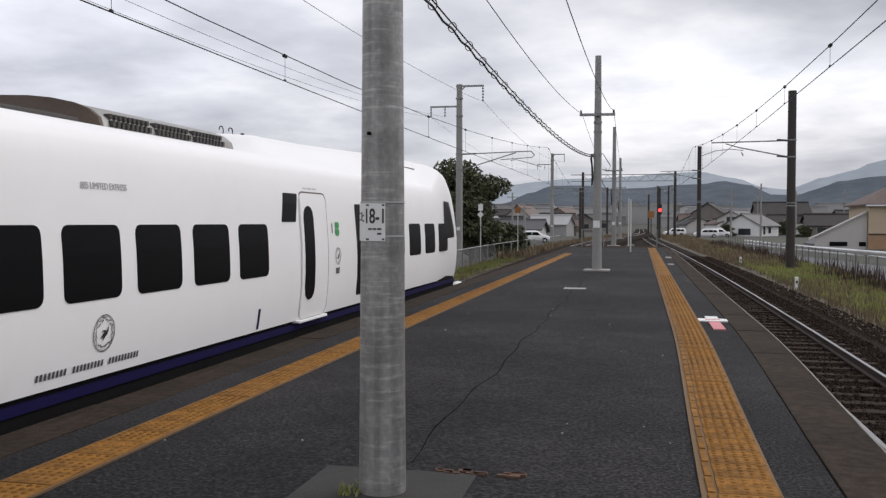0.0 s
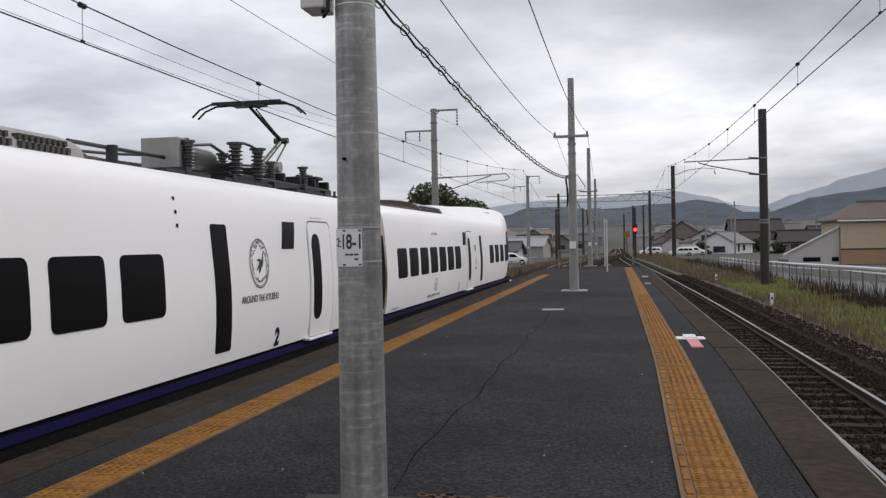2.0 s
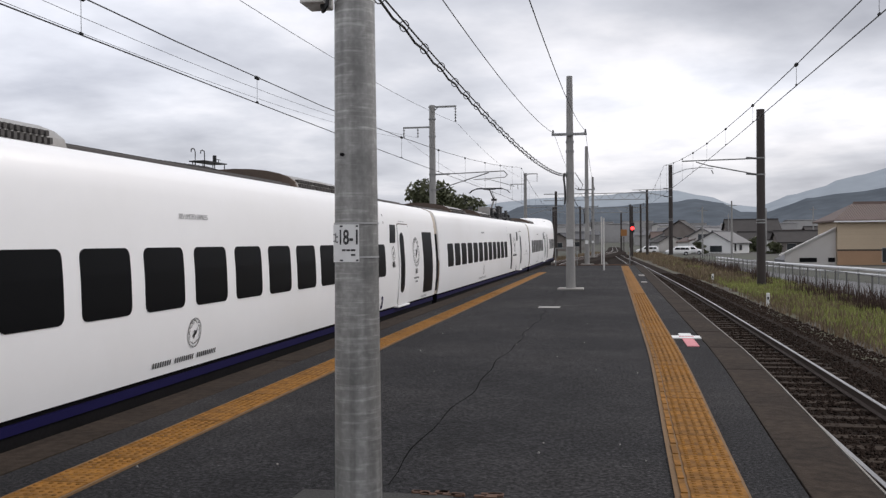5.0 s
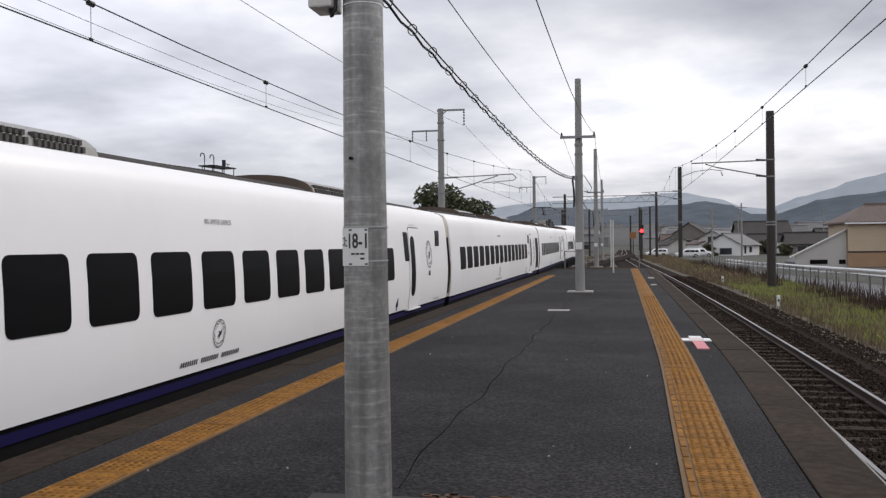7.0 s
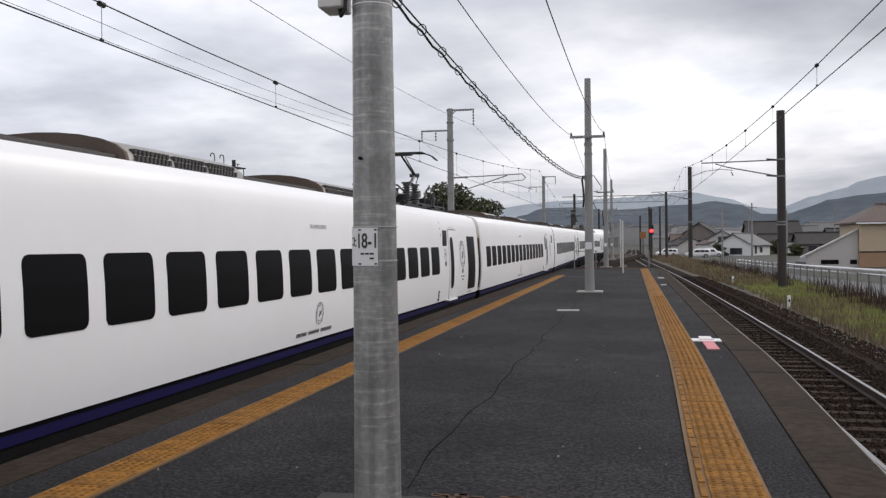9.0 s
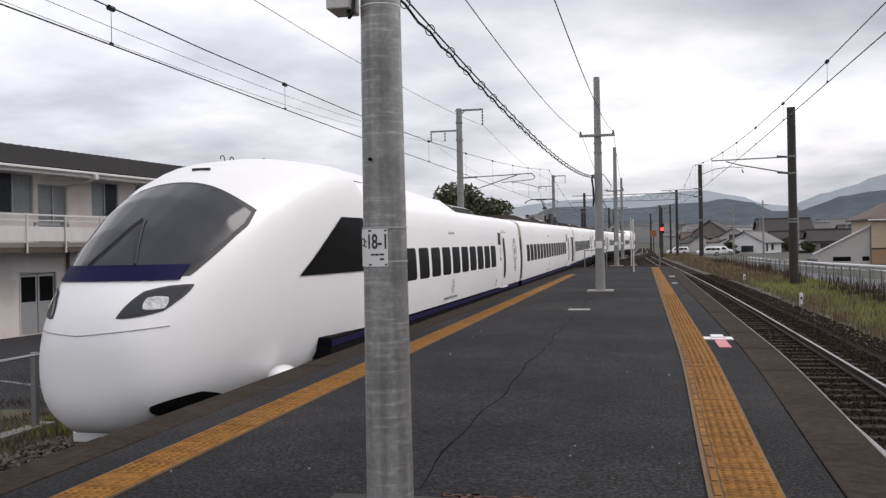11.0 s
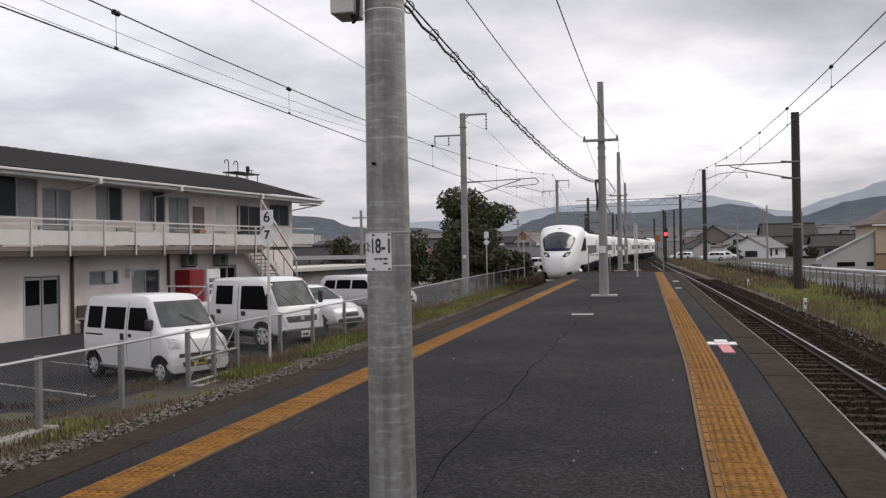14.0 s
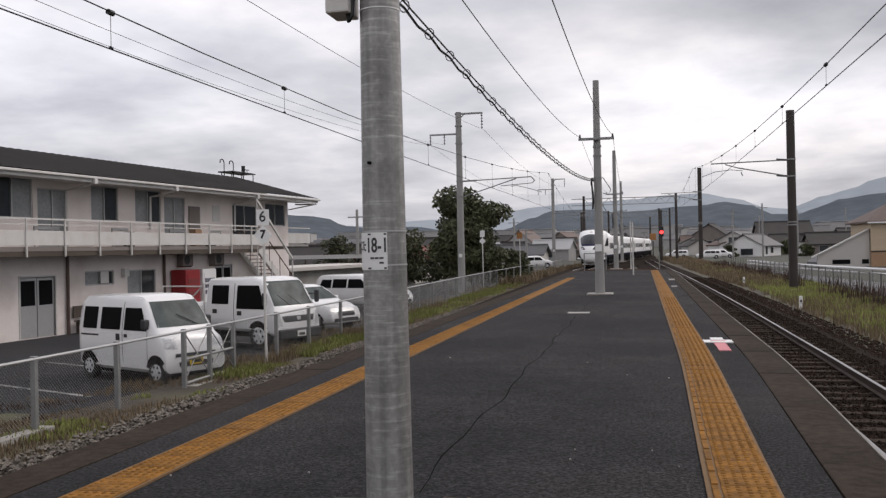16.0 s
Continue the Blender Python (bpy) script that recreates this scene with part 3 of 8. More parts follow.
def tactile_strip(name, xc, y0, count, seed, bar, bend=lambda y: 0.0):
    st = thing(name, "faded orange tactile warning strip set in the asphalt", "tactile paving", kind="structure")
    bm = bmesh.new()
    x0, x1 = xc - 0.165, xc + 0.165
    if bar:
        x0 -= 0.062
    ya, yb = y0 - 0.16, y0 + 0.3 * count - 0.14
    loft(bm, [[(x + bend(y), y, z) for x, z in ((x0, -0.05), (x1, -0.05), (x1, 0.0165), (x0, 0.0165))] for y in [ya] + [q for q in BEND_YS if ya < q < yb] + [yb]])
    part("mortar_bed", bm, M["tactile_edge"], st, "dusty mortar bed")
    me = tactile_tile()
    rnd = random.Random(seed)
    for k in range(count):
        ob = new("tactile_tile", me)
        ob.parent = st
        ob.matrix_basis = pose(xc + bend(y0 + 0.3 * k) + rnd.uniform(-0.003, 0.003), y0 + 0.3 * k, rnd.uniform(-0.002, 0.002), 0, 0, rnd.uniform(-0.3, 0.3))
    ob = new("raised_dots", dots_mesh(min(count, 90), y0, bend))
    ob.parent = st
    ob.matrix_basis = pose(xc, y0, 0)
    tagged(ob, kind="stuff")
    if bar:
        bm = bmesh.new()
        for k in range(count):
            xb = xc + bend(y0 + 0.3 * k)
            box(bm, xb - 0.195, xb - 0.160, y0 + 0.3 * k - 0.135, y0 + 0.3 * k + 0.135, 0.0, 0.026)
        tagged(part("guide_bar", bm, M["tactile"], st, "raised orange guide bars"), kind="stuff")


tactile_strip("tactile_strip_left", -3.065, -3.0, 144, 5, False)
tactile_strip("tactile_strip_right", 0.615, -3.0, 178, 6, True, edge_bend)

mark = thing("stop_mark", "white and faded pink boarding mark on the asphalt", "platform mark")
part("white_bar", new_box(0.80, 1.19, 12.98, 13.30, 0.0, 0.014), M["sign_white"], mark)
part("white_tab", new_box(0.92, 1.09, 13.34, 13.62, 0.0, 0.014), M["sign_white"], mark)
part("pink_bar", new_box(0.925, 1.075, 12.0, 12.92, 0.0, 0.014), M["pink"], mark, "faded pink bar")
part("text_bar", new_box(0.90, 1.10, 13.12, 13.18, 0.0, 0.017), M["pink"], mark, "thin pink bar")
for x0, x1, y0, y1 in ((-1.52, -1.08, 18.6, 18.95), (0.90, 1.08, 30.2, 30.9), (0.98, 1.20, 36.0, 37.2)):
    solid("ground_plate", new_box(x0, x1, y0, y1, 0.0, 0.016), M["concrete_light"], "small pale plate let into the asphalt", "ground plate", group="plates in the platform")
bm = bmesh.new()
rnd = random.Random(11)
for k in range(34):
    x, y = rnd.uniform(-3.3, 1.1), rnd.uniform(4, 22)
    s = rnd.uniform(0.004, 0.009)
    bmesh.ops.create_icosphere(bm, subdivisions=1, radius=s, matrix=Matrix.Translation((x, y, 0.012)))
solid("grit", bm, M["concrete_light"], "scattered pale grit on the asphalt", "grit", kind="stuff")

# ---- the express train ----
# body outline, half: distance from the middle, height above the platform
SIDE = [(1.395, 0.165), (1.425, 0.33), (1.448, 0.58), (1.456, 0.86), (1.449, 1.10), (1.430, 1.36), (1.413, 1.60), (1.385, 1.82), (1.350, 1.96), (1.315, 2.03), (1.262, 2.085), (1.10, 2.150), (0.95, 2.180), (0.75, 2.205), (0.40, 2.235), (0.0, 2.25)]
CAR = 20.5
HEAD = 21.65


def side_x(z):
    for (a, za), (b, zb) in zip(SIDE, SIDE[1:]):
        if za <= z <= zb:
            return a + (b - a) * (z - za) / (zb - za)
    return SIDE[0][0] if z < SIDE[0][1] else 0.0


def body_ring(y, grow=0.0):
    half = [(x + (grow if x > 0.01 else 0), z + (grow if z > 2 else 0)) for x, z in SIDE]
    return [(x, y, z) for x, z in half] + [(-x, y, z) for x, z in half[-2::-1]]


HN = len(SIDE)


def nose_ring(y, zt, zb, hw, roundness):
    """A ring of the nose with as many points as a body ring; roundness 1 is a soft oval."""
    out = []
    for k in range(HN):
        x0, z0 = SIDE[k]
        zn = (z0 - SIDE[0][1]) / (SIDE[-1][1] - SIDE[0][1])
        xb, zbk = x0 / 1.456 * hw, zb + zn * (zt - zb)
        a = -math.pi / 2 * 0.80 + (math.pi / 2 * 1.80) * k / (HN - 1)
        ca, sa = math.cos(a), math.sin(a)
        xe = hw * abs(ca) ** 0.82 if k < HN - 1 else 0.0
        ze = (zt + zb) / 2 + (zt - zb) / 2 * math.copysign(abs(sa) ** 0.82, sa)
        out.append((xb + (xe - xb) * roundness, y, zbk + (ze - zbk) * roundness))
    return out + [(-x, yy, z) for x, yy, z in out[-2::-1]]


# distance from the tip, top, bottom, half width, roundness
NOSE = [(0.0, 0.46, -0.06, 0.22, 1), (0.04, 0.62, -0.24, 0.39, 1), (0.14, 0.82, -0.40, 0.53, 1), (0.34, 1.03, -0.52, 0.66, 1), (0.65, 1.30, -0.58, 0.79, 0.95), (1.1, 1.64, -0.61, 0.92, 0.9), (1.7, 2.00, -0.61, 1.06, 0.8), (2.4, 2.32, -0.57, 1.18, 0.6), (3.2, 2.55, -0.40, 1.30, 0.4), (4.0, 2.66, -0.05, 1.38, 0.2), (4.8, 2.67, 0.12, 1.45, 0.08), (5.6, 2.66, 0.165, 1.456, 0.0)]


def on_side(pts, z_off=0.0, sign=1, lift=0.006):
    return [(sign * (side_x(z) + lift), y, z) for y, z in pts]


def side_panel(y0, y1, z0, z1, r, lift=0.006, thick=0.02, sign=1, lean=0.0):
    """A rounded pane that follows the body side. lean shifts its foot along the car."""
    bm = bmesh.new()
    rows = []
    zs = [z0 + r * f for f in (0, 0.15, 0.5, 1)] + [z0 + r + (z1 - z0 - 2 * r) * k / 6 for k in range(1, 6)] + [z1 - r * f for f in (1, 0.5, 0.15, 0)]
    for z in zs:
        e = r - max(0, z - (z1 - r)) if z > z1 - r else (r - max(0, (z0 + r) - z) if z < z0 + r else r)
        inset = r - math.sqrt(max(0.0, r * r - (r - e) ** 2)) if e < r else 0.0
        sh = lean * (z1 - z) / (z1 - z0)
        rows.append([bm.verts.new((sign * (side_x(z) + lift), y, z)) for y in (y0 + inset + sh, (y0 + y1) / 2 + sh, y1 - inset + sh)])
    for a, b in zip(rows, rows[1:]):
        for i in range(2):
            bm.faces.new((a[i], a[i + 1], b[i + 1], b[i]))
    bmesh.ops.recalc_face_normals(bm, faces=bm.faces)
    if bm.faces[0].normal.x * sign < 0:
        bmesh.ops.reverse_faces(bm, faces=bm.faces)
    bmesh.ops.solidify(bm, geom=bm.faces[:], thickness=thick)
    return bm


def swallow_disc(radius, lift=0.006):
    """A round emblem as plain shapes: a ring, broken flecks and a bird-like fork, in the plane of the body side at height zc."""
    rings = []
    n = 48
    for ro, ri in ((1.0, 0.955), (0.925, 0.90)):
        for k in range(n):
            a, b = 2 * math.pi * k / n, 2 * math.pi * (k + 1) / n
            rings.append([(ro * math.cos(a), ro * math.sin(a)), (ro * math.cos(b), ro * math.sin(b)), (ri * math.cos(b), ri * math.sin(b)), (ri * math.cos(a), ri * math.sin(a))])
    rnd = random.Random(3)
    # a broken wreath of small curved flecks inside the ring
    for k in range(52):
        a = 2 * math.pi * (k + rnd.uniform(-0.4, 0.4)) / 52
        q, s, t = rnd.uniform(0.66, 0.84), rnd.uniform(0.06, 0.12), rnd.uniform(-0.9, 0.9)
        c = (q * math.cos(a), q * math.sin(a))
        e = (-math.sin(a + t), math.cos(a + t))
        rings.append([(c[0] + e[0] * s * u - e[1] * s * v, c[1] + e[1] * s * u + e[0] * s * v) for u, v in ((-1.3, 0.1), (0.1, -0.42), (1.2, 0.25), (0.0, 0.15))])
    return [[(radius * u, radius * v) for u, v in poly] for poly in rings]


def swallow_bird(radius):
    """A plain forked bird shape in the middle of the emblem."""
    bird = [[(-0.40, -0.30), (-0.10, -0.20), (0.12, -0.02), (0.16, 0.12), (0.02, 0.08), (-0.16, -0.10)],
            [(0.06, -0.12), (0.26, -0.16), (0.40, 0.10), (0.42, 0.46), (0.30, 0.22), (0.14, 0.04)],
            [(-0.28, 0.12), (-0.06, 0.20), (0.16, 0.12), (0.08, 0.0), (-0.02, 0.09)],
            [(-0.06, -0.16), (-0.14, -0.44), (0.06, -0.30), (0.20, -0.10), (0.10, -0.06)]]
    return [[(radius * u, radius * v) for u, v in poly] for poly in bird]


def side_polys(polys, yc, zc, lift=0.006, sign=1):
    bm = bmesh.new()
    for poly in polys:
        bm.faces.new([bm.verts.new((sign * (side_x(zc + v) + lift), yc + sign * u, zc + v)) for u, v in poly])
    return bm


def side_text(name, body, size, mat, car, yc, zc, lift=0.006, squeeze=1.0, italic=0.0, bold=0.0):
    ob = tex_text(name, body, size, mat, car, Matrix.Identity(4), bold=bold)
    for v in ob.data.vertices:
        u, w = (v.co.x + italic * v.co.y) * squeeze, v.co.y
        v.co = (side_x(zc + w) + lift + v.co.z, yc + u, zc + w)
    ob.matrix_basis = Matrix.Identity(4)
    if name == "lettering":
        tagged(ob, kind="stuff")
    return ob


def word_bars(widths, h, gap):
    """Plain bars in place of a line of writing."""
    total = sum(widths) + gap * (len(widths) - 1)
    out, x = [], -total / 2
    for w in widths:
        n = max(1, round(w / (h * 0.85)))
        step = w / n
        for k in range(n):
            out.append([(x + k * step, -h / 2), (x + k * step + step * 0.55, -h / 2), (x + k * step + step * 0.55, h / 2), (x + k * step, h / 2)])
        x += w + gap
    return out


WINDOW_MESH = {}


def window(car, y, sign=1, w=0.735, z0=0.765, z1=1.335):
    key = (round(w, 3), sign)
    if key not in WINDOW_MESH:
        WINDOW_MESH[key] = mesh_of(side_panel(0, w, z0, z1, 0.07, sign=sign), "window", M["glass_dark"])
    ob = new("window", WINDOW_MESH[key])
    ob.parent = car
    ob.matrix_basis = pose(0, y, 0)
    return ob


def door(car, y0, sign=1):
    """A white plug door with a dusty rim, a long slot window and a step."""
    rim = part("door_rim", side_panel(y0 + 0.0, y0 + 0.935, 0.172, 1.735, 0.10, lift=0.011, sign=sign), M["roof_brown"], car, "brown dusty door rim")
    d = part("door", side_panel(y0 - 0.02, y0 + 0.885, 0.175, 1.715, 0.10, lift=0.024, sign=sign), M["car_white"], car, "white plug door", smooth=40)
    part("door_window", side_panel(y0 + 0.06, y0 + 0.385, 0.40, 1.56, 0.15, lift=0.031, sign=sign), M["glass_dark"], d, "long dark slot window")
    bm = bmesh.new()
    s0, s1 = sorted((sign * 1.25, sign * 1.455))
    box(bm, s0, s1, y0 - 0.07, y0 + 0.90, 0.130, 0.163, bevel=0.008)
    part("door_step", bm, M["car_white"], car, "thin white door step")


def roof_cowl(car, y0, y1):
    """A low arched cooling cowl: brown arched end plates, louvred shoulders, a grey skin."""
    n = 12
    arc = [(0.95 * math.cos(math.pi * k / n), 2.15 + 0.31 * math.sin(math.pi * k / n) ** 0.8) for k in range(n + 1)]
    bm = bmesh.new()
    loft(bm, [[(x * s, y, 2.13 + (z - 2.13) * s) for x, z in arc] for y, s in ((y0, 0.97), (y0 + 0.1, 1), (y1 - 0.5, 1), (y1, 0.55))])
    cowl = part("roof_cowl", bm, M["roof_grey"], car, "grey arched cooling cowl on the roof", smooth=40)
    bm = bmesh.new()
    loft(bm, [[(x * s, y, 2.12 + (z - 2.12) * s) for x, z in arc] for y, s in ((y0 - 0.03, 1.02), (y0 + 0.02, 1.02))])
    part("end_plate", bm, M["roof_brown"], cowl, "brown arched end plate")
    bm = bmesh.new()
    k = 0
    y = y0 + 0.15
    while y < y1 - 0.7:
        for x, z, dz in ((0.957, 2.215, 0.026), (0.925, 2.280, 0.022)):
            box(bm, x - 0.05, x + 0.012, y, y + 0.04, z - dz, z + dz)
        y += 0.075 if (k % 9) != 8 else 0.16
        k += 1
    tagged(part("louvres", bm, M["roof_dark"], cowl, "rows of dark louvre slots"), kind="stuff")
    bm = bmesh.new()
    for yy in (y0 + 0.9, y0 + 1.75):
        rod(bm, (0, yy, 2.43), (0, yy, 2.462), 0.3, seg=20)
    part("fan_cover", bm, M["roof_dark"], cowl)


def lathe(bm, x, y, profile, seg=12, mi=0):
    """A turned shape: profile is a list of (radius, height)."""
    loft(bm, [[(x + r * math.cos(2 * math.pi * k / seg), y + r * math.sin(2 * math.pi * k / seg), z) for k in range(seg)] for r, z in profile], mi=mi)
    return bm


def ribbed_insulator(bm, x, y, z, h, r):
    n = 7
    prof = []
    for k in range(n):
        za, d = z + h * k / n, h / n
        prof += [(r * 0.55, za), (r, za + d * 0.25), (r * 0.95, za + d * 0.45), (r * 0.55, za + d * 0.8)]
    return lathe(bm, x, y, prof + [(r * 0.6, z + h), (r * 0.8, z + h + 0.005), (r * 0.8, z + h + 0.05), (r * 1.15, z + h + 0.055), (r * 1.15, z + h + 0.08)])


def pantograph_gear(car, front):
    """Roof gear of a motor car, measured back from its front end."""
    f = front
    for x in (-0.64, 0.64):
        for ya, yb in ((f - 6.4, f - 5.3), (f - 4.9, f - 3.3), (f - 2.3, f - 1.0)):
            part("roof_runner", new_box(x - 0.05, x + 0.05, ya, yb, 2.20, 2.275), M["black"], car, "sooty black roof runner")
    for y in (f - 5.9, f - 4.6, f - 3.2, f - 1.9, f - 0.9):
        part("roof_crossbar", new_box(-0.7, 0.7, y - 0.05, y + 0.05, 2.24, 2.32), M["black"], car, "sooty black crossbar")
    bm = bmesh.new()
    box(bm, 0.02, 0.50, f - 5.74, f - 5.42, 2.20, 2.69, bevel=0.012)
    box(bm, 0.04, 0.515, f - 5.52, f - 5.48, 2.20, 2.705, bevel=0.008)
    part("switch_box", bm, M["roof_grey"], car, "grey equipment box on the roof")
    for x, y in ((0.62, f - 4.4), (0.62, f - 3.65), (-0.5, f - 4.4), (0.45, f - 2.75), (-0.45, f - 2.75), (0.6, f - 1.75), (-0.6, f - 1.75), (0.30, f - 4.1), (0.55, f - 5.6)):
        big = y in (f - 4.4, f - 3.65)
        bm = ribbed_insulator(bmesh.new(), x, y, 2.32, 0.36 if big else 0.26, 0.10 if big else 0.075)
        part("insulator", bm, M["insul"], car, "ribbed grey insulator")
    bm = bmesh.new()
    tube(bm, [(0.62, f - 4.4, 2.74), (0.62, f - 4.15, 2.78), (0.62, f - 3.9, 2.77), (0.62, f - 3.65, 2.74)], 0.018)
    tube(bm, [(0.30, f - 4.1, 2.60), (0.1, f - 3.6, 2.56), (0.45, f - 2.9, 2.58)], 0.02)
    tube(bm, [(0.55, f - 5.6, 2.60), (0.6, f - 5.1, 2.66), (0.62, f - 4.6, 2.55)], 0.02)
    tube(bm, [(-0.5, f - 6.6, 2.5), (-0.5, f - 5.5, 2.55), (-0.5, f - 4.6, 2.62)], 0.02)
    rod(bm, (0.42, f - 7.8, 2.42), (0.30, f - 5.5, 2.46), 0.022, seg=8)
    rod(bm, (0.40, f - 7.0, 2.24), (0.40, f - 7.0, 2.46), 0.06, seg=12)
    part("roof_cable", bm, M["black"], car, "black cables and resistor drum")
    bm = bmesh.new()
    box(bm, -0.62, 0.62, f - 4.6, f - 0.35, 2.27, 2.37, bevel=0.02)
    for y in (f - 4.4, f - 3.65, f - 2.6, f - 1.9, f - 1.2, f - 0.5):
        box(bm, -0.62, 0.62, y - 0.04, y + 0.04, 2.30, 2.50, bevel=0.02)
    for x in (-0.45, 0.45):
        for y in (f - 1.25, f - 0.75):
            rod(bm, (x, y, 2.36), (x, y, 2.56), 0.07, seg=10)
            box(bm, x - 0.10, x + 0.10, y - 0.16, y + 0.16, 2.52, 2.57, bevel=0.01)
    rod(bm, (0.6, f - 0.12, 2.20), (0.6, f - 0.12, 2.36), 0.025, seg=8)
    part("base_frame", bm, M["black"], car, "black pantograph base frame")
    bm = bmesh.new()
    rod(bm, (0.0, f - 2.25, 2.62), (0.42, f - 2.25, 2.62), 0.085, seg=16)
    part("motor_drum", bm, M["roof_grey"], car, "grey cylinder on the pantograph base")
    bm = lathe(bmesh.new(), 0, 0, [(0.09, 0.0), (0.12, 0.04), (0.135, 0.10), (0.135, 0.62), (0.12, 0.70), (0.06, 0.76)], seg=18)
    for v in bm.verts:
        v.co = Vector((0.36 + v.co.x, f - 5.34 + v.co.z, 2.50 + v.co.y))
    part("breaker_drum", bm, M["insul"], car, "sooty grey breaker cylinder", smooth=40)
    pan = part("pantograph", bmesh.new(), M["black"], car, "raised single-arm pantograph")
    bm = bmesh.new()
    f = front + 0.72
    knee = (0, f - 1.82, 3.17)
    rod(bm, (-0.05, f - 2.95, 2.50), knee, 0.045, 0.038, seg=10)
    rod(bm, (0.12, f - 2.75, 2.48), (0.1, f - 1.86, 3.11), 0.014, seg=8)
    rod(bm, (-0.12, f - 1.82, 3.17), (0.12, f - 1.82, 3.17), 0.05, seg=10)
    part("lower_arm", bm, M["insul"], pan, "grey lower arm")
    bm = bmesh.new()
    rod(bm, knee, (0, f - 3.12, 3.54), 0.036, 0.024, seg=10)
    rod(bm, (0.10, f - 1.92, 3.09), (0.09, f - 3.1, 3.51), 0.011, seg=6)
    part("upper_arm", bm, M["black"], pan)
    bm = bmesh.new()
    for dy in (-0.10, 0.10):
        tube(bm, [(-0.88, f - 3.17 + dy, 3.40), (-0.76, f - 3.17 + dy, 3.51), (-0.58, f - 3.17 + dy, 3.58), (0, f - 3.17 + dy, 3.595), (0.58, f - 3.17 + dy, 3.58), (0.76, f - 3.17 + dy, 3.51), (0.88, f - 3.17 + dy, 3.40)], 0.016)
        box(bm, -0.55, 0.55, f - 3.17 + dy - 0.03, f - 3.17 + dy + 0.03, 3.575, 3.615)
    box(bm, -0.25, 0.25, f - 3.31, f - 3.03, 3.545, 3.575)
    part("collector_head", bm, M["black"], pan)


def bogie(car, y):
    bm = bmesh.new()
    box(bm, -1.0, 1.0, y - 1.4, y + 1.4, -0.62, -0.36, bevel=0.05)
    b = part("bogie", bm, M["under"], car, "dark bogie")
    for dy in (-1.05, 1.05):
        bm = bmesh.new()
        for s in (-0.56, 0.56):
            rod(bm, (s - 0.06, y + dy, RAIL_TOP + 0.405), (s + 0.06, y + dy, RAIL_TOP + 0.405), 0.40, seg=20)
        rod(bm, (-0.56, y + dy, RAIL_TOP + 0.405), (0.56, y + dy, RAIL_TOP + 0.405), 0.08, seg=10)
        part("wheelset", bm, M["under"], b)


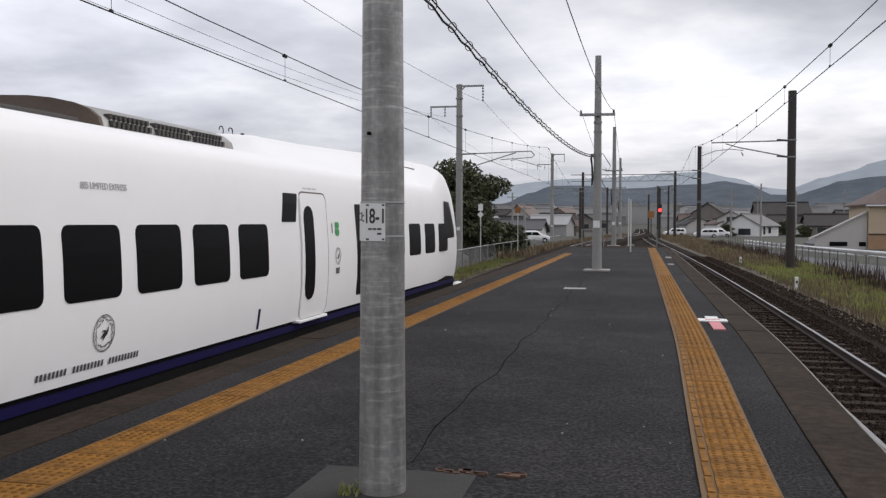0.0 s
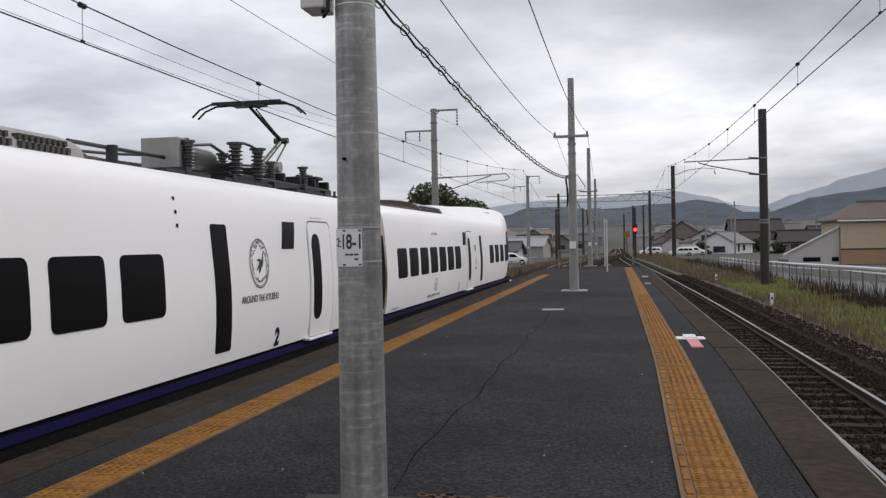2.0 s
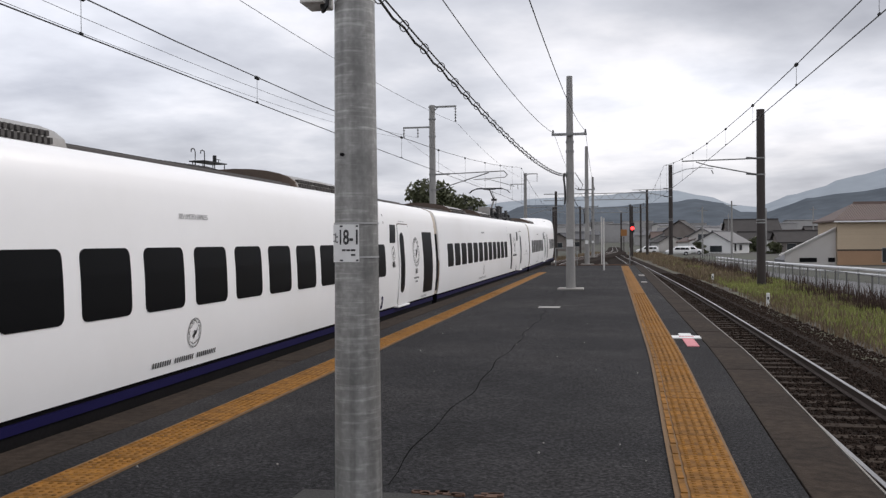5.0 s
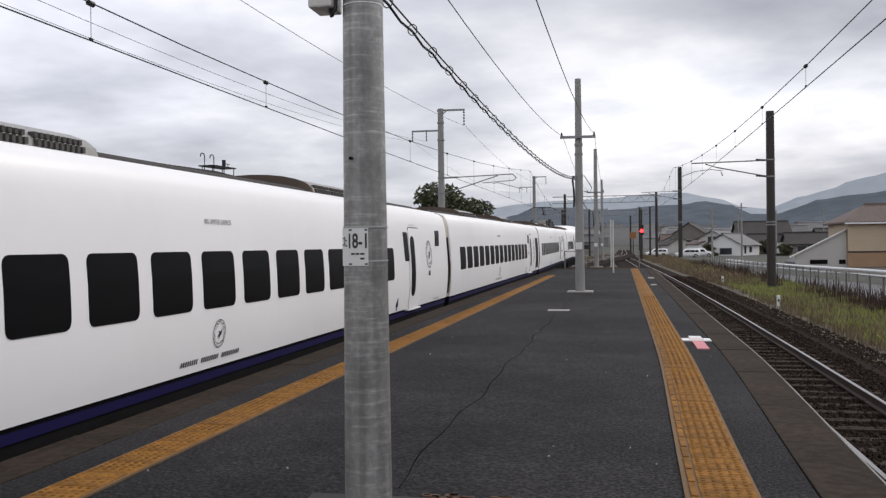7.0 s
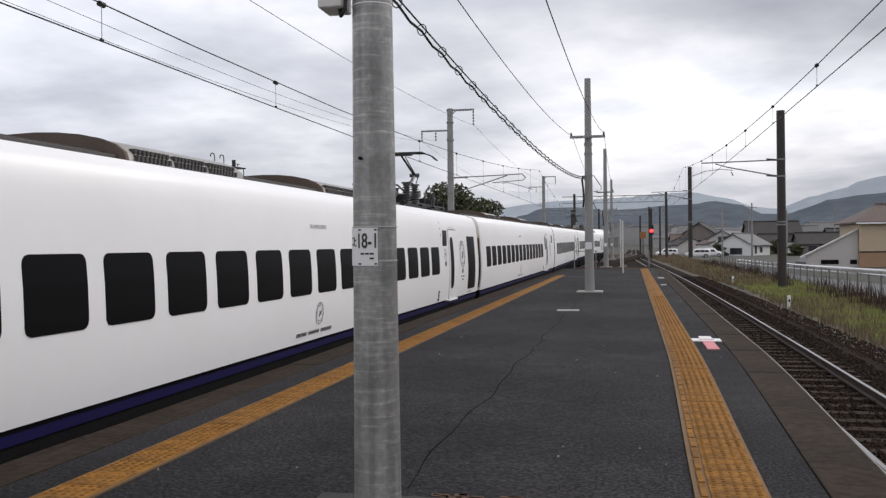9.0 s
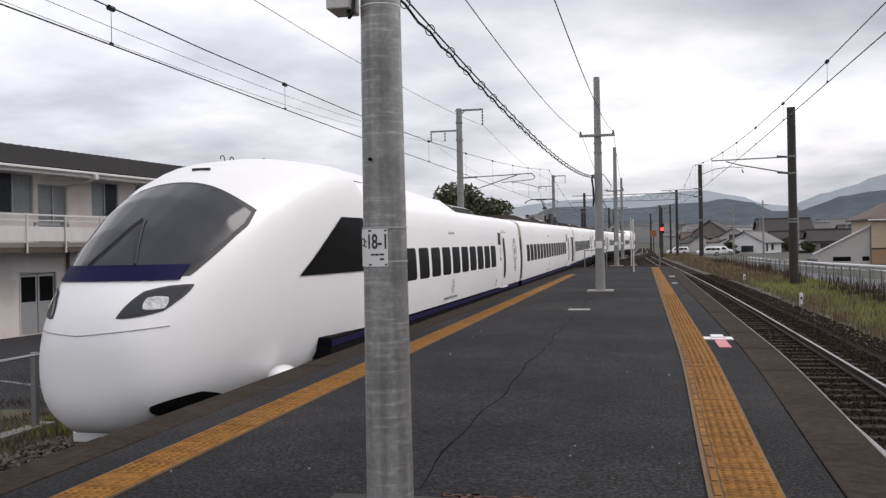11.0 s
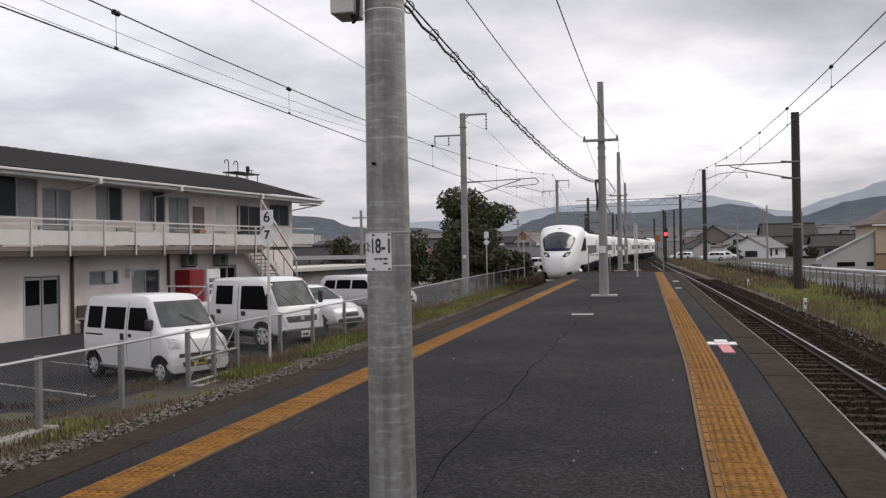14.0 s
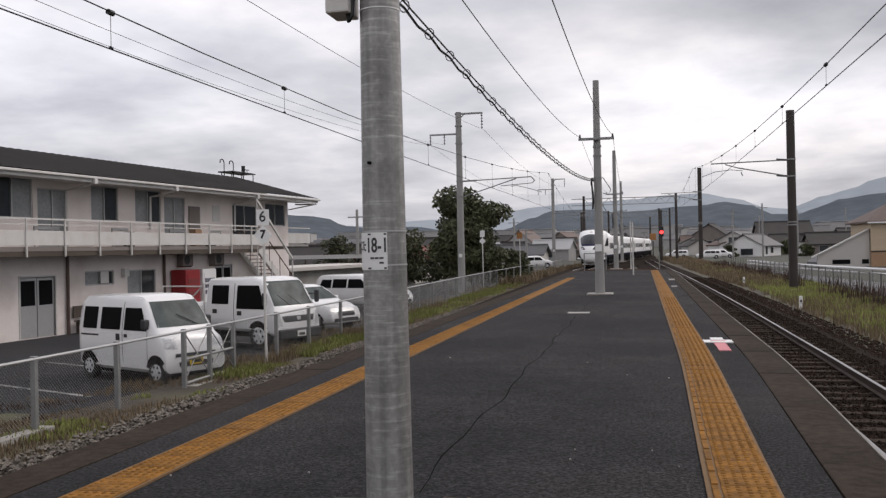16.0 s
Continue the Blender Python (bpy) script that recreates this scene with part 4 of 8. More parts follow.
def rail_car(number, layout):
    """One car with its rear end at 0 and its front end at its length, along y."""
    head = number in (1, 6)
    length = HEAD if head else CAR
    car = thing("train_car", layout["label"], "train car", group="six-car express train")
    flip = number == 6  # the tail car has its cab at the rear
    front, rear = length, 0.0

    def at(d):
        """Place along the car, d metres back from the front joint (or on from the rear joint of the leading car)."""
        return d if number == 1 else length - d

    # body
    bm = bmesh.new()
    if head:
        ys = [0.27, 0.30, 4.0, 8.15, 8.25, 8.35, 8.45, 8.55, 8.65, 8.8, 9.0, 10.4, 11.7, 13.0, 14.5, length - 5.6]
        rings = []
        for y in ys:
            t = smooth((y - 8.2) / 0.55) * 0.23 + smooth((y - 8.8) / 7.2) * 0.18
            ring = body_ring(y, -0.02 if y == 0.27 else 0.0)
            rings.append([(x, yy, z + (t * smooth((1.06 - abs(x)) / 0.25))) for x, yy, z in ring])
        rings += [nose_ring(length - q, *r) for q, *r in NOSE[::-1][1:]]
        if flip:
            rings = [[(-x, length - y, z) for x, y, z in r] for r in rings]
        loft(bm, rings)
    else:
        loft(bm, [body_ring(0.27, -0.02), body_ring(0.30), body_ring(length / 2), body_ring(length - 0.20), body_ring(length - 0.17, -0.02)])
    body = part("body", bm, M["car_white"], car, "glossy white car body", smooth=50)
    tree = None
    # skirts: blue line, black sill
    lo, hi = (0.24, length - 0.24)
    if number == 1:
        hi = length - 3.6
    if flip:
        lo = 3.6
    for nm, z0, z1, grow, mat, lb in (("stripe", 0.045, 0.120, -0.012, M["blue"], "deep blue sill stripe"), ("sill", -0.12, 0.164, -0.03, M["under"], "black sill")):
        bm = bmesh.new()
        w = 1.388 + grow
        box(bm, -w, w, lo, hi, z0, z1)
        part(nm, bm, mat, car, lb)
    bm = bmesh.new()
    rnd = random.Random(number)
    box(bm, -1.15, 1.15, lo + 0.2, hi - 0.2, -0.45, -0.10)
    y = lo + 4.2
    while y < hi - 5.2:
        w = rnd.uniform(1.0, 2.2)
        box(bm, -1.22, 1.22, y, y + w, -0.62, -0.11, bevel=0.03)
        y += w + rnd.uniform(0.15, 0.5)
    part("underfloor_equipment", bm, M["under"], car, "dark underfloor boxes")
    bogie(car, 2.9 if not flip else 4.3)
    bogie(car, length - 2.9 if number != 1 else length - 4.3)
    # shroud to the car in front
    if number != 1:
        bm = bmesh.new()
        loft(bm, [[(x * 0.975, y, z * 0.988 + 0.002) for x, y, z in body_ring(yy)] for yy in (length - 0.3, length + 0.36)])
        sh = part("gangway_shroud", bm, M["seam_dirt"], car, "dusty cream shroud between cars", smooth=50)
        bm = side_panel(length - 0.08, length + 0.17, 0.25, 1.56, 0.03, lift=-0.022)
        part("shroud_panel", bm, M["under"], sh, "dark panel in the shroud")
        bm = bmesh.new()
        for yy in (length - 0.160, length + 0.262):
            loft(bm, [[(x * g, y, z) for x, y, z in body_ring(yy2)] for yy2, g in ((yy - 0.012, 0.99), (yy + 0.012, 0.99))])
        part("body_rim", bm, M["seam_dirt"], sh)
    # windows
    for sign in (1, -1):
        for y in layout["windows"]:
            window(car, y, sign)
        for y, w in layout.get("wide_windows", ()):
            window(car, y, sign, w)
        door(car, at(layout["door"]) - 0.41, sign)
    for y0, y1, z0, z1 in layout.get("panels", ()):
        a, b = sorted((at(y0), at(y1)))
        part("dark_panel", side_panel(a, b, z0, z1, 0.035, lean=0.05), M["glass_dark"], car, "tall dark glass panel")
    a, b = sorted((at(layout["indicator"] + (0.13 if number == 1 else -0.09)), at(layout["indicator"] + (0.56 if number == 1 else 0.33))))
    part("indicator", side_panel(a, b, 1.36, 1.70, 0.012, lean=-0.10), M["glass_dark"], car, "dark destination indicator")
    # emblems and writing
    for d, z, r in layout["emblems"]:
        part("emblem", side_polys(swallow_disc(r), at(d), z), M["ink_mid"], car, "round grey emblem")
        part("emblem_bird", side_polys(swallow_bird(r), at(d), z, lift=0.007), M["ink"], car, "dark bird shape")
    y = layout.get("low_emblem", 4.55)
    part("emblem", side_polys(swallow_disc(0.145), y, 0.50), M["ink"], car, "round grey emblem")
    part("emblem_bird", side_polys(swallow_bird(0.135), y, 0.50, lift=0.007), M["ink"], car, "dark bird shape")
    tagged(part("company_lettering", side_polys(word_bars((0.36, 0.40, 0.44), 0.05, 0.06), y - 0.12, 0.27), M["ink_mid"], car, "small grey lettering"), kind="stuff")
    for d, z, s in layout.get("class_numbers", ()):
        side_text("class_number", "885", s * 1.1, M["ink"], car, at(d), z, squeeze=0.95, bold=0.001)
    for d, z, body_text, s in layout.get("texts", ()):
        side_text("lettering", body_text, s, M["ink"], car, at(d), z, squeeze=0.9)
    for d, z in layout.get("bars", ()):
        tagged(part("small_lettering", side_polys(word_bars((0.26, 0.30, 0.34, 0.24, 0.10, 0.30), 0.03, 0.05), at(d), z), M["ink_pale"], car), kind="stuff")
    side_text("lettering", "885 LIMITED EXPRESS", 0.073, M["ink_pale"], car, y + 0.07, 1.63, squeeze=0.9)
    tagged(part("small_lettering", side_polys(word_bars((0.12, 0.14, 0.16), 0.022, 0.03), at(layout["door"]), 1.775), M["ink_pale"], car), kind="stuff")
    part("data_lettering", side_polys(word_bars((0.55,), 0.04, 0.03), at(layout.get("data", 1.4)), 0.215, lift=0.004), M["ink_pale"], car)
    if layout.get("digit_at"):
        side_text("car_number", str(number), 0.29, M["blue"], car, at(layout["digit_at"]), 0.29, bold=0.012)
    if number == 1:
        side_text("car_number", "1", 0.19, M["ink"], car, at(9.72), 1.27)
        part("clover_mark", side_polys([[(0.05 * math.cos(a) + 0.035 * cx, 0.05 * math.sin(a) + 0.045 * cz) for a in [2 * math.pi * k / 10 for k in range(10)]] for cx, cz in ((-1, 1), (1, 1), (-1, -1), (1, -1))], at(9.92), 1.27), M["ink_green"], car, "green clover mark")
    for z in (1.60, 1.73, 1.86)[layout.get("dots", (0, 0))[1]:] if layout.get("dots") else ():
        part("lamp_dot", side_polys([[(0.022 * math.cos(a), 0.022 * math.sin(a)) for a in [2 * math.pi * k / 10 for k in range(10)]]], at(layout["dots"][0]), z), M["under"], car, "small dark side lamp")
    # roof
    for a0, a1 in layout["cowls"]:
        a, b = sorted((at(a0 + 0.2), at(a1 + 0.55)) if number == 1 else (at(a0 - 0.3), at(a1 - 0.6)))
        roof_cowl(car, a, b)
    bm = bmesh.new()
    ra, rb = layout.get("roof_mat", (0.8, length - 0.8))
    a, b = sorted((ra, rb))
    for s in (-0.84, 0.84):
        box(bm, s - 0.03, s + 0.03, a, b, 2.16, 2.228, bevel=0.01)
    box(bm, -0.74, 0.74, a, b, 2.19, 2.262)
    box(bm, -0.5, 0.5, a, b, 2.2, 2.275)
    part("roof_mat", bm, M["roof_dark"], car, "sooty roof walk")
    for d in layout.get("domes", ()):
        bm = bmesh.new()
        yc = at(d)
        loft(bm, [[(0.7 * s * math.cos(math.pi * k / 10), yc + dy, 2.2 + 0.17 * s * math.sin(math.pi * k / 10)) for k in range(11)] for dy, s in ((-0.5, 0.55), (-0.35, 0.95), (0.35, 0.95), (0.5, 0.55))])
        part("aerial_dome", bm, M["roof_dark"], car, "low dark dome", smooth=50)
    if layout.get("pantograph"):
        pantograph_gear(car, length - (0.15 if number == 5 else 0.0))
    if head:
        cab(car, body, length, flip)
    return car


def cab(car, body, length, flip):
    """Windscreen, lamps, side cab windows and roof lines of a streamlined end."""
    tree = mathutils.bvhtree.BVHTree.FromPolygons([v.co[:] for v in body.data.vertices], [tuple(p.vertices) for p in body.data.polygons])
    way = 1 if not flip else -1
    tip = length if not flip else 0.0

    def on_nose(x, z, lift=0.012):
        hit, nrm, _, _ = tree.ray_cast(Vector((x, tip + 3 * way, z)), Vector((0, -way, 0)))
        return None if hit is None else hit + nrm * (lift if nrm.y * way > 0 else -lift)

    def nose_sheet(name, at_uv, mat, label, n=20, lift=0.012):
        """A pane laid on the nose; at_uv maps the unit square to x and z."""
        bm = bmesh.new()
        grid = {}
        for i in range(n + 1):
            for j in range(n + 1):
                p = on_nose(*at_uv(i / n, j / n), lift)
                if p is not None:
                    grid[i, j] = bm.verts.new(p)
        for i in range(n):
            for j in range(n):
                q = [grid.get(k) for k in ((i, j), (i + 1, j), (i + 1, j + 1), (i, j + 1))]
                if all(q):
                    bm.faces.new(q)
        return part(name, bm, mat, car, label, smooth=60)

    def rounded(u, v, k=0.55):
        """Pulls the corners of the unit square in."""
        p, q = 2 * u - 1, 2 * v - 1
        return 0.5 + 0.5 * p * math.sqrt(1 - k * q * q / 2), 0.5 + 0.5 * q * math.sqrt(1 - k * p * p / 2)

    def screen(u, v, grow=0.0):
        x = 2 * u - 1
        low, top = 1.13 - grow, 2.17 + grow - 0.36 * abs(x) ** 2.2
        z = low + (top - low) * v
        return x * (0.72 + grow + 0.21 * min(1.0, (z - low) / 0.55) ** 0.8), z

    nose_sheet("windscreen_rim", lambda u, v: screen(u, v, 0.03), M["plastic"], "dark windscreen rim", n=36, lift=0.007)
    nose_sheet("windscreen", screen, M["glass_grey"], "large curved grey windscreen", n=36, lift=0.013)
    nose_sheet("windscreen_band", lambda u, v: ((2 * u - 1) * (0.70 + 0.03 * v), 1.06 + 0.16 * v), M["blue"], "dark blue band under the windscreen", n=20, lift=0.018)
    bm = bmesh.new()
    for x0, x1 in ((-0.22, 0.02), (0.30, 0.06)):
        pts = [on_nose(x0 + (x1 - x0) * k / 6, 1.22 + 0.5 * k / 6, 0.03) for k in range(7)]
        tube(bm, [q for q in pts if q is not None], 0.012, seg=5)
    part("wiper", bm, M["black"], car, "two dark wipers")
    bm = bmesh.new()
    tube(bm, [q for q in (on_nose(-0.72 + 1.44 * k / 24, 0.60 - 0.06 * (1 - abs(k - 12) / 12), 0.004) for k in range(25)) if q is not None], 0.006, seg=5)
    part("nose_seam", bm, M["ink_pale"], car, "fine seam of the coupler cover")
    for s in (-1, 1):
        def lamp(u, v, s=s, grow=0.0):
            u, v = rounded(u, v)
            lo, hi = 0.34 + 0.16 * v - grow, 0.66 + 0.15 * v + grow
            return s * (lo + (hi - lo) * u), 0.70 - grow + 0.06 * u + (0.25 + 2 * grow) * v
        nose_sheet("headlight_rim", lambda u, v, f=lamp: f(u, v, grow=0.025), M["plastic"], "dark headlight surround", n=14, lift=0.007)
        nose_sheet("headlight", lamp, M["glass_grey"], "slanted grey headlight", n=14, lift=0.013)
        nose_sheet("headlight_lens", lambda u, v, s=s: (s * (0.52 + 0.16 * rounded(u, v)[0]), 0.77 + 0.13 * rounded(u, v)[1]), M["lamp_glass"], "pale lamp lens", n=8, lift=0.018)
        nose_sheet("bumper_opening", lambda u, v, s=s: (s * (0.56 + 0.24 * rounded(u, v)[0]), -0.36 + 0.17 * rounded(u, v)[1] + 0.05 * u), M["under"], "dark opening low on the nose", n=10)
        bm = bmesh.new()
        bmesh.ops.create_uvsphere(bm, u_segments=16, v_segments=10, radius=0.17, matrix=Matrix.Translation((s * 1.20, tip - way * 2.3, -0.16)) @ Matrix.Diagonal((0.85, 1.8, 0.75, 1)))
        part("side_lamp_pod", bm, M["white_paint"], car, "rounded white pod", smooth=60)
        # cab side window: a dark wedge
        bm = bmesh.new()
        n = 16
        grid = {}
        for i in range(n + 1):
            for j in range(n + 1):
                u, v = i / n, j / n
                y = tip - way * (4.9 - 2.05 * u * (1 - 0.62 * v))
                z = 1.02 + 0.78 * v
                hit, nrm, _, _ = tree.ray_cast(Vector((s * 4, y, z)), Vector((-s, 0, 0)))
                if hit is not None:
                    grid[i, j] = bm.verts.new(hit + Vector((s * 0.012, 0, 0)))
        for i in range(n):
            for j in range(n):
                q = [grid.get(k) for k in ((i, j), (i + 1, j), (i + 1, j + 1), (i, j + 1))]
                if all(q):
                    bm.faces.new(q)
        part("cab_window", bm, M["glass_dark"], car, "dark wedge-shaped cab side window", smooth=60)
    bm = bmesh.new()
    rod(bm, (0, tip - way * 4.6, 2.50), (0, tip - way * 4.6, 2.72), 0.05, 0.02, seg=8)
    part("roof_aerial", bm, M["plastic"], car, "short roof aerial")
    bm = bmesh.new()
    box(bm, -0.12, 0.12, tip - way * 2.66 - 0.02, tip - way * 2.66 + 0.02, 2.28, 2.42)
    part("roof_marker", bm, M["plastic"], car, "small roof aerial")
    bm = bmesh.new()
    for s in (-0.85, 0.85):
        tube(bm, [(s, tip - way * 3.2, 2.36), (s * 1.02, tip - way * 3.6, 2.43), (s * 1.03, tip - way * 5.6, 2.45), (s, tip - way * 7.0, 2.44)], 0.014)
    part("roof_seam", bm, M["roof_dark"], car, "dark roof seam")
    bm = bmesh.new()
    box(bm, -0.7, 0.7, tip - way * 1.2 - 0.3, tip - way * 1.2 + 0.3, -0.72, -0.60, bevel=0.02)
    part("snow_guard", bm, M["sign_white"], car, "pale guard under the nose")


import mathutils.bvhtree

STEP = 0.968


def row(n, first=1.04):
    return [first + STEP * k for k in range(n)]


LAYOUT = {
    1: dict(label="white leading express car with a rounded streamlined cab", windows=row(7), wide_windows=[(12.62 + 1.185 * k, 0.82) for k in range(4)], door=9.0, indicator=7.98, panels=[(10.75, 11.1, 0.30, 1.62)], emblems=[(9.92, 0.90, 0.115)], class_numbers=[(9.92, 0.70, 0.10)], cowls=[(5.0, 7.75)], domes=[1.0], roof_mat=(0.5, 5.0), digit_at=7.38, low_emblem=4.45, data=0.9),
    2: dict(label="white express motor car carrying a raised pantograph", windows=row(12, 1.19), door=3.52, indicator=4.5, panels=[(6.52, 6.9, 0.29, 1.63)], emblems=[(5.68, 1.20, 0.285), (1.55, 1.18, 0.15)], class_numbers=[(1.55, 0.90, 0.12)], bars=[(1.55, 0.76)], texts=[(5.68, 0.80, "AROUND THE KYUSHU", 0.115)], cowls=[(11.2, 8.45), (16.55, 13.8)], roof_mat=(0.6, 12.5), pantograph=True, digit_at=5.12, low_emblem=6.95, dots=(7.6, 0)),
    3: dict(label="white express trailer car with a tall dark panel", windows=row(15, 1.34), door=3.43, indicator=4.05, panels=[(0.63, 1.6, 0.29, 1.59)], emblems=[(2.3, 1.17, 0.30), (4.26, 1.17, 0.13)], class_numbers=[(2.3, 0.77, 0.13), (4.26, 0.955, 0.145)], texts=[(2.3, 0.64, "AROUND THE KYUSHU", 0.045), (2.3, 0.56, "SINCE 2001", 0.045)], cowls=[(8.4, 5.65), (16.55, 13.8)], domes=[2.1], digit_at=5.05, low_emblem=8.1, dots=(4.85, 1)),
    4: dict(label="white express trailer car with a narrow dark slit", windows=row(15, 0.98), door=3.62, indicator=1.12, panels=[(4.10, 4.42, 1.08, 1.63)], emblems=[(2.25, 1.19, 0.285)], class_numbers=[(2.25, 0.79, 0.13)], cowls=[(8.4, 5.65), (16.55, 13.8)], domes=[1.6], digit_at=4.95, low_emblem=8.12),
    5: dict(label="white express motor car with pantograph and tall dark panel", windows=row(15, 1.14), door=3.60, indicator=4.22, panels=[(0.75, 1.75, 0.29, 1.59)], emblems=[(2.45, 1.16, 0.325), (4.42, 1.17, 0.13)], class_numbers=[(2.45, 0.755, 0.12), (4.42, 0.965, 0.13)], texts=[(2.45, 0.63, "AROUND THE KYUSHU", 0.045), (2.45, 0.56, "SINCE 2001", 0.045)], cowls=[(11.2, 8.45), (16.55, 13.8)], roof_mat=(0.6, 12.5), pantograph=True, digit_at=5.05, low_emblem=8.0, dots=(4.78, 0)),
    6: dict(label="white trailing express car with a rounded streamlined cab", windows=[HEAD - 5.83 - 0.962 * k for k in range(11)], door=3.51, indicator=4.14, panels=[], emblems=[(1.52, 1.16, 0.375), (4.30, 1.17, 0.13)], class_numbers=[(1.52, 0.705, 0.12), (4.30, 0.955, 0.13)], texts=[(1.5, 0.63, "AROUND THE KYUSHU", 0.045), (1.5, 0.55, "SINCE 2001", 0.045)], cowls=[(8.4, 5.65)], roof_mat=(HEAD - 7.9, HEAD - 5.2), digit_at=5.0, low_emblem=HEAD - 10.65),
}
CARS = [rail_car(n, LAYOUT[n]) for n in range(1, 7)]

# ---- poles, masts and wires ----
def tapered(bm, x, y, z0, z1, r0, r1, seg=20, mi=0):
    rod(bm, (x, y, z0), (x, y, z1), r0, r1, seg=seg, mi=mi)
    return bm


# the pole before the camera
PX, PY, PR = -1.254, 4.36, 0.1082


def pole_r(z):
    """The pole tapers gently."""
    return 0.1178 - 0.0072 * min(z, 8.0)


pole = thing("platform_pole", "mottled galvanised steel pole standing in the platform", "pole", at=(PX, PY, 0))
bm = bmesh.new()
rings = []
for k in range(28):
    z = 8.5 * k / 27
    rings.append([(pole_r(z) * math.cos(a), pole_r(z) * math.sin(a), z) for a in (2 * math.pi * j / 40 for j in range(40))])
loft(bm, rings)
part("shaft", bm, M["galv_pole"], pole, smooth=40)
bm = bmesh.new()
for z in (2.553, ):
    rod(bm, (0, 0, z - 0.003), (0, 0, z + 0.003), pole_r(z) + 0.002, seg=40)
part("band", bm, M["sign_white"], pole, "thin pale band")
for z in (1.458, 1.292):
    bm = bmesh.new()
    rod(bm, (0, 0, z - 0.004), (0, 0, z + 0.004), PR + 0.003, seg=40)
    part("clamp", bm, M["alu"], pole, "thin steel clamp")
FACE = math.atan2(-PY, -PX)  # towards the camera


def wrap(u, v, r):
    a = FACE + u / PR
    return (r * math.cos(a), r * math.sin(a), v)


def wrapped_plate(name, u0, u1, z0, z1, r0, r1, mat, label=""):
    bm = bmesh.new()
    n = 14
    loft(bm, [[wrap(u, z0, r0), wrap(u, z1, r0), wrap(u, z1, r1), wrap(u, z0, r1)] for u in [u0 + (u1 - u0) * k / n for k in range(n + 1)]])
    return part(name, bm, mat, pole, label, smooth=30)


wrapped_plate("number_plate", -0.168, 0.012, 1.268, 1.452, PR + 0.001, PR + 0.006, M["sign_white"], "curved white number plate")


def wrapped_text(body, size, u0, z0, mat, squeeze):
    ob = tex_text("plate_number", body, size, mat, pole, Matrix.Identity(4), bold=0.0018)
    for v in ob.data.vertices:
        v.co = wrap(u0 + v.co.x * squeeze, z0 + v.co.y, PR + 0.007 + v.co.z)
    ob.matrix_basis = Matrix.Identity(4)


wrapped_text("18-1", 0.100, -0.040, 1.386, M["ink"], 0.62)
for u0, u1, z0, z1 in ((-0.150, -0.128, 1.368, 1.374), (-0.150, -0.128, 1.40, 1.406), (-0.122, -0.114, 1.365, 1.41), (-0.110, -0.100, 1.362, 1.370), (-0.110, -0.100, 1.388, 1.396), (-0.072, -0.052, 1.322, 1.331), (-0.048, -0.030, 1.322, 1.331), (-0.026, -0.006, 1.322, 1.331), (-0.026, -0.006, 1.299, 1.308), (-0.085, -0.068, 1.439, 1.447), (-0.004, 0.008, 1.439, 1.447), (-0.085, -0.068, 1.273, 1.281), (-0.004, 0.008, 1.273, 1.281)):
    wrapped_plate("plate_bar", u0, u1, z0, z1, PR + 0.006, PR + 0.0075, M["ink"], "small grey mark")
bm = bmesh.new()
rod(bm, (-0.035, -0.103, 1.792), (-0.040, -0.118, 1.792), 0.008, seg=10)
rod(bm, (-0.035, -0.103, 2.60), (-0.040, -0.118, 2.60), 0.008, seg=10)
part("bolt_hole", bm, M["under"], pole, "dark bolt holes")
bm = bmesh.new()
box(bm, -0.245, -0.125, -0.12, 0.06, 2.535, 2.75, bevel=0.008)
bx = part("junction_box", bm, M["white_metal"], pole, "pale junction box")
bm = bmesh.new()
tube(bm, [(-0.15, -0.06, 2.56), (-0.135, -0.075, 2.50), (-0.125, -0.07, 2.53), (-0.12, -0.05, 2.70)], 0.014)
part("cable_loop", bm, M["black"], bx, "black cable")

# pole with cross-arm further along the platform, and its repeats
def line_pole(name, x, y, top, label, arm=True, scale=1.0):
    p = thing(name, label, "pole", at=(x, y, 0), group="poles along the platform")
    bm = bmesh.new()
    tapered(bm, 0, 0, -0.05, top, 0.135 * scale, 0.085 * scale, seg=24)
    part("shaft", bm, M["concrete_pole"], p, smooth=40)
    part("footing", new_box(-0.36, 0.36, -0.36, 0.36, -0.02, 0.05, bevel=0.015), M["concrete_light"], p, "pale concrete footing")
    if arm:
        za = 4.37
        part("crossarm", new_box(-0.50, 0.48, -0.19, -0.11, za - 0.035, za + 0.035, bevel=0.006), M["galv"], p)
        for dx in (-0.46, 0.44):
            bm = bmesh.new()
            rod(bm, (dx, -0.15, za + 0.035), (dx, -0.15, za + 0.13), 0.035, 0.02, seg=10)
            part("pin_insulator", bm, M["insul"], p)
    for z in (4.17, 3.28, 3.9):
        bm = bmesh.new()
        rod(bm, (0, 0, z - 0.03), (0, 0, z + 0.03), 0.118 * scale, seg=20)
        part("band", bm, M["galv"], p, "steel band")
    if arm:
        bm = bmesh.new()
        tube(bm, [(-0.15, -0.12, 3.28), (-0.17, -0.15, 3.15), (-0.14, -0.16, 2.9), (-0.13, -0.14, 2.6), (-0.15, -0.12, 2.4)], 0.03)
        tube(bm, [(0.14, -0.1, 3.3), (0.36, -0.1, 2.95), (0.30, -0.1, 2.8), (0.14, -0.1, 2.85)], 0.012)
        part("hanging_cable", bm, M["black"], p)
    part("number_plate", new_box(-0.10, 0.08, -0.19, -0.165, 1.22, 1.42), M["sign_white"], p, "small white number plate")
    return p


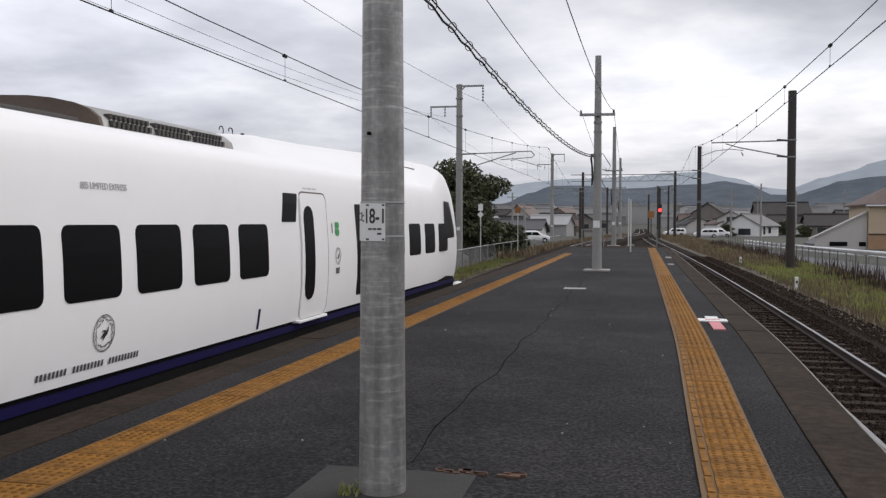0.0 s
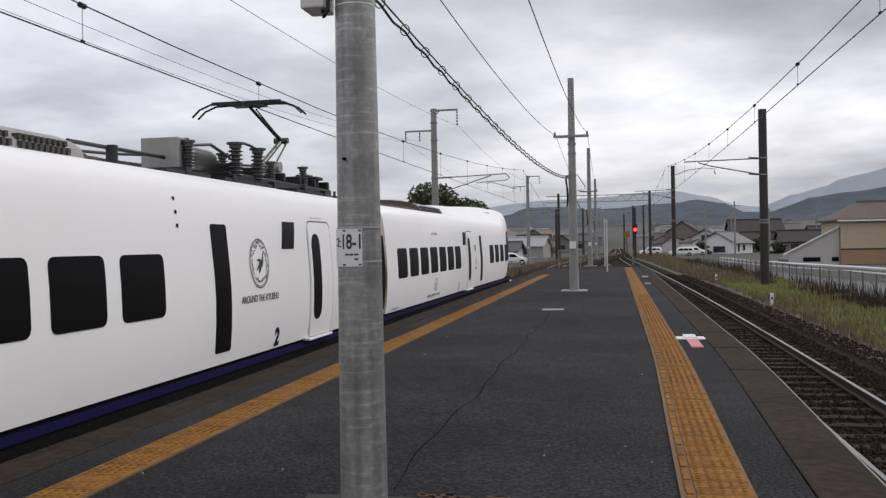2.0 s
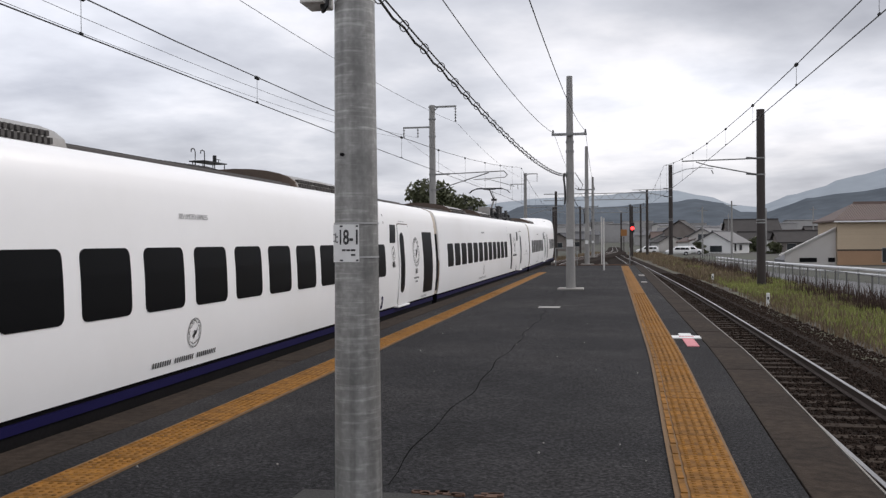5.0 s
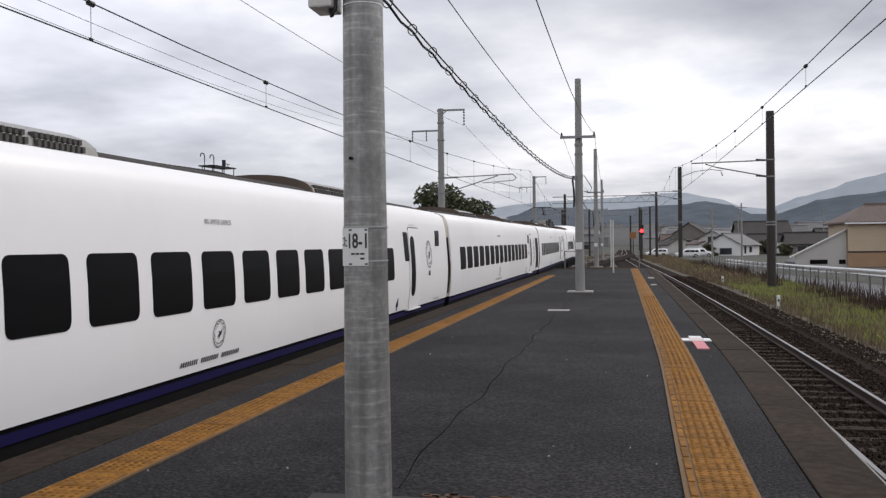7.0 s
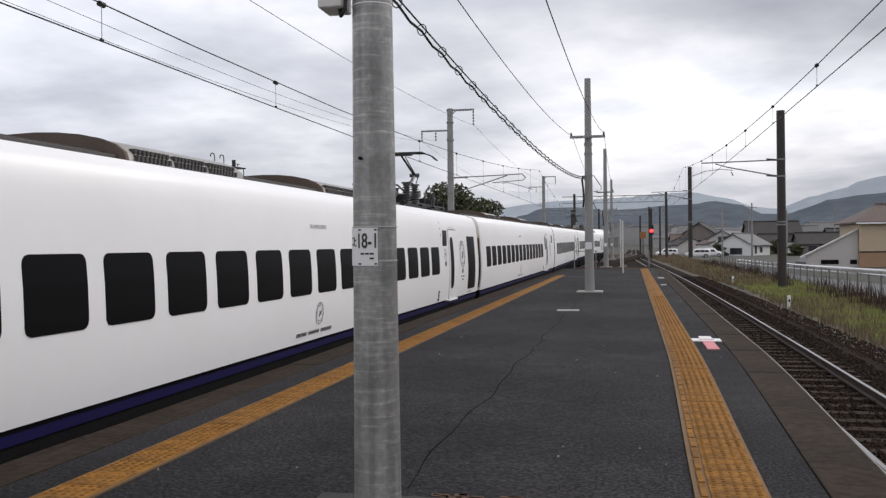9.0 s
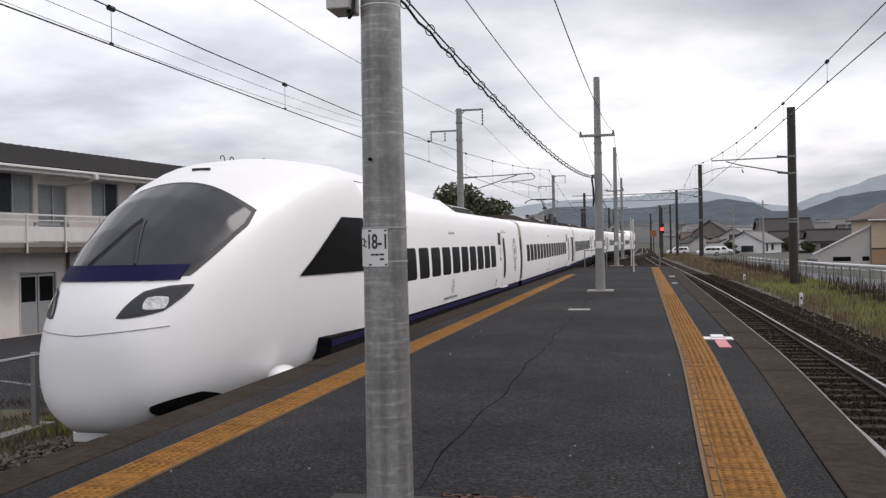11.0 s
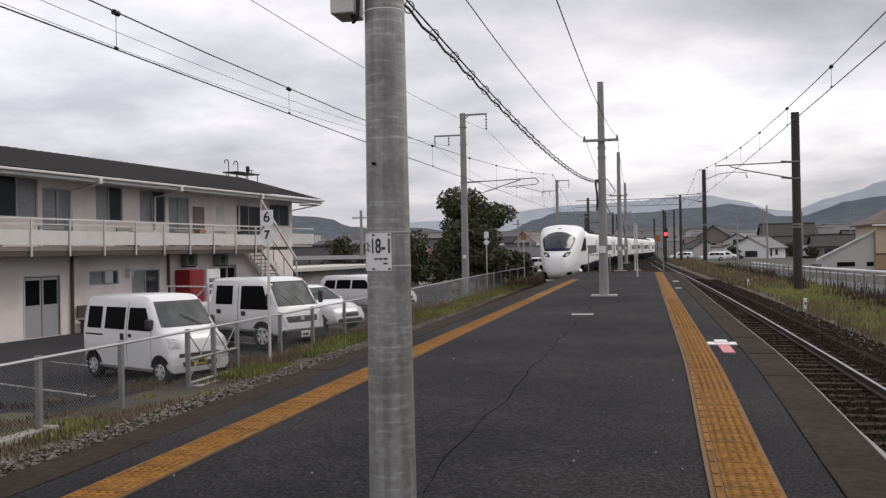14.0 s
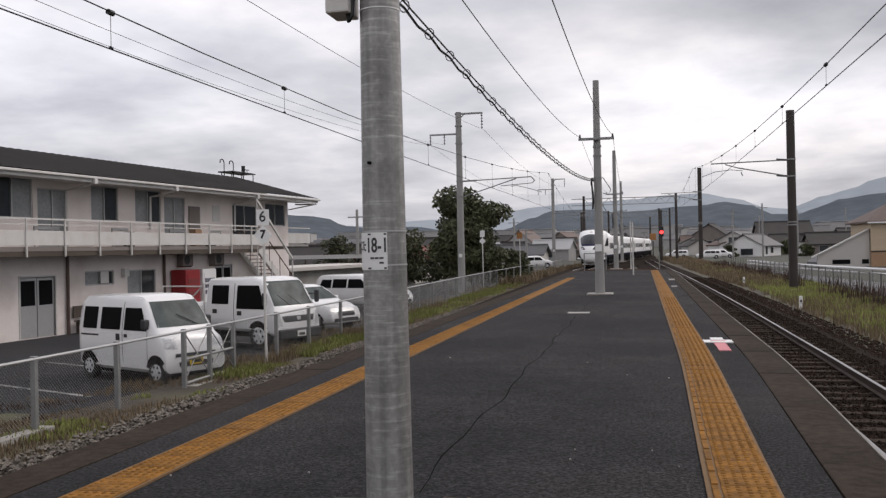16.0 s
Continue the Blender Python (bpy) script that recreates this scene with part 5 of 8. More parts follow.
line_pole("line_pole", -1.185, 25.87, 6.02, "grey concrete pole with a cross-arm on the platform")
line_pole("line_pole", -1.50, 53.6, 6.9, "grey concrete pole at the platform end", scale=1.1)
line_pole("line_pole", -1.72, 80.0, 6.95, "grey concrete pole beyond the platform end", scale=1.1)
for x, y, h in ((-0.64, 52.0, 2.75), (-0.43, 43.0, 2.45)):
    p = thing("white_post", "slim white post at the platform end", "post", at=(x, y, 0), group="slim white posts")
    bm = bmesh.new()
    rod(bm, (0, 0, -0.02), (0, 0, h), 0.034, seg=14)
    part("shaft", bm, M["white_metal"], p, smooth=40)
rail = thing("end_railing", "low rusty pipe railing across the platform end", "railing")
for x in (-3.2, -2.0, 0.9):
    bm = bmesh.new()
    rod(bm, (x, 51.6, 0), (x, 51.6, 1.0), 0.03)
    part("post", bm, M["galv"], rail)
bm = bmesh.new()
rod(bm, (-3.2, 51.6, 0.98), (-2.0, 51.6, 0.98), 0.025)
part("top_rail", bm, M["galv"], rail)
bm = bmesh.new()
rod(bm, (-3.3, 51.7, 0.03), (1.0, 51.7, 0.03), 0.03)
part("kerb_bar", bm, M["rust"], rail, "rusty bar on the ground")


def string_insulator(bm, x, y, z0, z1, r=0.075, n=5):
    lo, hi = min(z0, z1), max(z0, z1)
    prof = [(0.018, lo)]
    for k in range(n):
        z = lo + (hi - lo) * (k + 0.5) / n
        prof += [(0.02, z - 0.045), (r, z - 0.035), (r * 0.45, z + 0.03), (0.02, z + 0.035)]
    return lathe(bm, x, y, prof + [(0.018, hi)], seg=10)


def band_set(owner, heights, r, mat):
    """Steel bands round a pole, each a part of its own."""
    for z in heights:
        bm = bmesh.new()
        rod(bm, (0, 0, z - 0.035), (0, 0, z + 0.035), r, seg=20)
        part("band", bm, mat, owner, "steel band")


def concrete_mast(x, y, z0):
    """A concrete catenary mast with feeder brackets and a hinged cantilever that reaches over the track."""
    m = thing("catenary_mast", "grey concrete catenary mast with steel brackets and insulators", "catenary mast", at=(x, y, 0), group="concrete catenary masts")
    bm = bmesh.new()
    tapered(bm, 0, 0, z0 - 0.3, 9.3, 0.22, 0.165, seg=24)
    part("shaft", bm, M["concrete_pole"], m, smooth=40)
    bm = bmesh.new()
    box(bm, -0.2, 1.42, -0.05, 0.05, 9.15, 9.25)
    rod(bm, (0.1, 0, 8.95), (0.35, 0, 9.18), 0.03)
    part("top_bracket", bm, M["galv"], m)
    bm = bmesh.new()
    string_insulator(bm, 1.37, 0, 8.3, 9.15)
    part("insulator", bm, M["insul"], m)
    bm = bmesh.new()
    box(bm, -1.72, 0.0, -0.05, 0.05, 8.0, 8.09)
    rod(bm, (-1.68, 0, 8.05), (-1.68, 0, 7.6), 0.03)
    rod(bm, (-0.15, 0, 7.95), (-0.15, 0, 7.2), 0.02)
    part("side_bracket", bm, M["galv"], m)
    for dx in (-1.68, -0.85):
        bm = bmesh.new()
        string_insulator(bm, dx, 0, 7.45, 8.0, r=0.065, n=3)
        part("insulator", bm, M["insul"], m)
    bm = bmesh.new()
    rod(bm, (0.2, 0, 5.30), (1.0, 0, 5.32), 0.05)
    rod(bm, (1.0, 0, 5.32), (4.15, 0, 5.42), 0.03)
    rod(bm, (4.15, 0, 5.42), (4.35, 0, 5.2), 0.03)
    tube(bm, [(4.35, 0, 5.2), (4.2, 0, 5.06), (3.2, 0, 5.0), (2.4, 0, 4.95)], 0.025)
    rod(bm, (0.2, 0, 4.4), (3.3, 0, 5.35), 0.03)
    tube(bm, [(3.0, 0, 4.9), (3.3, 0, 4.95), (4.2, 0, 4.70), (4.75, 0, 4.52)], 0.02)
    part("cantilever", bm, M["galv"], m, "hinged grey cantilever")
    band_set(m, (8.5, 7.5, 5.3, 4.4, 1.3), 0.215, M["galv"])
    part("number_plate", new_box(-0.10, 0.10, -0.24, -0.215, 0.9, 1.1), M["sign_white"], m)
    return m


mast = concrete_mast(-10.25, 51.6, GROUND)
copy_thing(mast, pose(-9.95, 105.0, 0))


def steel_mast(x, y, reach):
    """A dark brown steel catenary mast on the verge with a cantilever towards the track."""
    m = thing("steel_mast", "dark brown steel catenary mast with a cantilever arm", "catenary mast", at=(x, y, 0), group="dark steel masts")
    bm = bmesh.new()
    tapered(bm, 0, 0, GROUND - 0.2, 8.42, 0.235, 0.215, seg=24)
    part("shaft", bm, M["pole_dark"], m, smooth=40)
    if reach:
        bm = bmesh.new()
        rod(bm, (-0.2, 0, 5.78), (-reach, 0, 5.72), 0.035)
        rod(bm, (-0.2, 0, 4.92), (-reach * 0.66, 0, 5.45), 0.035)
        rod(bm, (-reach * 0.66, 0, 5.45), (-reach * 0.82, 0, 5.66), 0.03)
        tube(bm, [(-reach * 0.6, 0, 5.28), (-reach * 0.75, 0, 5.36), (-reach * 0.95, 0, 5.28), (-reach * 1.12, 0, 5.02)], 0.02)
        rod(bm, (-reach * 0.62, 0, 5.2), (-reach * 0.60, 0, 5.0), 0.03)
        part("cantilever", bm, M["galv"], m, "grey cantilever tubes")
        for z in (5.78, 4.92):
            bm = bmesh.new()
            rod(bm, (-0.24, 0, z), (-0.75, 0, z + 0.05), 0.055, seg=12)
            part("insulator", bm, M["insul"], m)
    band_set(m, (5.8, 4.9, 2.45, 2.3), 0.243, M["galv"])
    return m


sm = steel_mast(7.87, 51.5, 4.13)
copy_thing(sm, pose(6.25, 103.0, 1.3))

# portal across both tracks far ahead
g = thing("portal_gantry", "dark steel portal gantry spanning both tracks", "gantry", at=(0, 150, 0))
for x in (-9.2, 5.4):
    bm = bmesh.new()
    rod(bm, (x, 0, GROUND), (x, 0, 9.6), 0.24, 0.20, seg=14)
    part("column", bm, M["pole_dark"], g)
bm = bmesh.new()
box(bm, -11.2, 5.6, -0.06, 0.06, 9.1, 9.22)
box(bm, -11.2, 5.6, -0.06, 0.06, 8.05, 8.15)
for k in range(15):
    x = -9.2 + k * 1.0
    rod(bm, (x, 0, 8.1 if k % 2 else 9.15), (x + 1.0, 0, 9.15 if k % 2 else 8.1), 0.035, seg=6)
part("lattice_beam", bm, M["galv"], g, "grey lattice beam")
copy_thing(g, pose(2.0, 205, -0.4))
for x, y, h in ((2.9, 158, 7.6), (1.6, 186, 7.0), (-8.2, 128, 6.2), (5.2, 178, 8.4), (-9.0, 190, 8.0)):
    p = thing("far_mast", "slender dark mast beside the far tracks", "mast", at=(x, y, 0), group="far masts")
    bm = bmesh.new()
    rod(bm, (0, 0, GROUND), (0, 0, h), 0.2, 0.17, seg=10)
    part("shaft", bm, M["pole_dark"], p)

sg = thing("railway_signal", "dark colour-light signal showing red", "railway signal", at=(3.05, 150.0, 0))
bm = bmesh.new()
rod(bm, (0, 0, GROUND), (0, 0, 7.0), 0.14, seg=12)
part("post", bm, M["pole_dark"], sg)
part("signal_head", new_box(-0.32, 0.32, -0.36, -0.14, 2.75, 4.35, bevel=0.05), M["black"], sg, "black signal head")
bm = bmesh.new()
rod(bm, (0, -0.365, 3.42), (0, -0.40, 3.42), 0.27, seg=20)
part("red_lamp", bm, M["signal_red"], sg, "lit red lamp")
ob_ = thing("orange_board", "orange warning board on a post beside the track", "trackside sign", at=(2.1, 185, 0))
part("board", new_box(-0.6, 0.6, -0.05, 0.05, 2.4, 3.7, bevel=0.02), M["orange"], ob_)
bm = bmesh.new()
rod(bm, (0, 0, GROUND), (0, 0, 2.3), 0.1)
part("post", bm, M["pole_dark"], ob_)


# trackside signs on the left
def small_sign(name, x, y, z0, top, boards, label):
    s = thing(name, label, "trackside sign", at=(x, y, 0), group="trackside signs")
    bm = bmesh.new()
    rod(bm, (0, 0, z0), (0, 0, top), 0.032, seg=12)
    part("post", bm, M["white_metal"], s)
    for kind, zc, w, h, mat in boards:
        bm = bmesh.new()
        poly = [(-w / 2, zc - h / 2), (w / 2, zc - h / 2), (w / 2, zc + h / 2), (-w / 2, zc + h / 2)] if kind == "square" else [(0, zc - h / 2), (w / 2, zc), (0, zc + h / 2), (-w / 2, zc)]
        prism(bm, poly, "y", -0.055, -0.035)
        part("board", bm, mat, s)
    return s


s1 = small_sign("stop_sign", -8.38, 19.25, GROUND, 2.35, [("square", 2.18, 0.30, 0.36, M["sign_white"]), ("diamond", 1.78, 0.44, 0.44, M["sign_white"])], "white post with number board six over diamond board seven")
tex_text("board_number", "6", 0.34, M["black"], s1, pose(0, -0.060, 2.19, 90, 0, 0), bold=0.003)
tex_text("board_number", "7", 0.26, M["black"], s1, pose(0, -0.058, 1.79, 90, 0, 0), bold=0.010)
small_sign("number_sign", -9.75, 56.0, GROUND, 2.55, [("square", 2.30, 0.30, 0.40, M["sign_white"]), ("diamond", 1.85, 0.42, 0.42, M["sign_white"])], "slim white post with small number boards")
small_sign("orange_sign", -9.0, 68.0, GROUND, 2.5, [("square", 2.3, 0.42, 0.46, M["orange"])], "slim white post with a small orange board")


# ---- overhead lines ----
def wire(bm, x0, x1, ys, zf, r):
    tube(bm, [(x0 + (x1 - x0) * i / (len(ys) - 1), y, zf(y)) for i, y in enumerate(ys)], r, seg=5)


def span(y, y0, y1, z_low, z_mast):
    """Sag of a messenger wire between two masts."""
    m, h = (y0 + y1) / 2, (y1 - y0) / 2
    return z_low + (z_mast - z_low) * ((y - m) / h) ** 2


def overhead(name, cx, stops, z_contact, z_low, z_mast, first_drop, label, far):
    w = thing(name, label, "overhead line")
    bm = bmesh.new()
    ys = [y for y in np.arange(-12, far + 1, 6)]
    tube(bm, [(cx(y), y, z_contact) for y in ys], 0.0085, seg=5)
    part("contact_wire", bm, M["black"], w)
    bm = bmesh.new()
    pts = []
    for a, b in zip(stops, stops[1:]):
        n = 14
        pts += [(cx(a + (b - a) * k / n), a + (b - a) * k / n, span(a + (b - a) * k / n, a, b, z_low, z_mast)) for k in range(n)]
    tube(bm, pts, 0.0085, seg=5)
    part("messenger_wire", bm, M["black"], w)
    y = first_drop
    while y < min(far, 110):
        for a, b in zip(stops, stops[1:]):
            if a <= y < b:
                z = span(y, a, b, z_low, z_mast)
                bm = bmesh.new()
                rod(bm, (cx(y), y, z_contact), (cx(y), y, z), 0.0035, seg=5)
                rod(bm, (cx(y), y - 0.045, z - 0.002), (cx(y), y + 0.045, z - 0.002), 0.032, seg=8)
                rod(bm, (cx(y), y - 0.02, z_contact + 0.015), (cx(y), y + 0.02, z_contact + 0.015), 0.018, seg=6)
                part("dropper", bm, M["black"], w)
        y += 4.8


overhead("overhead_line_left", track_left, [-30, 51.6, 105, 150, 205], 3.57, 3.96, 5.6, -0.9, "black overhead contact and messenger wires over the departing track", 205)
overhead("overhead_line_right", lambda y: track_right(y) if y > 20 else 3.02, [-20, 51.5, 103, 150, 205], 3.93, 4.28, 5.5, 1.6, "black overhead contact and messenger wires over the empty track", 205)


def cable(name, pts, r, label, low=None, rings=False):
    w = thing(name, label, "overhead cable", group="overhead cables")
    (x0, y0, z0), (x1, y1, z1) = pts
    n = 26

    def p(t, dz=0.0):
        z = z0 + (z1 - z0) * t - 4 * low * t * (1 - t) + dz
        return (x0 + (x1 - x0) * t, y0 + (y1 - y0) * t, z)

    bm = bmesh.new()
    tube(bm, [p(k / n) for k in range(n + 1)], r, seg=6)
    part("cable", bm, M["black"], w)
    if rings:
        bm = bmesh.new()
        m = 34
        tube(bm, [p(k / (2 * m), -0.035 - (0.022 if k % 2 else 0)) for k in range(2 * m + 1)], 0.0085, seg=6)
        part("hung_cable", bm, M["black"], w, "slack cable hung beneath")
        for k in range(m + 1):
            bm = bmesh.new()
            a, b = p(k / m), p(k / m, -0.05)
            mid = Vector(((a[0] + b[0]) / 2, a[1], (a[2] + b[2]) / 2))
            tube(bm, [mid + Vector((0.03 * math.cos(q), 0, 0.036 * math.sin(q))) for q in [2 * math.pi * j / 10 for j in range(11)]], 0.0035, seg=4)
            part("hanger_ring", bm, M["insul"], w)
    return w


cable("bundled_cable", [(-1.30, 4.40, 2.80), (-1.31, 25.80, 3.26)], 0.006, "grey messenger with a slack cable hung in rings", low=0.27, rings=True)
cable("line_wire", [(-1.64, -9, 4.5), (-1.645, 25.7, 4.42)], 0.006, "thin black wire to the cross-arm", low=0.70)
cable("line_wire", [(-0.76, -9, 4.4), (-0.745, 25.7, 4.46)], 0.006, "thin black wire to the cross-arm", low=0.82)
cable("line_wire", [(-1.645, 25.7, 4.50), (-1.96, 53.4, 4.50)], 0.006, "thin black wire between poles", low=0.3)
cable("line_wire", [(-0.745, 25.7, 4.50), (-1.06, 53.4, 4.50)], 0.006, "thin black wire between poles", low=0.3)
cable("bundled_wire", [(-1.32, 25.8, 3.28), (-1.6, 53.4, 3.4)], 0.014, "dark cable between poles", low=0.5)
cable("feeder_wire", [(-8.9, -12, 8.1), (-8.88, 51.6, 8.28)], 0.008, "thin feeder wire to the mast", low=0.90)
cable("feeder_wire", [(-8.88, 51.6, 8.35), (-8.58, 105, 8.35)], 0.008, "thin feeder wire to the mast", low=0.9)
cable("feeder_wire", [(-11.95, -12, 7.4), (-11.93, 51.6, 7.45)], 0.006, "thin feeder wire to the mast", low=1.2)
cable("feeder_wire", [(-11.12, -12, 7.4), (-11.10, 51.6, 7.45)], 0.006, "thin feeder wire to the mast", low=1.2)
cable("feeder_wire", [(-11.93, 51.6, 7.45), (-11.63, 105, 7.45)], 0.006, "thin feeder wire to the mast", low=0.9)

# ---- left of the railway: fence, building, car park ----
def fence_line(y):
    """The lineside fence bends gently with the verge."""
    return -8.55 - 0.95 * smooth((y - 15) / 45) + 1.2 * smooth((y - 66) / 70)


def chain_link(bm, pts, z0, z1, pitch=0.06, r=0.0016):
    """Crossing diagonal wires between two heights along a polyline."""
    h = z1 - z0
    for (xa, ya), (xb, yb) in zip(pts, pts[1:]):
        d = math.hypot(xb - xa, yb - ya)
        n = max(1, int(d / pitch))
        for k in range(-int(h / pitch), n):
            for s in (1, -1):
                t0, t1 = (k * pitch, k * pitch + h) if s > 0 else (k * pitch + h, k * pitch)
                a, b = (t0, z0), (t1, z1)
                lo, hi = 0.0, 1.0
                dt = b[0] - a[0]
                for lim, sg in ((0.0, 1), (d, -1)):
                    f = (lim - a[0]) / dt
                    if (sg > 0) == (dt > 0):
                        lo = max(lo, f)
                    else:
                        hi = min(hi, f)
                if hi - lo < 0.02:
                    continue
                p = [(a[0] + dt * f, a[1] + (b[1] - a[1]) * f) for f in (lo, hi)]
                q = [(xa + (xb - xa) * u / d, ya + (yb - ya) * u / d, z) for u, z in p]
                w = r
                v = [bm.verts.new(c) for c in ((q[0][0], q[0][1], q[0][2] - w), (q[1][0], q[1][1], q[1][2] - w), (q[1][0] + w, q[1][1], q[1][2] + w), (q[0][0] + w, q[0][1], q[0][2] + w))]
                bm.faces.new(v)


FZ = GROUND + 0.08
fence = thing("chain_link_fence", "grey chain-link fence with steel posts and top pipe beside the track", "fence")
fys = [2.6, 5.6, 8.5, 11.45, 13.55, 15.8, 16.85, 17.95, 20.35, 22.6, 25.35, 28.2, 30.8, 33.4, 36.0, 39, 42, 45, 48, 51, 54, 57, 60, 64, 68, 72, 77, 82, 88, 95, 103]
post_bm = bmesh.new()
box(post_bm, -0.04, 0.04, -0.04, 0.04, -0.25, 1.14, bevel=0.006)
post_me = mesh_of(post_bm, "post", M["galv"])
for y in fys:
    ob = new("post", post_me)
    ob.parent = fence
    ob.matrix_basis = pose(fence_line(y), y, FZ)
bm = bmesh.new()
tube(bm, [(fence_line(y) + 0.03, y, FZ + 1.10) for y in fys], 0.024, seg=8)
part("top_pipe", bm, M["alu"], fence)
bm = bmesh.new()
chain_link(bm, [(fence_line(y) - 0.045, y) for y in fys if y <= 60], FZ + 0.06, FZ + 1.08, r=0.0026)
tagged(part("wire_mesh", bm, M["alu"], fence, "fine diamond wire mesh"), kind="stuff")
bm = bmesh.new()
for ya, yb in ((15.8, 16.85), (16.85, 17.95)):
    rod(bm, (fence_line(ya), ya, FZ + 0.55), (fence_line(yb), yb, FZ + 0.55), 0.03)
    rod(bm, (fence_line(ya), ya, FZ + 0.1), (fence_line(yb), yb, FZ + 0.1), 0.03)
    rod(bm, (fence_line(ya), ya, FZ + 0.15), (fence_line(yb), yb - 0.1, FZ + 1.0), 0.012)
    rod(bm, (fence_line(yb), yb, FZ + 0.15), (fence_line(ya), ya + 0.1, FZ + 1.0), 0.012)
part("gate_brace", bm, M["galv"], fence, "braced gate panel")
for y0, y1, top in ((4.0, 11.7, 0.10), (16.0, 19.8, 0.025)):
    xm = fence_line((y0 + y1) / 2)
    bm = bmesh.new()
    loft(bm, [[(fence_line(y) - 0.1 + a, y, b) for a, b in ((0, FZ - 0.2), (0.24, FZ - 0.2), (0.24, FZ + top), (0, FZ + top))] for y in (y0, (y0 + y1) / 2, y1)])
    solid("fence_kerb", bm, M["concrete_light"], "pale concrete kerb under the fence", "kerb", group="fence kerbs")

# parking bay lines
for k in range(8):
    y = 12.0 + 3.0 * k
    bm = bmesh.new()
    dx, dy = 0.92, -0.39
    a = Vector((-14.6, y + 2.0, GROUND + 0.026))
    b = a + Vector((dx, dy, 0)) * 4.9
    n = Vector((-dy, dx, 0)) * 0.06
    loft(bm, [[a - n, a + n, a + n + Vector((0, 0, 0.006)), a - n + Vector((0, 0, 0.006))], [b - n, b + n, b + n + Vector((0, 0, 0.006)), b - n + Vector((0, 0, 0.006))]])
    solid("bay_line", bm, M["paint"], "worn white parking bay line", "bay line", group="parking bay lines")

# --- the two-storey building, in its own frame: u along the front, v outwards ---
BA = radians(6)
hall = thing("apartment_building", "old two-storey cream building with a long balcony and dark roof", "building", at=(-18.4, 23.25, 0), turn=90 - 6)
# local axes of the Empty: x runs along the front (u), -y points out towards the tracks (v)


def uvz(bm, u0, u1, v0, v1, z0, z1, bevel=0.0):
    return box(bm, u0, u1, -v1, -v0, z0, z1, bevel=bevel)


WALL = -1.2


def wall_with_openings(u0, u1, z0, z1, v_front, thick, openings):
    """A wall cut by rectangular openings that go through it."""
    us = sorted({u0, u1, *[o[0] for o in openings], *[o[1] for o in openings]})
    zs = sorted({z0, z1, *[o[2] for o in openings], *[o[3] for o in openings]})
    bm = bmesh.new()
    for ua, ub in zip(us, us[1:]):
        run = None
        for za, zb in zip(zs, zs[1:]):
            um, zm = (ua + ub) / 2, (za + zb) / 2
            if any(o[0] < um < o[1] and o[2] < zm < o[3] for o in openings):
                continue
            uvz(bm, ua, ub, v_front - thick, v_front, za, zb)
    bmesh.ops.remove_doubles(bm, verts=bm.verts, dist=0.0005)
    return bm


UP = [(-13.0, -11.4, 2.68, 3.98), (-10.0, -8.4, 1.72, 3.70), (-6.6, -5.0, 2.68, 3.98), (-3.6, -2.0, 1.72, 3.70), (0.9, 2.62, 2.66, 3.98), (2.82, 4.24, 1.72, 3.68), (5.40, 6.86, 2.66, 3.92), (7.85, 9.46, 2.66, 3.92), (9.66, 11.08, 1.72, 3.74), (14.75, 16.9, 1.72, 3.62), (17.7, 19.7, 2.72, 3.80)]
LOW = [(-12.6, -11.0, -1.22, 0.76), (-8.0, -6.4, -0.3, 0.86), (-4.2, -2.6, -0.3, 0.86), (1.98, 3.55, -1.22, 0.76), (5.0, 6.56, 0.36, 0.88), (7.30, 9.02, -0.35, 0.86), (13.2, 14.6, -1.22, 0.9)]
part("upper_wall", wall_with_openings(-16, 20.0, 1.75, 4.22, WALL, 0.16, UP), M["plaster"], hall, "cream upper wall")
part("lower_wall", wall_with_openings(-16, 20.0, GROUND - 0.3, 1.56, WALL, 0.16, LOW), M["plaster"], hall, "cream lower wall")
for u, nm in ((-16.0, "end_wall"), (19.84, "end_wall")):
    bm = bmesh.new()
    uvz(bm, u, u + 0.16, -8.2, WALL - 0.165, GROUND - 0.9, 4.2)
    part(nm, bm, M["plaster"], hall)
bm = bmesh.new()
uvz(bm, -16, 20.0, -8.36, -8.2, GROUND - 0.9, 4.2)
part("back_wall", bm, M["plaster"], hall)
bm = bmesh.new()
uvz(bm, -15.8, 19.8, -8.1, WALL - 0.2, 1.57, 1.74)
part("inner_floor", bm, M["plaster_dark"], hall)


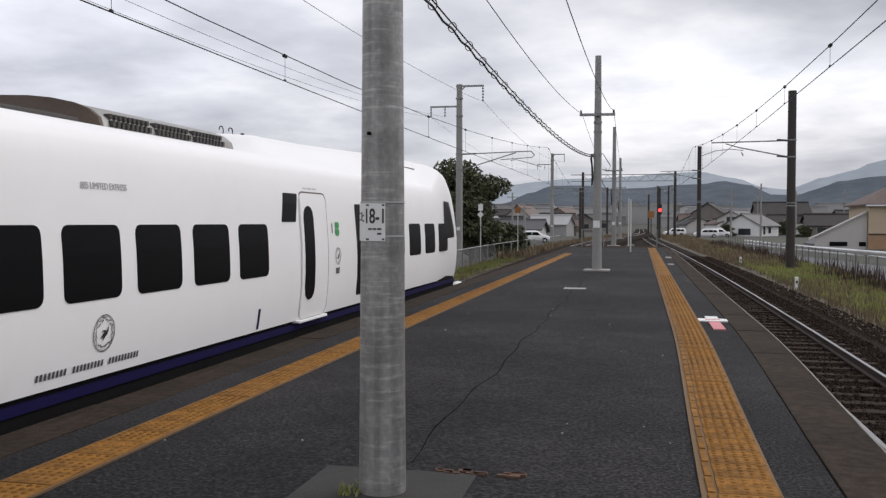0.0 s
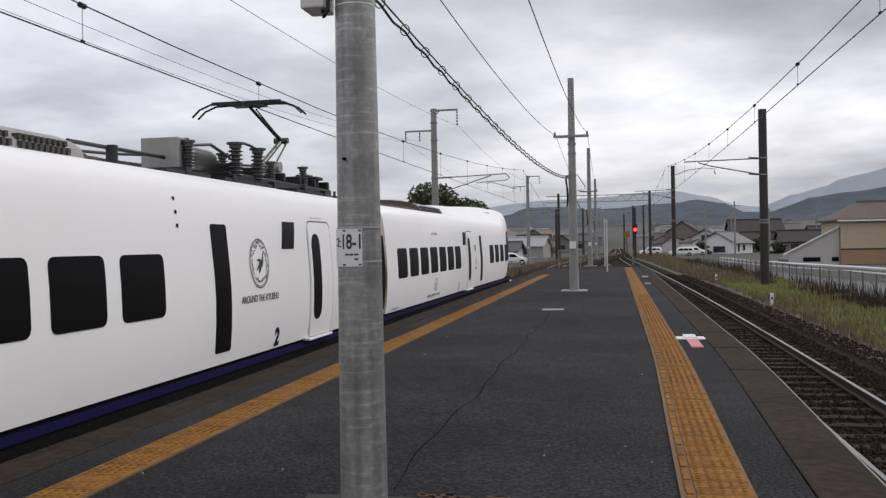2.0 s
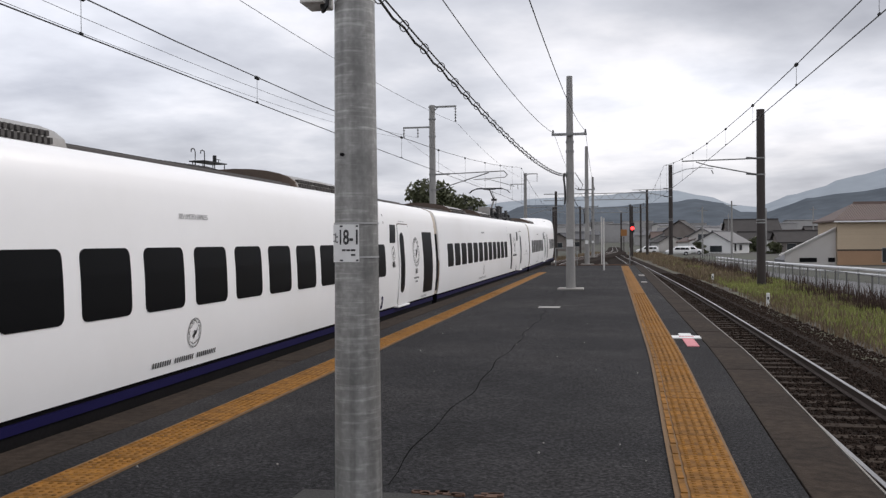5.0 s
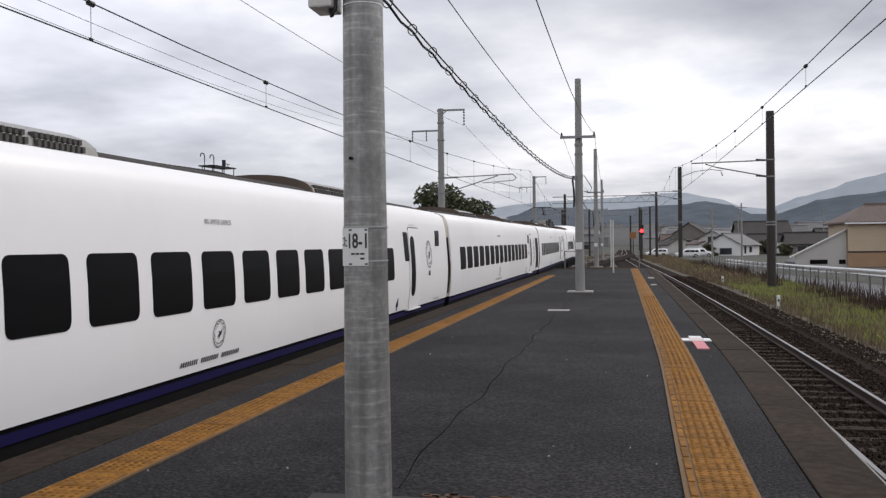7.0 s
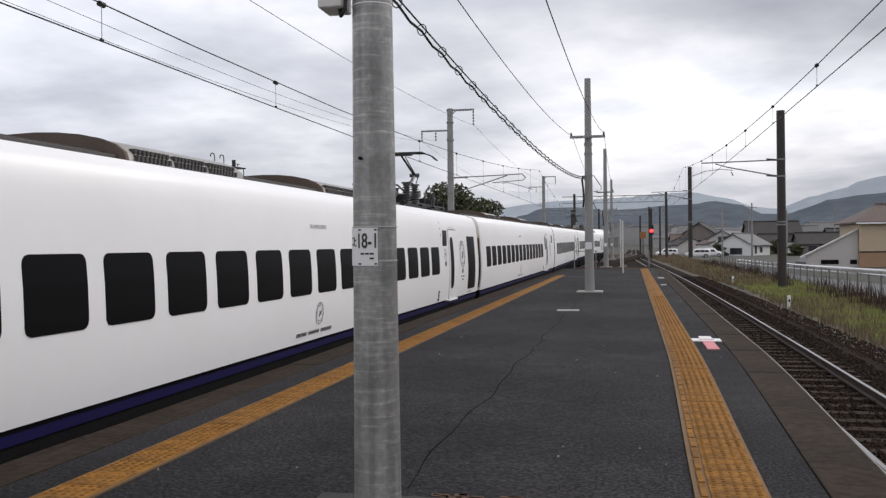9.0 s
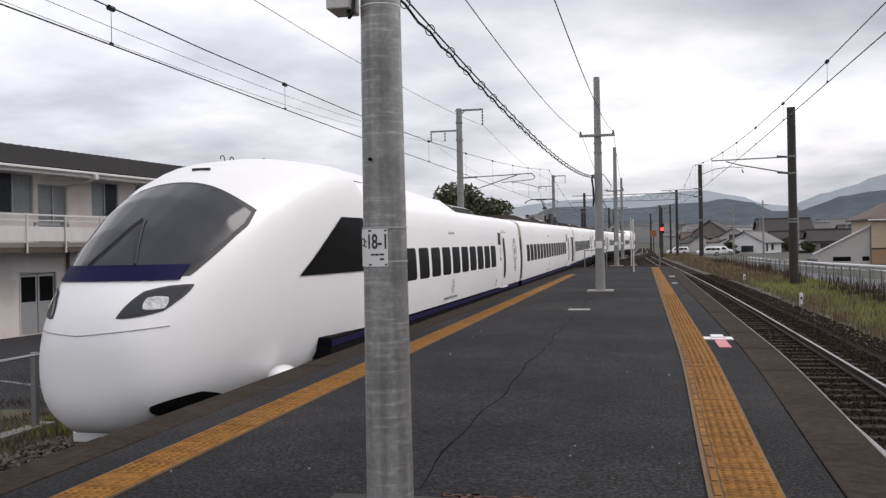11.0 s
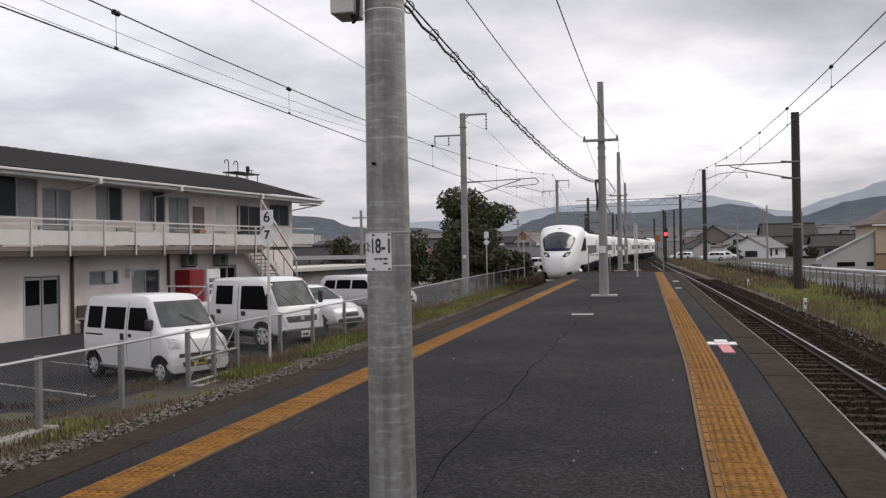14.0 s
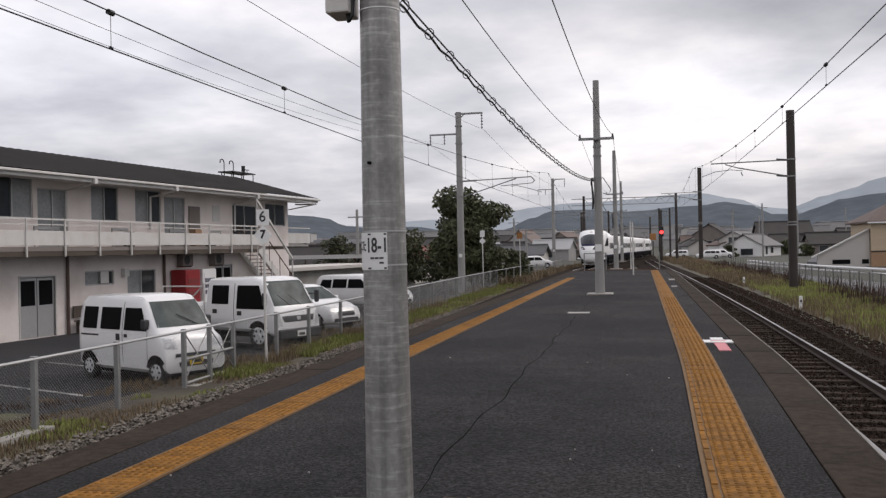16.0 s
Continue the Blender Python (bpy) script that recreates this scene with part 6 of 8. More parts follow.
def sash(u0, u1, z0, z1, parent, glass, leaves=2, inset=0.07):
    """A framed sliding window or door in an opening."""
    fr = bmesh.new()
    v1, v0 = WALL - 0.03, WALL - 0.10
    w = 0.045
    uvz(fr, u0 + 0.002, u1 - 0.002, v0, v1, z0 + 0.002, z0 + w)
    uvz(fr, u0 + 0.002, u1 - 0.002, v0, v1, z1 - w, z1 - 0.002)
    for k in range(leaves + 1):
        u = u0 + (u1 - u0) * k / leaves
        a, b = max(u0 + 0.002, u - w / 2 - (0.0 if 0 < k < leaves else 0)), min(u1 - 0.002, u + w / 2)
        if k == 0:
            a, b = u0 + 0.002, u0 + w
        if k == leaves:
            a, b = u1 - w, u1 - 0.002
        uvz(fr, a, b, v0 + 0.004, v1 + 0.004, z0 + w, z1 - w)
    f = part("window_frame", fr, M["alu"], parent, "pale aluminium frame")
    for k in range(leaves):
        a, b = u0 + (u1 - u0) * k / leaves + 0.03, u0 + (u1 - u0) * (k + 1) / leaves - 0.03
        bm = bmesh.new()
        uvz(bm, a, b, WALL - 0.08, WALL - 0.07, z0 + 0.03, z1 - 0.03)
        part("pane", bm, M["pale_pane"] if (glass == "c" or (glass == "m" and k == 0) or (glass == "n" and k == 1)) else M["window"], f)


for o, gk in zip(UP, "mcmcncmmcww"):
    sash(*o, hall, gk)
for o, gk in zip(LOW[1:3] + LOW[4:6], "mmmm"):
    sash(*o, hall, gk)
for o in (LOW[0], LOW[3], LOW[6]):
    u0, u1, z0, z1 = o
    for k in range(2):
        a, b = u0 + (u1 - u0) * k / 2 + 0.02, u0 + (u1 - u0) * (k + 1) / 2 - 0.02
        bm = bmesh.new()
        uvz(bm, a, b, WALL - 0.09, WALL - 0.04, z0 + 0.01, z1 - 0.03, bevel=0.006)
        lf = part("door_leaf", bm, M["alu"], hall, "pale grey door leaf")
        bm = bmesh.new()
        uvz(bm, a + 0.07, b - 0.07, WALL - 0.045, WALL - 0.034, z0 + 1.05, z1 - 0.12)
        part("pane", bm, M["glass_dark"], lf, "dark glass")
    bm = bmesh.new()
    for a, b in ((u0 - 0.05, u0), (u1, u1 + 0.05)):
        uvz(bm, a, b, WALL - 0.1, WALL + 0.02, z0, z1 + 0.05)
    uvz(bm, u0, u1, WALL - 0.1, WALL + 0.02, z1, z1 + 0.05)
    part("door_frame", bm, M["white_metal"], hall)
# eaves shade imitated by dark strips above the upper windows
for u0, u1 in ((-13.2, -11.2), (-6.8, -4.8), (0.6, 4.5), (5.2, 7.0), (7.7, 11.3), (14.6, 19.75)):
    bm = bmesh.new()
    uvz(bm, u0, u1, WALL + 0.001, WALL + 0.012, 3.99, 4.16)
    part("lintel_panel", bm, M["plaster_dark"], hall)

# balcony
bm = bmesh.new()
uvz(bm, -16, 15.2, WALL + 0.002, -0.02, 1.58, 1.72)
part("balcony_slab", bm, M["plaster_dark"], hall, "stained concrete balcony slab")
bm = bmesh.new()
uvz(bm, -16, 15.0, -0.14, -0.03, 1.42, 1.575)
for k in range(20):
    u = -15.5 + 1.6 * k
    uvz(bm, u, u + 0.08, WALL + 0.01, -0.15, 1.46, 1.575)
part("balcony_beam", bm, M["bark"], hall, "rusty balcony beams")
k = 0
u = -15.6
while u < 14.6:
    bm = bmesh.new()
    uvz(bm, u + 0.03, u + 1.62, -0.012, 0.006, 1.76, 2.22, bevel=0.004)
    part("balcony_panel", bm, M["white_metal"], hall, "white stained balcony panel")
    bm = bmesh.new()
    uvz(bm, u - 0.025, u + 0.025, 0.008, 0.05, 1.40, 2.60)
    part("baluster", bm, M["white_metal"], hall)
    u += 1.66
bm = bmesh.new()
uvz(bm, -16, 14.9, -0.03, 0.03, 2.56, 2.61)
uvz(bm, -16, 14.9, -0.02, 0.02, 2.40, 2.43)
part("handrail", bm, M["white_metal"], hall, "white handrail with rust stains")
bm = bmesh.new()
rnd = random.Random(21)
for k in range(9):
    u = -14 + 3.2 * k + rnd.uniform(-0.4, 0.4)
    w = rnd.uniform(0.8, 1.6)
    uvz(bm, u, u + w, -0.26, -0.22, 2.27, 2.37)
    uvz(bm, u, u + 0.03, -0.26, -0.22, 1.73, 2.35)
    uvz(bm, u + w - 0.03, u + w, -0.26, -0.22, 1.73, 2.35)
part("drying_rack", bm, M["alu"], hall)
# end balcony
bm = bmesh.new()
uvz(bm, 20.0, 22.3, -2.6, -1.25, 1.70, 1.82)
part("end_balcony_slab", bm, M["concrete_light"], hall)
bm = bmesh.new()
uvz(bm, 20.0, 22.4, -1.24, -1.20, 1.86, 2.38)
uvz(bm, 22.36, 22.4, -2.6, -1.25, 1.86, 2.38)
uvz(bm, 20.0, 22.4, -1.24, -1.20, 2.62, 2.67)
part("end_balcony_panel", bm, M["white_metal"], hall)
# roof: corrugated slate with gutter and fascia
bm = bmesh.new()
n = 180
for side in (1, -1):
    lo_v, hi_v = (0.05, -4.7) if side > 0 else (-9.4, -4.7)
    lo = [bm.verts.new((-16.6 + 37.7 * k / n, -lo_v, 4.10 + 0.025 * (k % 2))) for k in range(n + 1)]
    hi = [bm.verts.new((-16.6 + 37.7 * k / n, -hi_v, 5.42 + 0.025 * (k % 2))) for k in range(n + 1)]
    for k in range(n):
        bm.faces.new((lo[k], lo[k + 1], hi[k + 1], hi[k]))
bmesh.ops.solidify(bm, geom=bm.faces[:], thickness=0.05)
part("roof", bm, M["slate"], hall, "dark corrugated slate roof")
bm = bmesh.new()
uvz(bm, -16.5, 21.0, -0.04, 0.0, 3.88, 4.06)
uvz(bm, -16.5, 21.0, -1.2, -0.045, 3.93, 3.99)
part("fascia", bm, M["white_metal"], hall, "white eaves board")
bm = bmesh.new()
uvz(bm, -16.6, 21.1, 0.01, 0.12, 3.99, 4.075, bevel=0.02)
part("gutter", bm, M["white_metal"], hall, "white gutter")
for u in (4.0, 8.6, 14.75, -3.0):
    bm = bmesh.new()
    uvz(bm, u, u + 0.16, -0.02, 0.14, 3.82, 4.0, bevel=0.02)
    tube(bm, [(u + 0.08, -0.0, 3.85), (u + 0.08, 0.5, 3.72), (u + 0.08, 1.12, 3.66), (u + 0.08, 1.14, 2.4)], 0.045, seg=8)
    part("rainwater_head", bm, M["white_metal"], hall)
for u, z1 in ((4.08, 1.5), (9.5, 1.5), (-4.6, 1.5)):
    bm = bmesh.new()
    rod(bm, (u, -(WALL + 0.07), GROUND), (u, -(WALL + 0.07), z1), 0.055, seg=10)
    part("downpipe", bm, M["pipe_brown"], hall, "brown downpipe")
bm = bmesh.new()
prism(bm, [(WALL * -1 + 0.17, 4.0), (9.0, 4.0), (4.7, 5.36)], "x", 19.9, 20.0)
part("gable", bm, M["plaster"], hall)
bm = bmesh.new()
uvz(bm, 20.4, 20.9, -1.0, -0.02, 3.8, 3.86)
rod(bm, (20.85, 0.02, 3.83), (20.05, 1.2, 3.55), 0.03)
part("eaves_bracket", bm, M["white_metal"], hall)
# ladder and aerial on the roof ridge
bm = bmesh.new()
for u in (20.4, 21.3):
    u0 = u - 0.3
    tube(bm, [(u0, 4.9, 5.4), (u0, 4.9, 6.15), (u0 - 0.06, 4.9, 6.27), (u0 - 0.22, 4.9, 6.3), (u0 - 0.36, 4.9, 6.24), (u0 - 0.38, 4.9, 6.1)], 0.03)
uvz(bm, 20.3, 22.6, -5.4, -4.5, 5.66, 5.72)
for u in (20.5, 21.5, 22.5):
    rod(bm, (u, 4.6, 5.3), (u, 4.6, 5.7), 0.025)
    rod(bm, (u, 5.3, 5.2), (u, 5.3, 5.7), 0.025)
rod(bm, (22.0, 4.9, 5.7), (22.0, 4.9, 6.12), 0.10, seg=12)
rod(bm, (22.4, 4.9, 5.7), (22.4, 4.9, 5.95), 0.02)
rod(bm, (22.2, 4.9, 5.93), (22.6, 4.9, 5.93), 0.02)
part("roof_ladder", bm, M["black"], hall, "dark roof platform with hooped ladder")
# stair
st = part("stair", bmesh.new(), M["white_metal"], hall, "outside stair with white stringers")
for v in (-1.05, -0.05):
    bm = bmesh.new()
    loft(bm, [[(u, -v, z - 0.22), (u, -v + 0.05, z - 0.22), (u, -v + 0.05, z + 0.16), (u, -v, z + 0.16)] for u, z in ((14.9, 1.75), (18.9, -1.15))])
    part("stringer", bm, M["white_metal"], st)
    bm = bmesh.new()
    rod(bm, (15.0, -v, 2.65), (18.9, -v, -0.25), 0.025)
    for k in range(5):
        u = 15.0 + 0.975 * k
        rod(bm, (u, -v, 1.75 - 0.725 * k), (u, -v, 2.65 - 0.725 * k), 0.018)
    part("stair_rail", bm, M["rust"], st, "rusty stair rail")
for k in range(16):
    u, z = 15.1 + 0.235 * k, 1.65 - 0.172 * k
    bm = bmesh.new()
    uvz(bm, u, u + 0.26, -1.0, -0.06, z - 0.035, z)
    part("tread", bm, M["galv"], st)
bm = bmesh.new()
for u in (14.9, 16.2, 18.2):
    rod(bm, (u, 0.05, GROUND), (u, 0.05, 3.9 if u < 16 else 1.0), 0.035)
loft(bm, [[(u, 0.02, z), (u, 0.10, z), (u, 0.10, z + 0.12), (u, 0.02, z + 0.12)] for u, z in ((14.9, 3.75), (18.2, 1.05))])
part("stair_post", bm, M["white_metal"], st)
# clutter along the balcony
for u, w, h, mat in ((0.2, 0.5, 0.42, "plastic"), (6.95, 0.30, 0.55, "bark"), (11.2, 0.45, 0.7, "tan"), (12.35, 0.35, 0.5, "plastic"), (9.45, 0.25, 0.5, "galv")):
    bm = bmesh.new()
    uvz(bm, u, u + w, WALL + 0.12, WALL + 0.42, 1.725, 1.725 + h, bevel=0.02)
    solid("storage_box", bm, M[mat], "weathered storage box standing on the balcony", "box", group="boxes on the balcony", at=pose(-18.4, 23.25, 0, 0, 0, 84))
# air-conditioning units under the balcony
for u in (10.35, 12.7):
    ac = thing("air_conditioner", "grey air-conditioning unit hung under the balcony", "air conditioner", at=(-18.4, 23.25, 0), turn=84, group="air-conditioning units")
    bm = bmesh.new()
    uvz(bm, u, u + 0.72, WALL + 0.06, WALL + 0.36, 0.92, 1.42, bevel=0.02)
    part("casing", bm, M["plaster_dark"], ac)
    bm = bmesh.new()
    rod(bm, (u + 0.28, -(WALL + 0.362), 1.17), (u + 0.28, -(WALL + 0.375), 1.17), 0.19, seg=20)
    part("fan_grille", bm, M["plastic"], ac, "round dark fan grille")
    bm = bmesh.new()
    for q in (u + 0.08, u + 0.60):
        uvz(bm, q, q + 0.04, WALL + 0.002, WALL + 0.34, 0.88, 0.918)
    part("bracket", bm, M["rust"], ac, "rusty wall brackets")
# things on the walls
bm = bmesh.new()
uvz(bm, 5.78, 6.2, WALL + 0.002, WALL + 0.05, 0.42, 0.84)
uvz(bm, 6.95, 7.2, WALL, WALL + 0.18, 0.62, 0.92)
uvz(bm, 13.1, 13.7, WALL, WALL + 0.02, 2.80, 3.5)
part("wall_fitting", bm, M["white_metal"], hall)
bm = bmesh.new()
uvz(bm, 11.3, 12.1, WALL + 0.02, WALL + 0.05, 2.4, 3.4)
part("board", bm, M["plaster_dark"], hall, "brown wooden board")

def vending_machine(u, mat, label):
    v = thing("vending_machine", label, "vending machine", at=(-18.4, 23.25, 0), turn=84, group="vending machines")
    bm = bmesh.new()
    uvz(bm, u, u + 1.0, WALL + 0.05, WALL + 0.75, GROUND + 0.02, 0.78, bevel=0.03)
    part("cabinet", bm, mat, v)
    bm = bmesh.new()
    uvz(bm, u + 0.10, u + 0.90, WALL + 0.752, WALL + 0.765, -0.3, 0.62)
    part("display_window", bm, M["sign_white"] if mat != M["red"] else M["red"], v, "display front")
    bm = bmesh.new()
    rnd = random.Random(int(u * 10))
    for r in range(3):
        for c in range(5):
            bm = bmesh.new()
            uvz(bm, u + 0.14 + 0.15 * c, u + 0.23 + 0.15 * c, WALL + 0.766, WALL + 0.775, -0.25 + 0.24 * r, -0.08 + 0.24 * r)
            part("drink_sample", bm, M["blue"] if mat != M["red"] else M["red_dull"], v)
    bm = bmesh.new()
    uvz(bm, u + 0.15, u + 0.65, WALL + 0.752, WALL + 0.765, -1.0, -0.8)
    part("outlet_flap", bm, M["black"], v)


vending_machine(9.95, M["red"], "red drinks machine against the wall")
vending_machine(11.15, M["sign_white"], "white and red drinks machine against the wall")
bn = thing("bench", "weathered wooden bench against the wall", "bench", at=(-18.4, 23.25, 0), turn=84)
bm = bmesh.new()
uvz(bm, 4.3, 5.6, WALL + 0.1, WALL + 0.5, -0.84, -0.78)
part("seat", bm, M["bark"], bn)
bm = bmesh.new()
uvz(bm, 4.3, 5.6, WALL + 0.05, WALL + 0.09, -0.7, -0.3)
part("backrest", bm, M["bark"], bn)
for u in (4.4, 5.5):
    bm = bmesh.new()
    uvz(bm, u, u + 0.06, WALL + 0.1, WALL + 0.5, GROUND, -0.84)
    part("leg", bm, M["bark"], bn)


# --- vehicles: forward is +y, the origin lies on the ground below the middle ---
def wheel(veh, x, y, r, w, parent=None):
    bm = bmesh.new()
    s = 1 if x > 0 else -1
    rod(bm, (x - s * w, y, r), (x, y, r), r, seg=28)
    bmesh.ops.bevel(bm, geom=[e for e in bm.edges if len(e.link_faces) == 2 and abs(e.verts[0].co.x - e.verts[1].co.x) < 1e-4], offset=0.025, segments=2, affect="EDGES")
    wh = part("wheel", bm, M["tyre"], veh, "black tyre", smooth=40)
    bm = bmesh.new()
    rod(bm, (x - s * 0.01, y, r), (x + s * 0.012, y, r), r * 0.62, r * 0.56, seg=24)
    rod(bm, (x + s * 0.012, y, r), (x + s * 0.03, y, r), r * 0.22, r * 0.18, seg=14)
    part("rim", bm, M["lamp_glass"], wh, "silver wheel", smooth=40)
    bm = bmesh.new()
    for k in range(6):
        a = k * math.pi / 3
        rod(bm, (x + s * 0.010, y + r * 0.42 * math.cos(a), r + r * 0.42 * math.sin(a)), (x + s * 0.0155, y + r * 0.42 * math.cos(a), r + r * 0.42 * math.sin(a)), r * 0.10, seg=10)
    part("rim_hole", bm, M["under"], wh)


def shell(stations, half_low, half_belt, half_top, z_belt):
    """A car body lofted along y: each station gives y, floor height, roof height and a width factor."""
    bm = bmesh.new()
    rings = []
    for y, z0, z1, f in stations:
        zb = min(z_belt, z0 + (z1 - z0) * 0.72)
        hl, hb = half_low * f, half_belt * f
        ht = (half_top if z1 > z_belt + 0.2 else half_belt * 0.93) * f
        half = [(hl * 0.9, z0), (hl, z0 + 0.07), (hb, (z0 + zb) / 2), (hb, zb), (hb + (ht - hb) * 0.55, zb + (z1 - zb) * 0.55), (ht, z1 - 0.10 * min(1, (z1 - zb) / 0.3)), (ht * 0.90, z1 - 0.025), (ht * 0.55, z1), (0, z1 + 0.008)]
        rings.append([(x, y, z) for x, z in half] + [(-x, y, z) for x, z in half[-2::-1]])
    loft(bm, rings)
    return bm


def quad_patch(veh, name, pts, mat, tree, way, label="", n=8, lift=0.008, parent=None):
    """A pane laid on the body: pts are four corners, cast along way."""
    bm = bmesh.new()
    a, b, c, d = [Vector(p) for p in pts]
    way = Vector(way)
    grid = {}
    for i in range(n + 1):
        for j in range(n + 1):
            u, v = i / n, j / n
            p = (a * (1 - u) + b * u) * (1 - v) + (d * (1 - u) + c * u) * v
            hit, nrm, _, _ = tree.ray_cast(p - way * 3, way)
            if hit is not None:
                if nrm.dot(way) > 0:
                    nrm = -nrm
                grid[i, j] = bm.verts.new(hit + nrm * lift)
    for i in range(n):
        for j in range(n):
            q = [grid.get(k) for k in ((i, j), (i + 1, j), (i + 1, j + 1), (i, j + 1))]
            if all(q):
                bm.faces.new(q)
    return part(name, bm, mat, parent or veh, label, smooth=60)


def body_tree(ob):
    return mathutils.bvhtree.BVHTree.FromPolygons([v.co[:] for v in ob.data.vertices], [tuple(p.vertices) for p in ob.data.polygons])


def side_rect(veh, tree, name, y0, y1, z0, z1, mat, label="", top=None, lift=0.008):
    """A pane on both sides; top gives other y limits for its upper edge."""
    t0, t1 = top or (y0, y1)
    for s in (1, -1):
        quad_patch(veh, name, [(0, y0, z0), (0, y1, z0), (0, t1, z1), (0, t0, z1)], mat, tree, (-s, 0, 0), label, lift=lift)


def round_arch(veh, tree, y, z, r):
    """A dark round wheel opening laid on both body sides."""
    for s in (1, -1):
        bm = bmesh.new()
        rings = []
        for q in (0.25, 0.6, 1.0):
            row_ = []
            for k in range(13):
                a = math.pi * (k / 12 * 1.24 - 0.12)
                hit, nrm, _, _ = tree.ray_cast(Vector((s * 3, y + r * q * math.cos(a), max(0.26, z + r * q * math.sin(a)))), Vector((-s, 0, 0)))
                row_.append(None if hit is None else bm.verts.new(hit + Vector((s * 0.006, 0, 0))))
            rings.append(row_)
        for a, b in zip(rings, rings[1:]):
            for k in range(12):
                q = (a[k], a[k + 1], b[k + 1], b[k])
                if all(q):
                    bm.faces.new(q)
        part("wheel_arch", bm, M["under"], veh, "dark round wheel arch", smooth=60)


def plate(veh, y, z, mat, s=1):
    p = part("plate", new_box(-0.165, 0.165, y, y + 0.015, z - 0.082, z + 0.082), mat, veh, "registration plate with plain bars")
    part("plate_bar", new_box(-0.11, 0.11, y + 0.0155, y + 0.018, z - 0.05, z + 0.02), M["ink"], p)


def kei_van(at, turn):
    v = thing("van", "small white box van parked nose to the fence", "van", at=at, turn=turn)
    st = [(-1.68, 0.30, 1.52, 0.95), (-1.64, 0.26, 1.70, 0.98), (-1.5, 0.24, 1.77, 1), (-0.4, 0.24, 1.80, 1), (0.45, 0.24, 1.80, 1), (0.60, 0.24, 1.77, 1), (0.74, 0.24, 1.68, 1), (1.18, 0.24, 1.14, 1), (1.26, 0.24, 1.06, 1), (1.40, 0.24, 0.98, 0.99), (1.47, 0.25, 0.84, 0.98), (1.51, 0.25, 0.62, 0.97), (1.52, 0.27, 0.44, 0.95)]
    body = part("body", shell(st, 0.72, 0.74, 0.64, 1.08), M["white_paint"], v, smooth=38)
    tr = body_tree(body)
    side_rect(v, tr, "side_window", -1.46, -0.92, 1.08, 1.54, M["glass_dark"], "dark rear side window")
    side_rect(v, tr, "side_window", -0.78, -0.04, 1.08, 1.54, M["glass_dark"], "dark sliding door window")
    side_rect(v, tr, "side_window", 0.10, 0.90, 1.08, 1.54, M["glass_dark"], "front door window", top=(0.10, 0.66))
    quad_patch(v, "windscreen", [(-0.64, 0, 1.15), (0.64, 0, 1.15), (0.56, 0, 1.66), (-0.56, 0, 1.66)], M["screen"], tr, (0, -1, 0), "sloping windscreen", n=14)
    for s in (-1, 1):
        quad_patch(v, "headlight", [(s * 0.42, 0, 0.72), (s * 0.70, 0, 0.74), (s * 0.70, 0, 0.95), (s * 0.46, 0, 0.92)], M["lamp_glass"], tr, (0, -1, 0), "clear headlamp")
        bm = bmesh.new()
        box(bm, s * 0.76 - 0.07, s * 0.76 + 0.07, 0.82, 0.95, 1.12, 1.32, bevel=0.03)
        part("mirror", bm, M["plastic"], v)
    quad_patch(v, "grille", [(-0.5, 0, 0.56), (0.5, 0, 0.56), (0.48, 0, 0.63), (-0.48, 0, 0.63)], M["plastic"], tr, (0, -1, 0), "dark grille slot")
    quad_patch(v, "lower_grille", [(-0.4, 0, 0.36), (0.4, 0, 0.36), (0.42, 0, 0.46), (-0.42, 0, 0.46)], M["plastic"], tr, (0, -1, 0))
    side_rect(v, tr, "door_seam", 0.03, 0.045, 0.40, 1.66, M["plastic"], lift=0.004)
    side_rect(v, tr, "door_seam", 0.91, 0.925, 0.40, 1.06, M["plastic"], lift=0.004)
    side_rect(v, tr, "door_rail", -1.55, -0.85, 0.93, 0.965, M["plastic"], "dark door rail")
    side_rect(v, tr, "door_handle", -0.20, -0.06, 0.86, 1.0, M["plastic"], "dark handle")
    side_rect(v, tr, "door_handle", 0.10, 0.22, 0.93, 1.0, M["plastic"], "dark handle")
    round_arch(v, tr, 1.20, 0.275, 0.345)
    round_arch(v, tr, -1.25, 0.275, 0.335)
    bm = bmesh.new()
    rod(bm, (-0.3, 1.19, 1.17), (0.12, 1.02, 1.40), 0.01, seg=5)
    part("wiper", bm, M["black"], v)
    plate(v, 1.515, 0.47, M["yellow_plate"])
    for x in (0.73, -0.73):
        wheel(v, x, 1.20, 0.275, 0.16)
        wheel(v, x, -1.25, 0.275, 0.16)
    part("underside", new_box(-0.62, 0.62, -1.5, 1.5, 0.17, 0.30), M["under"], v)
    return v


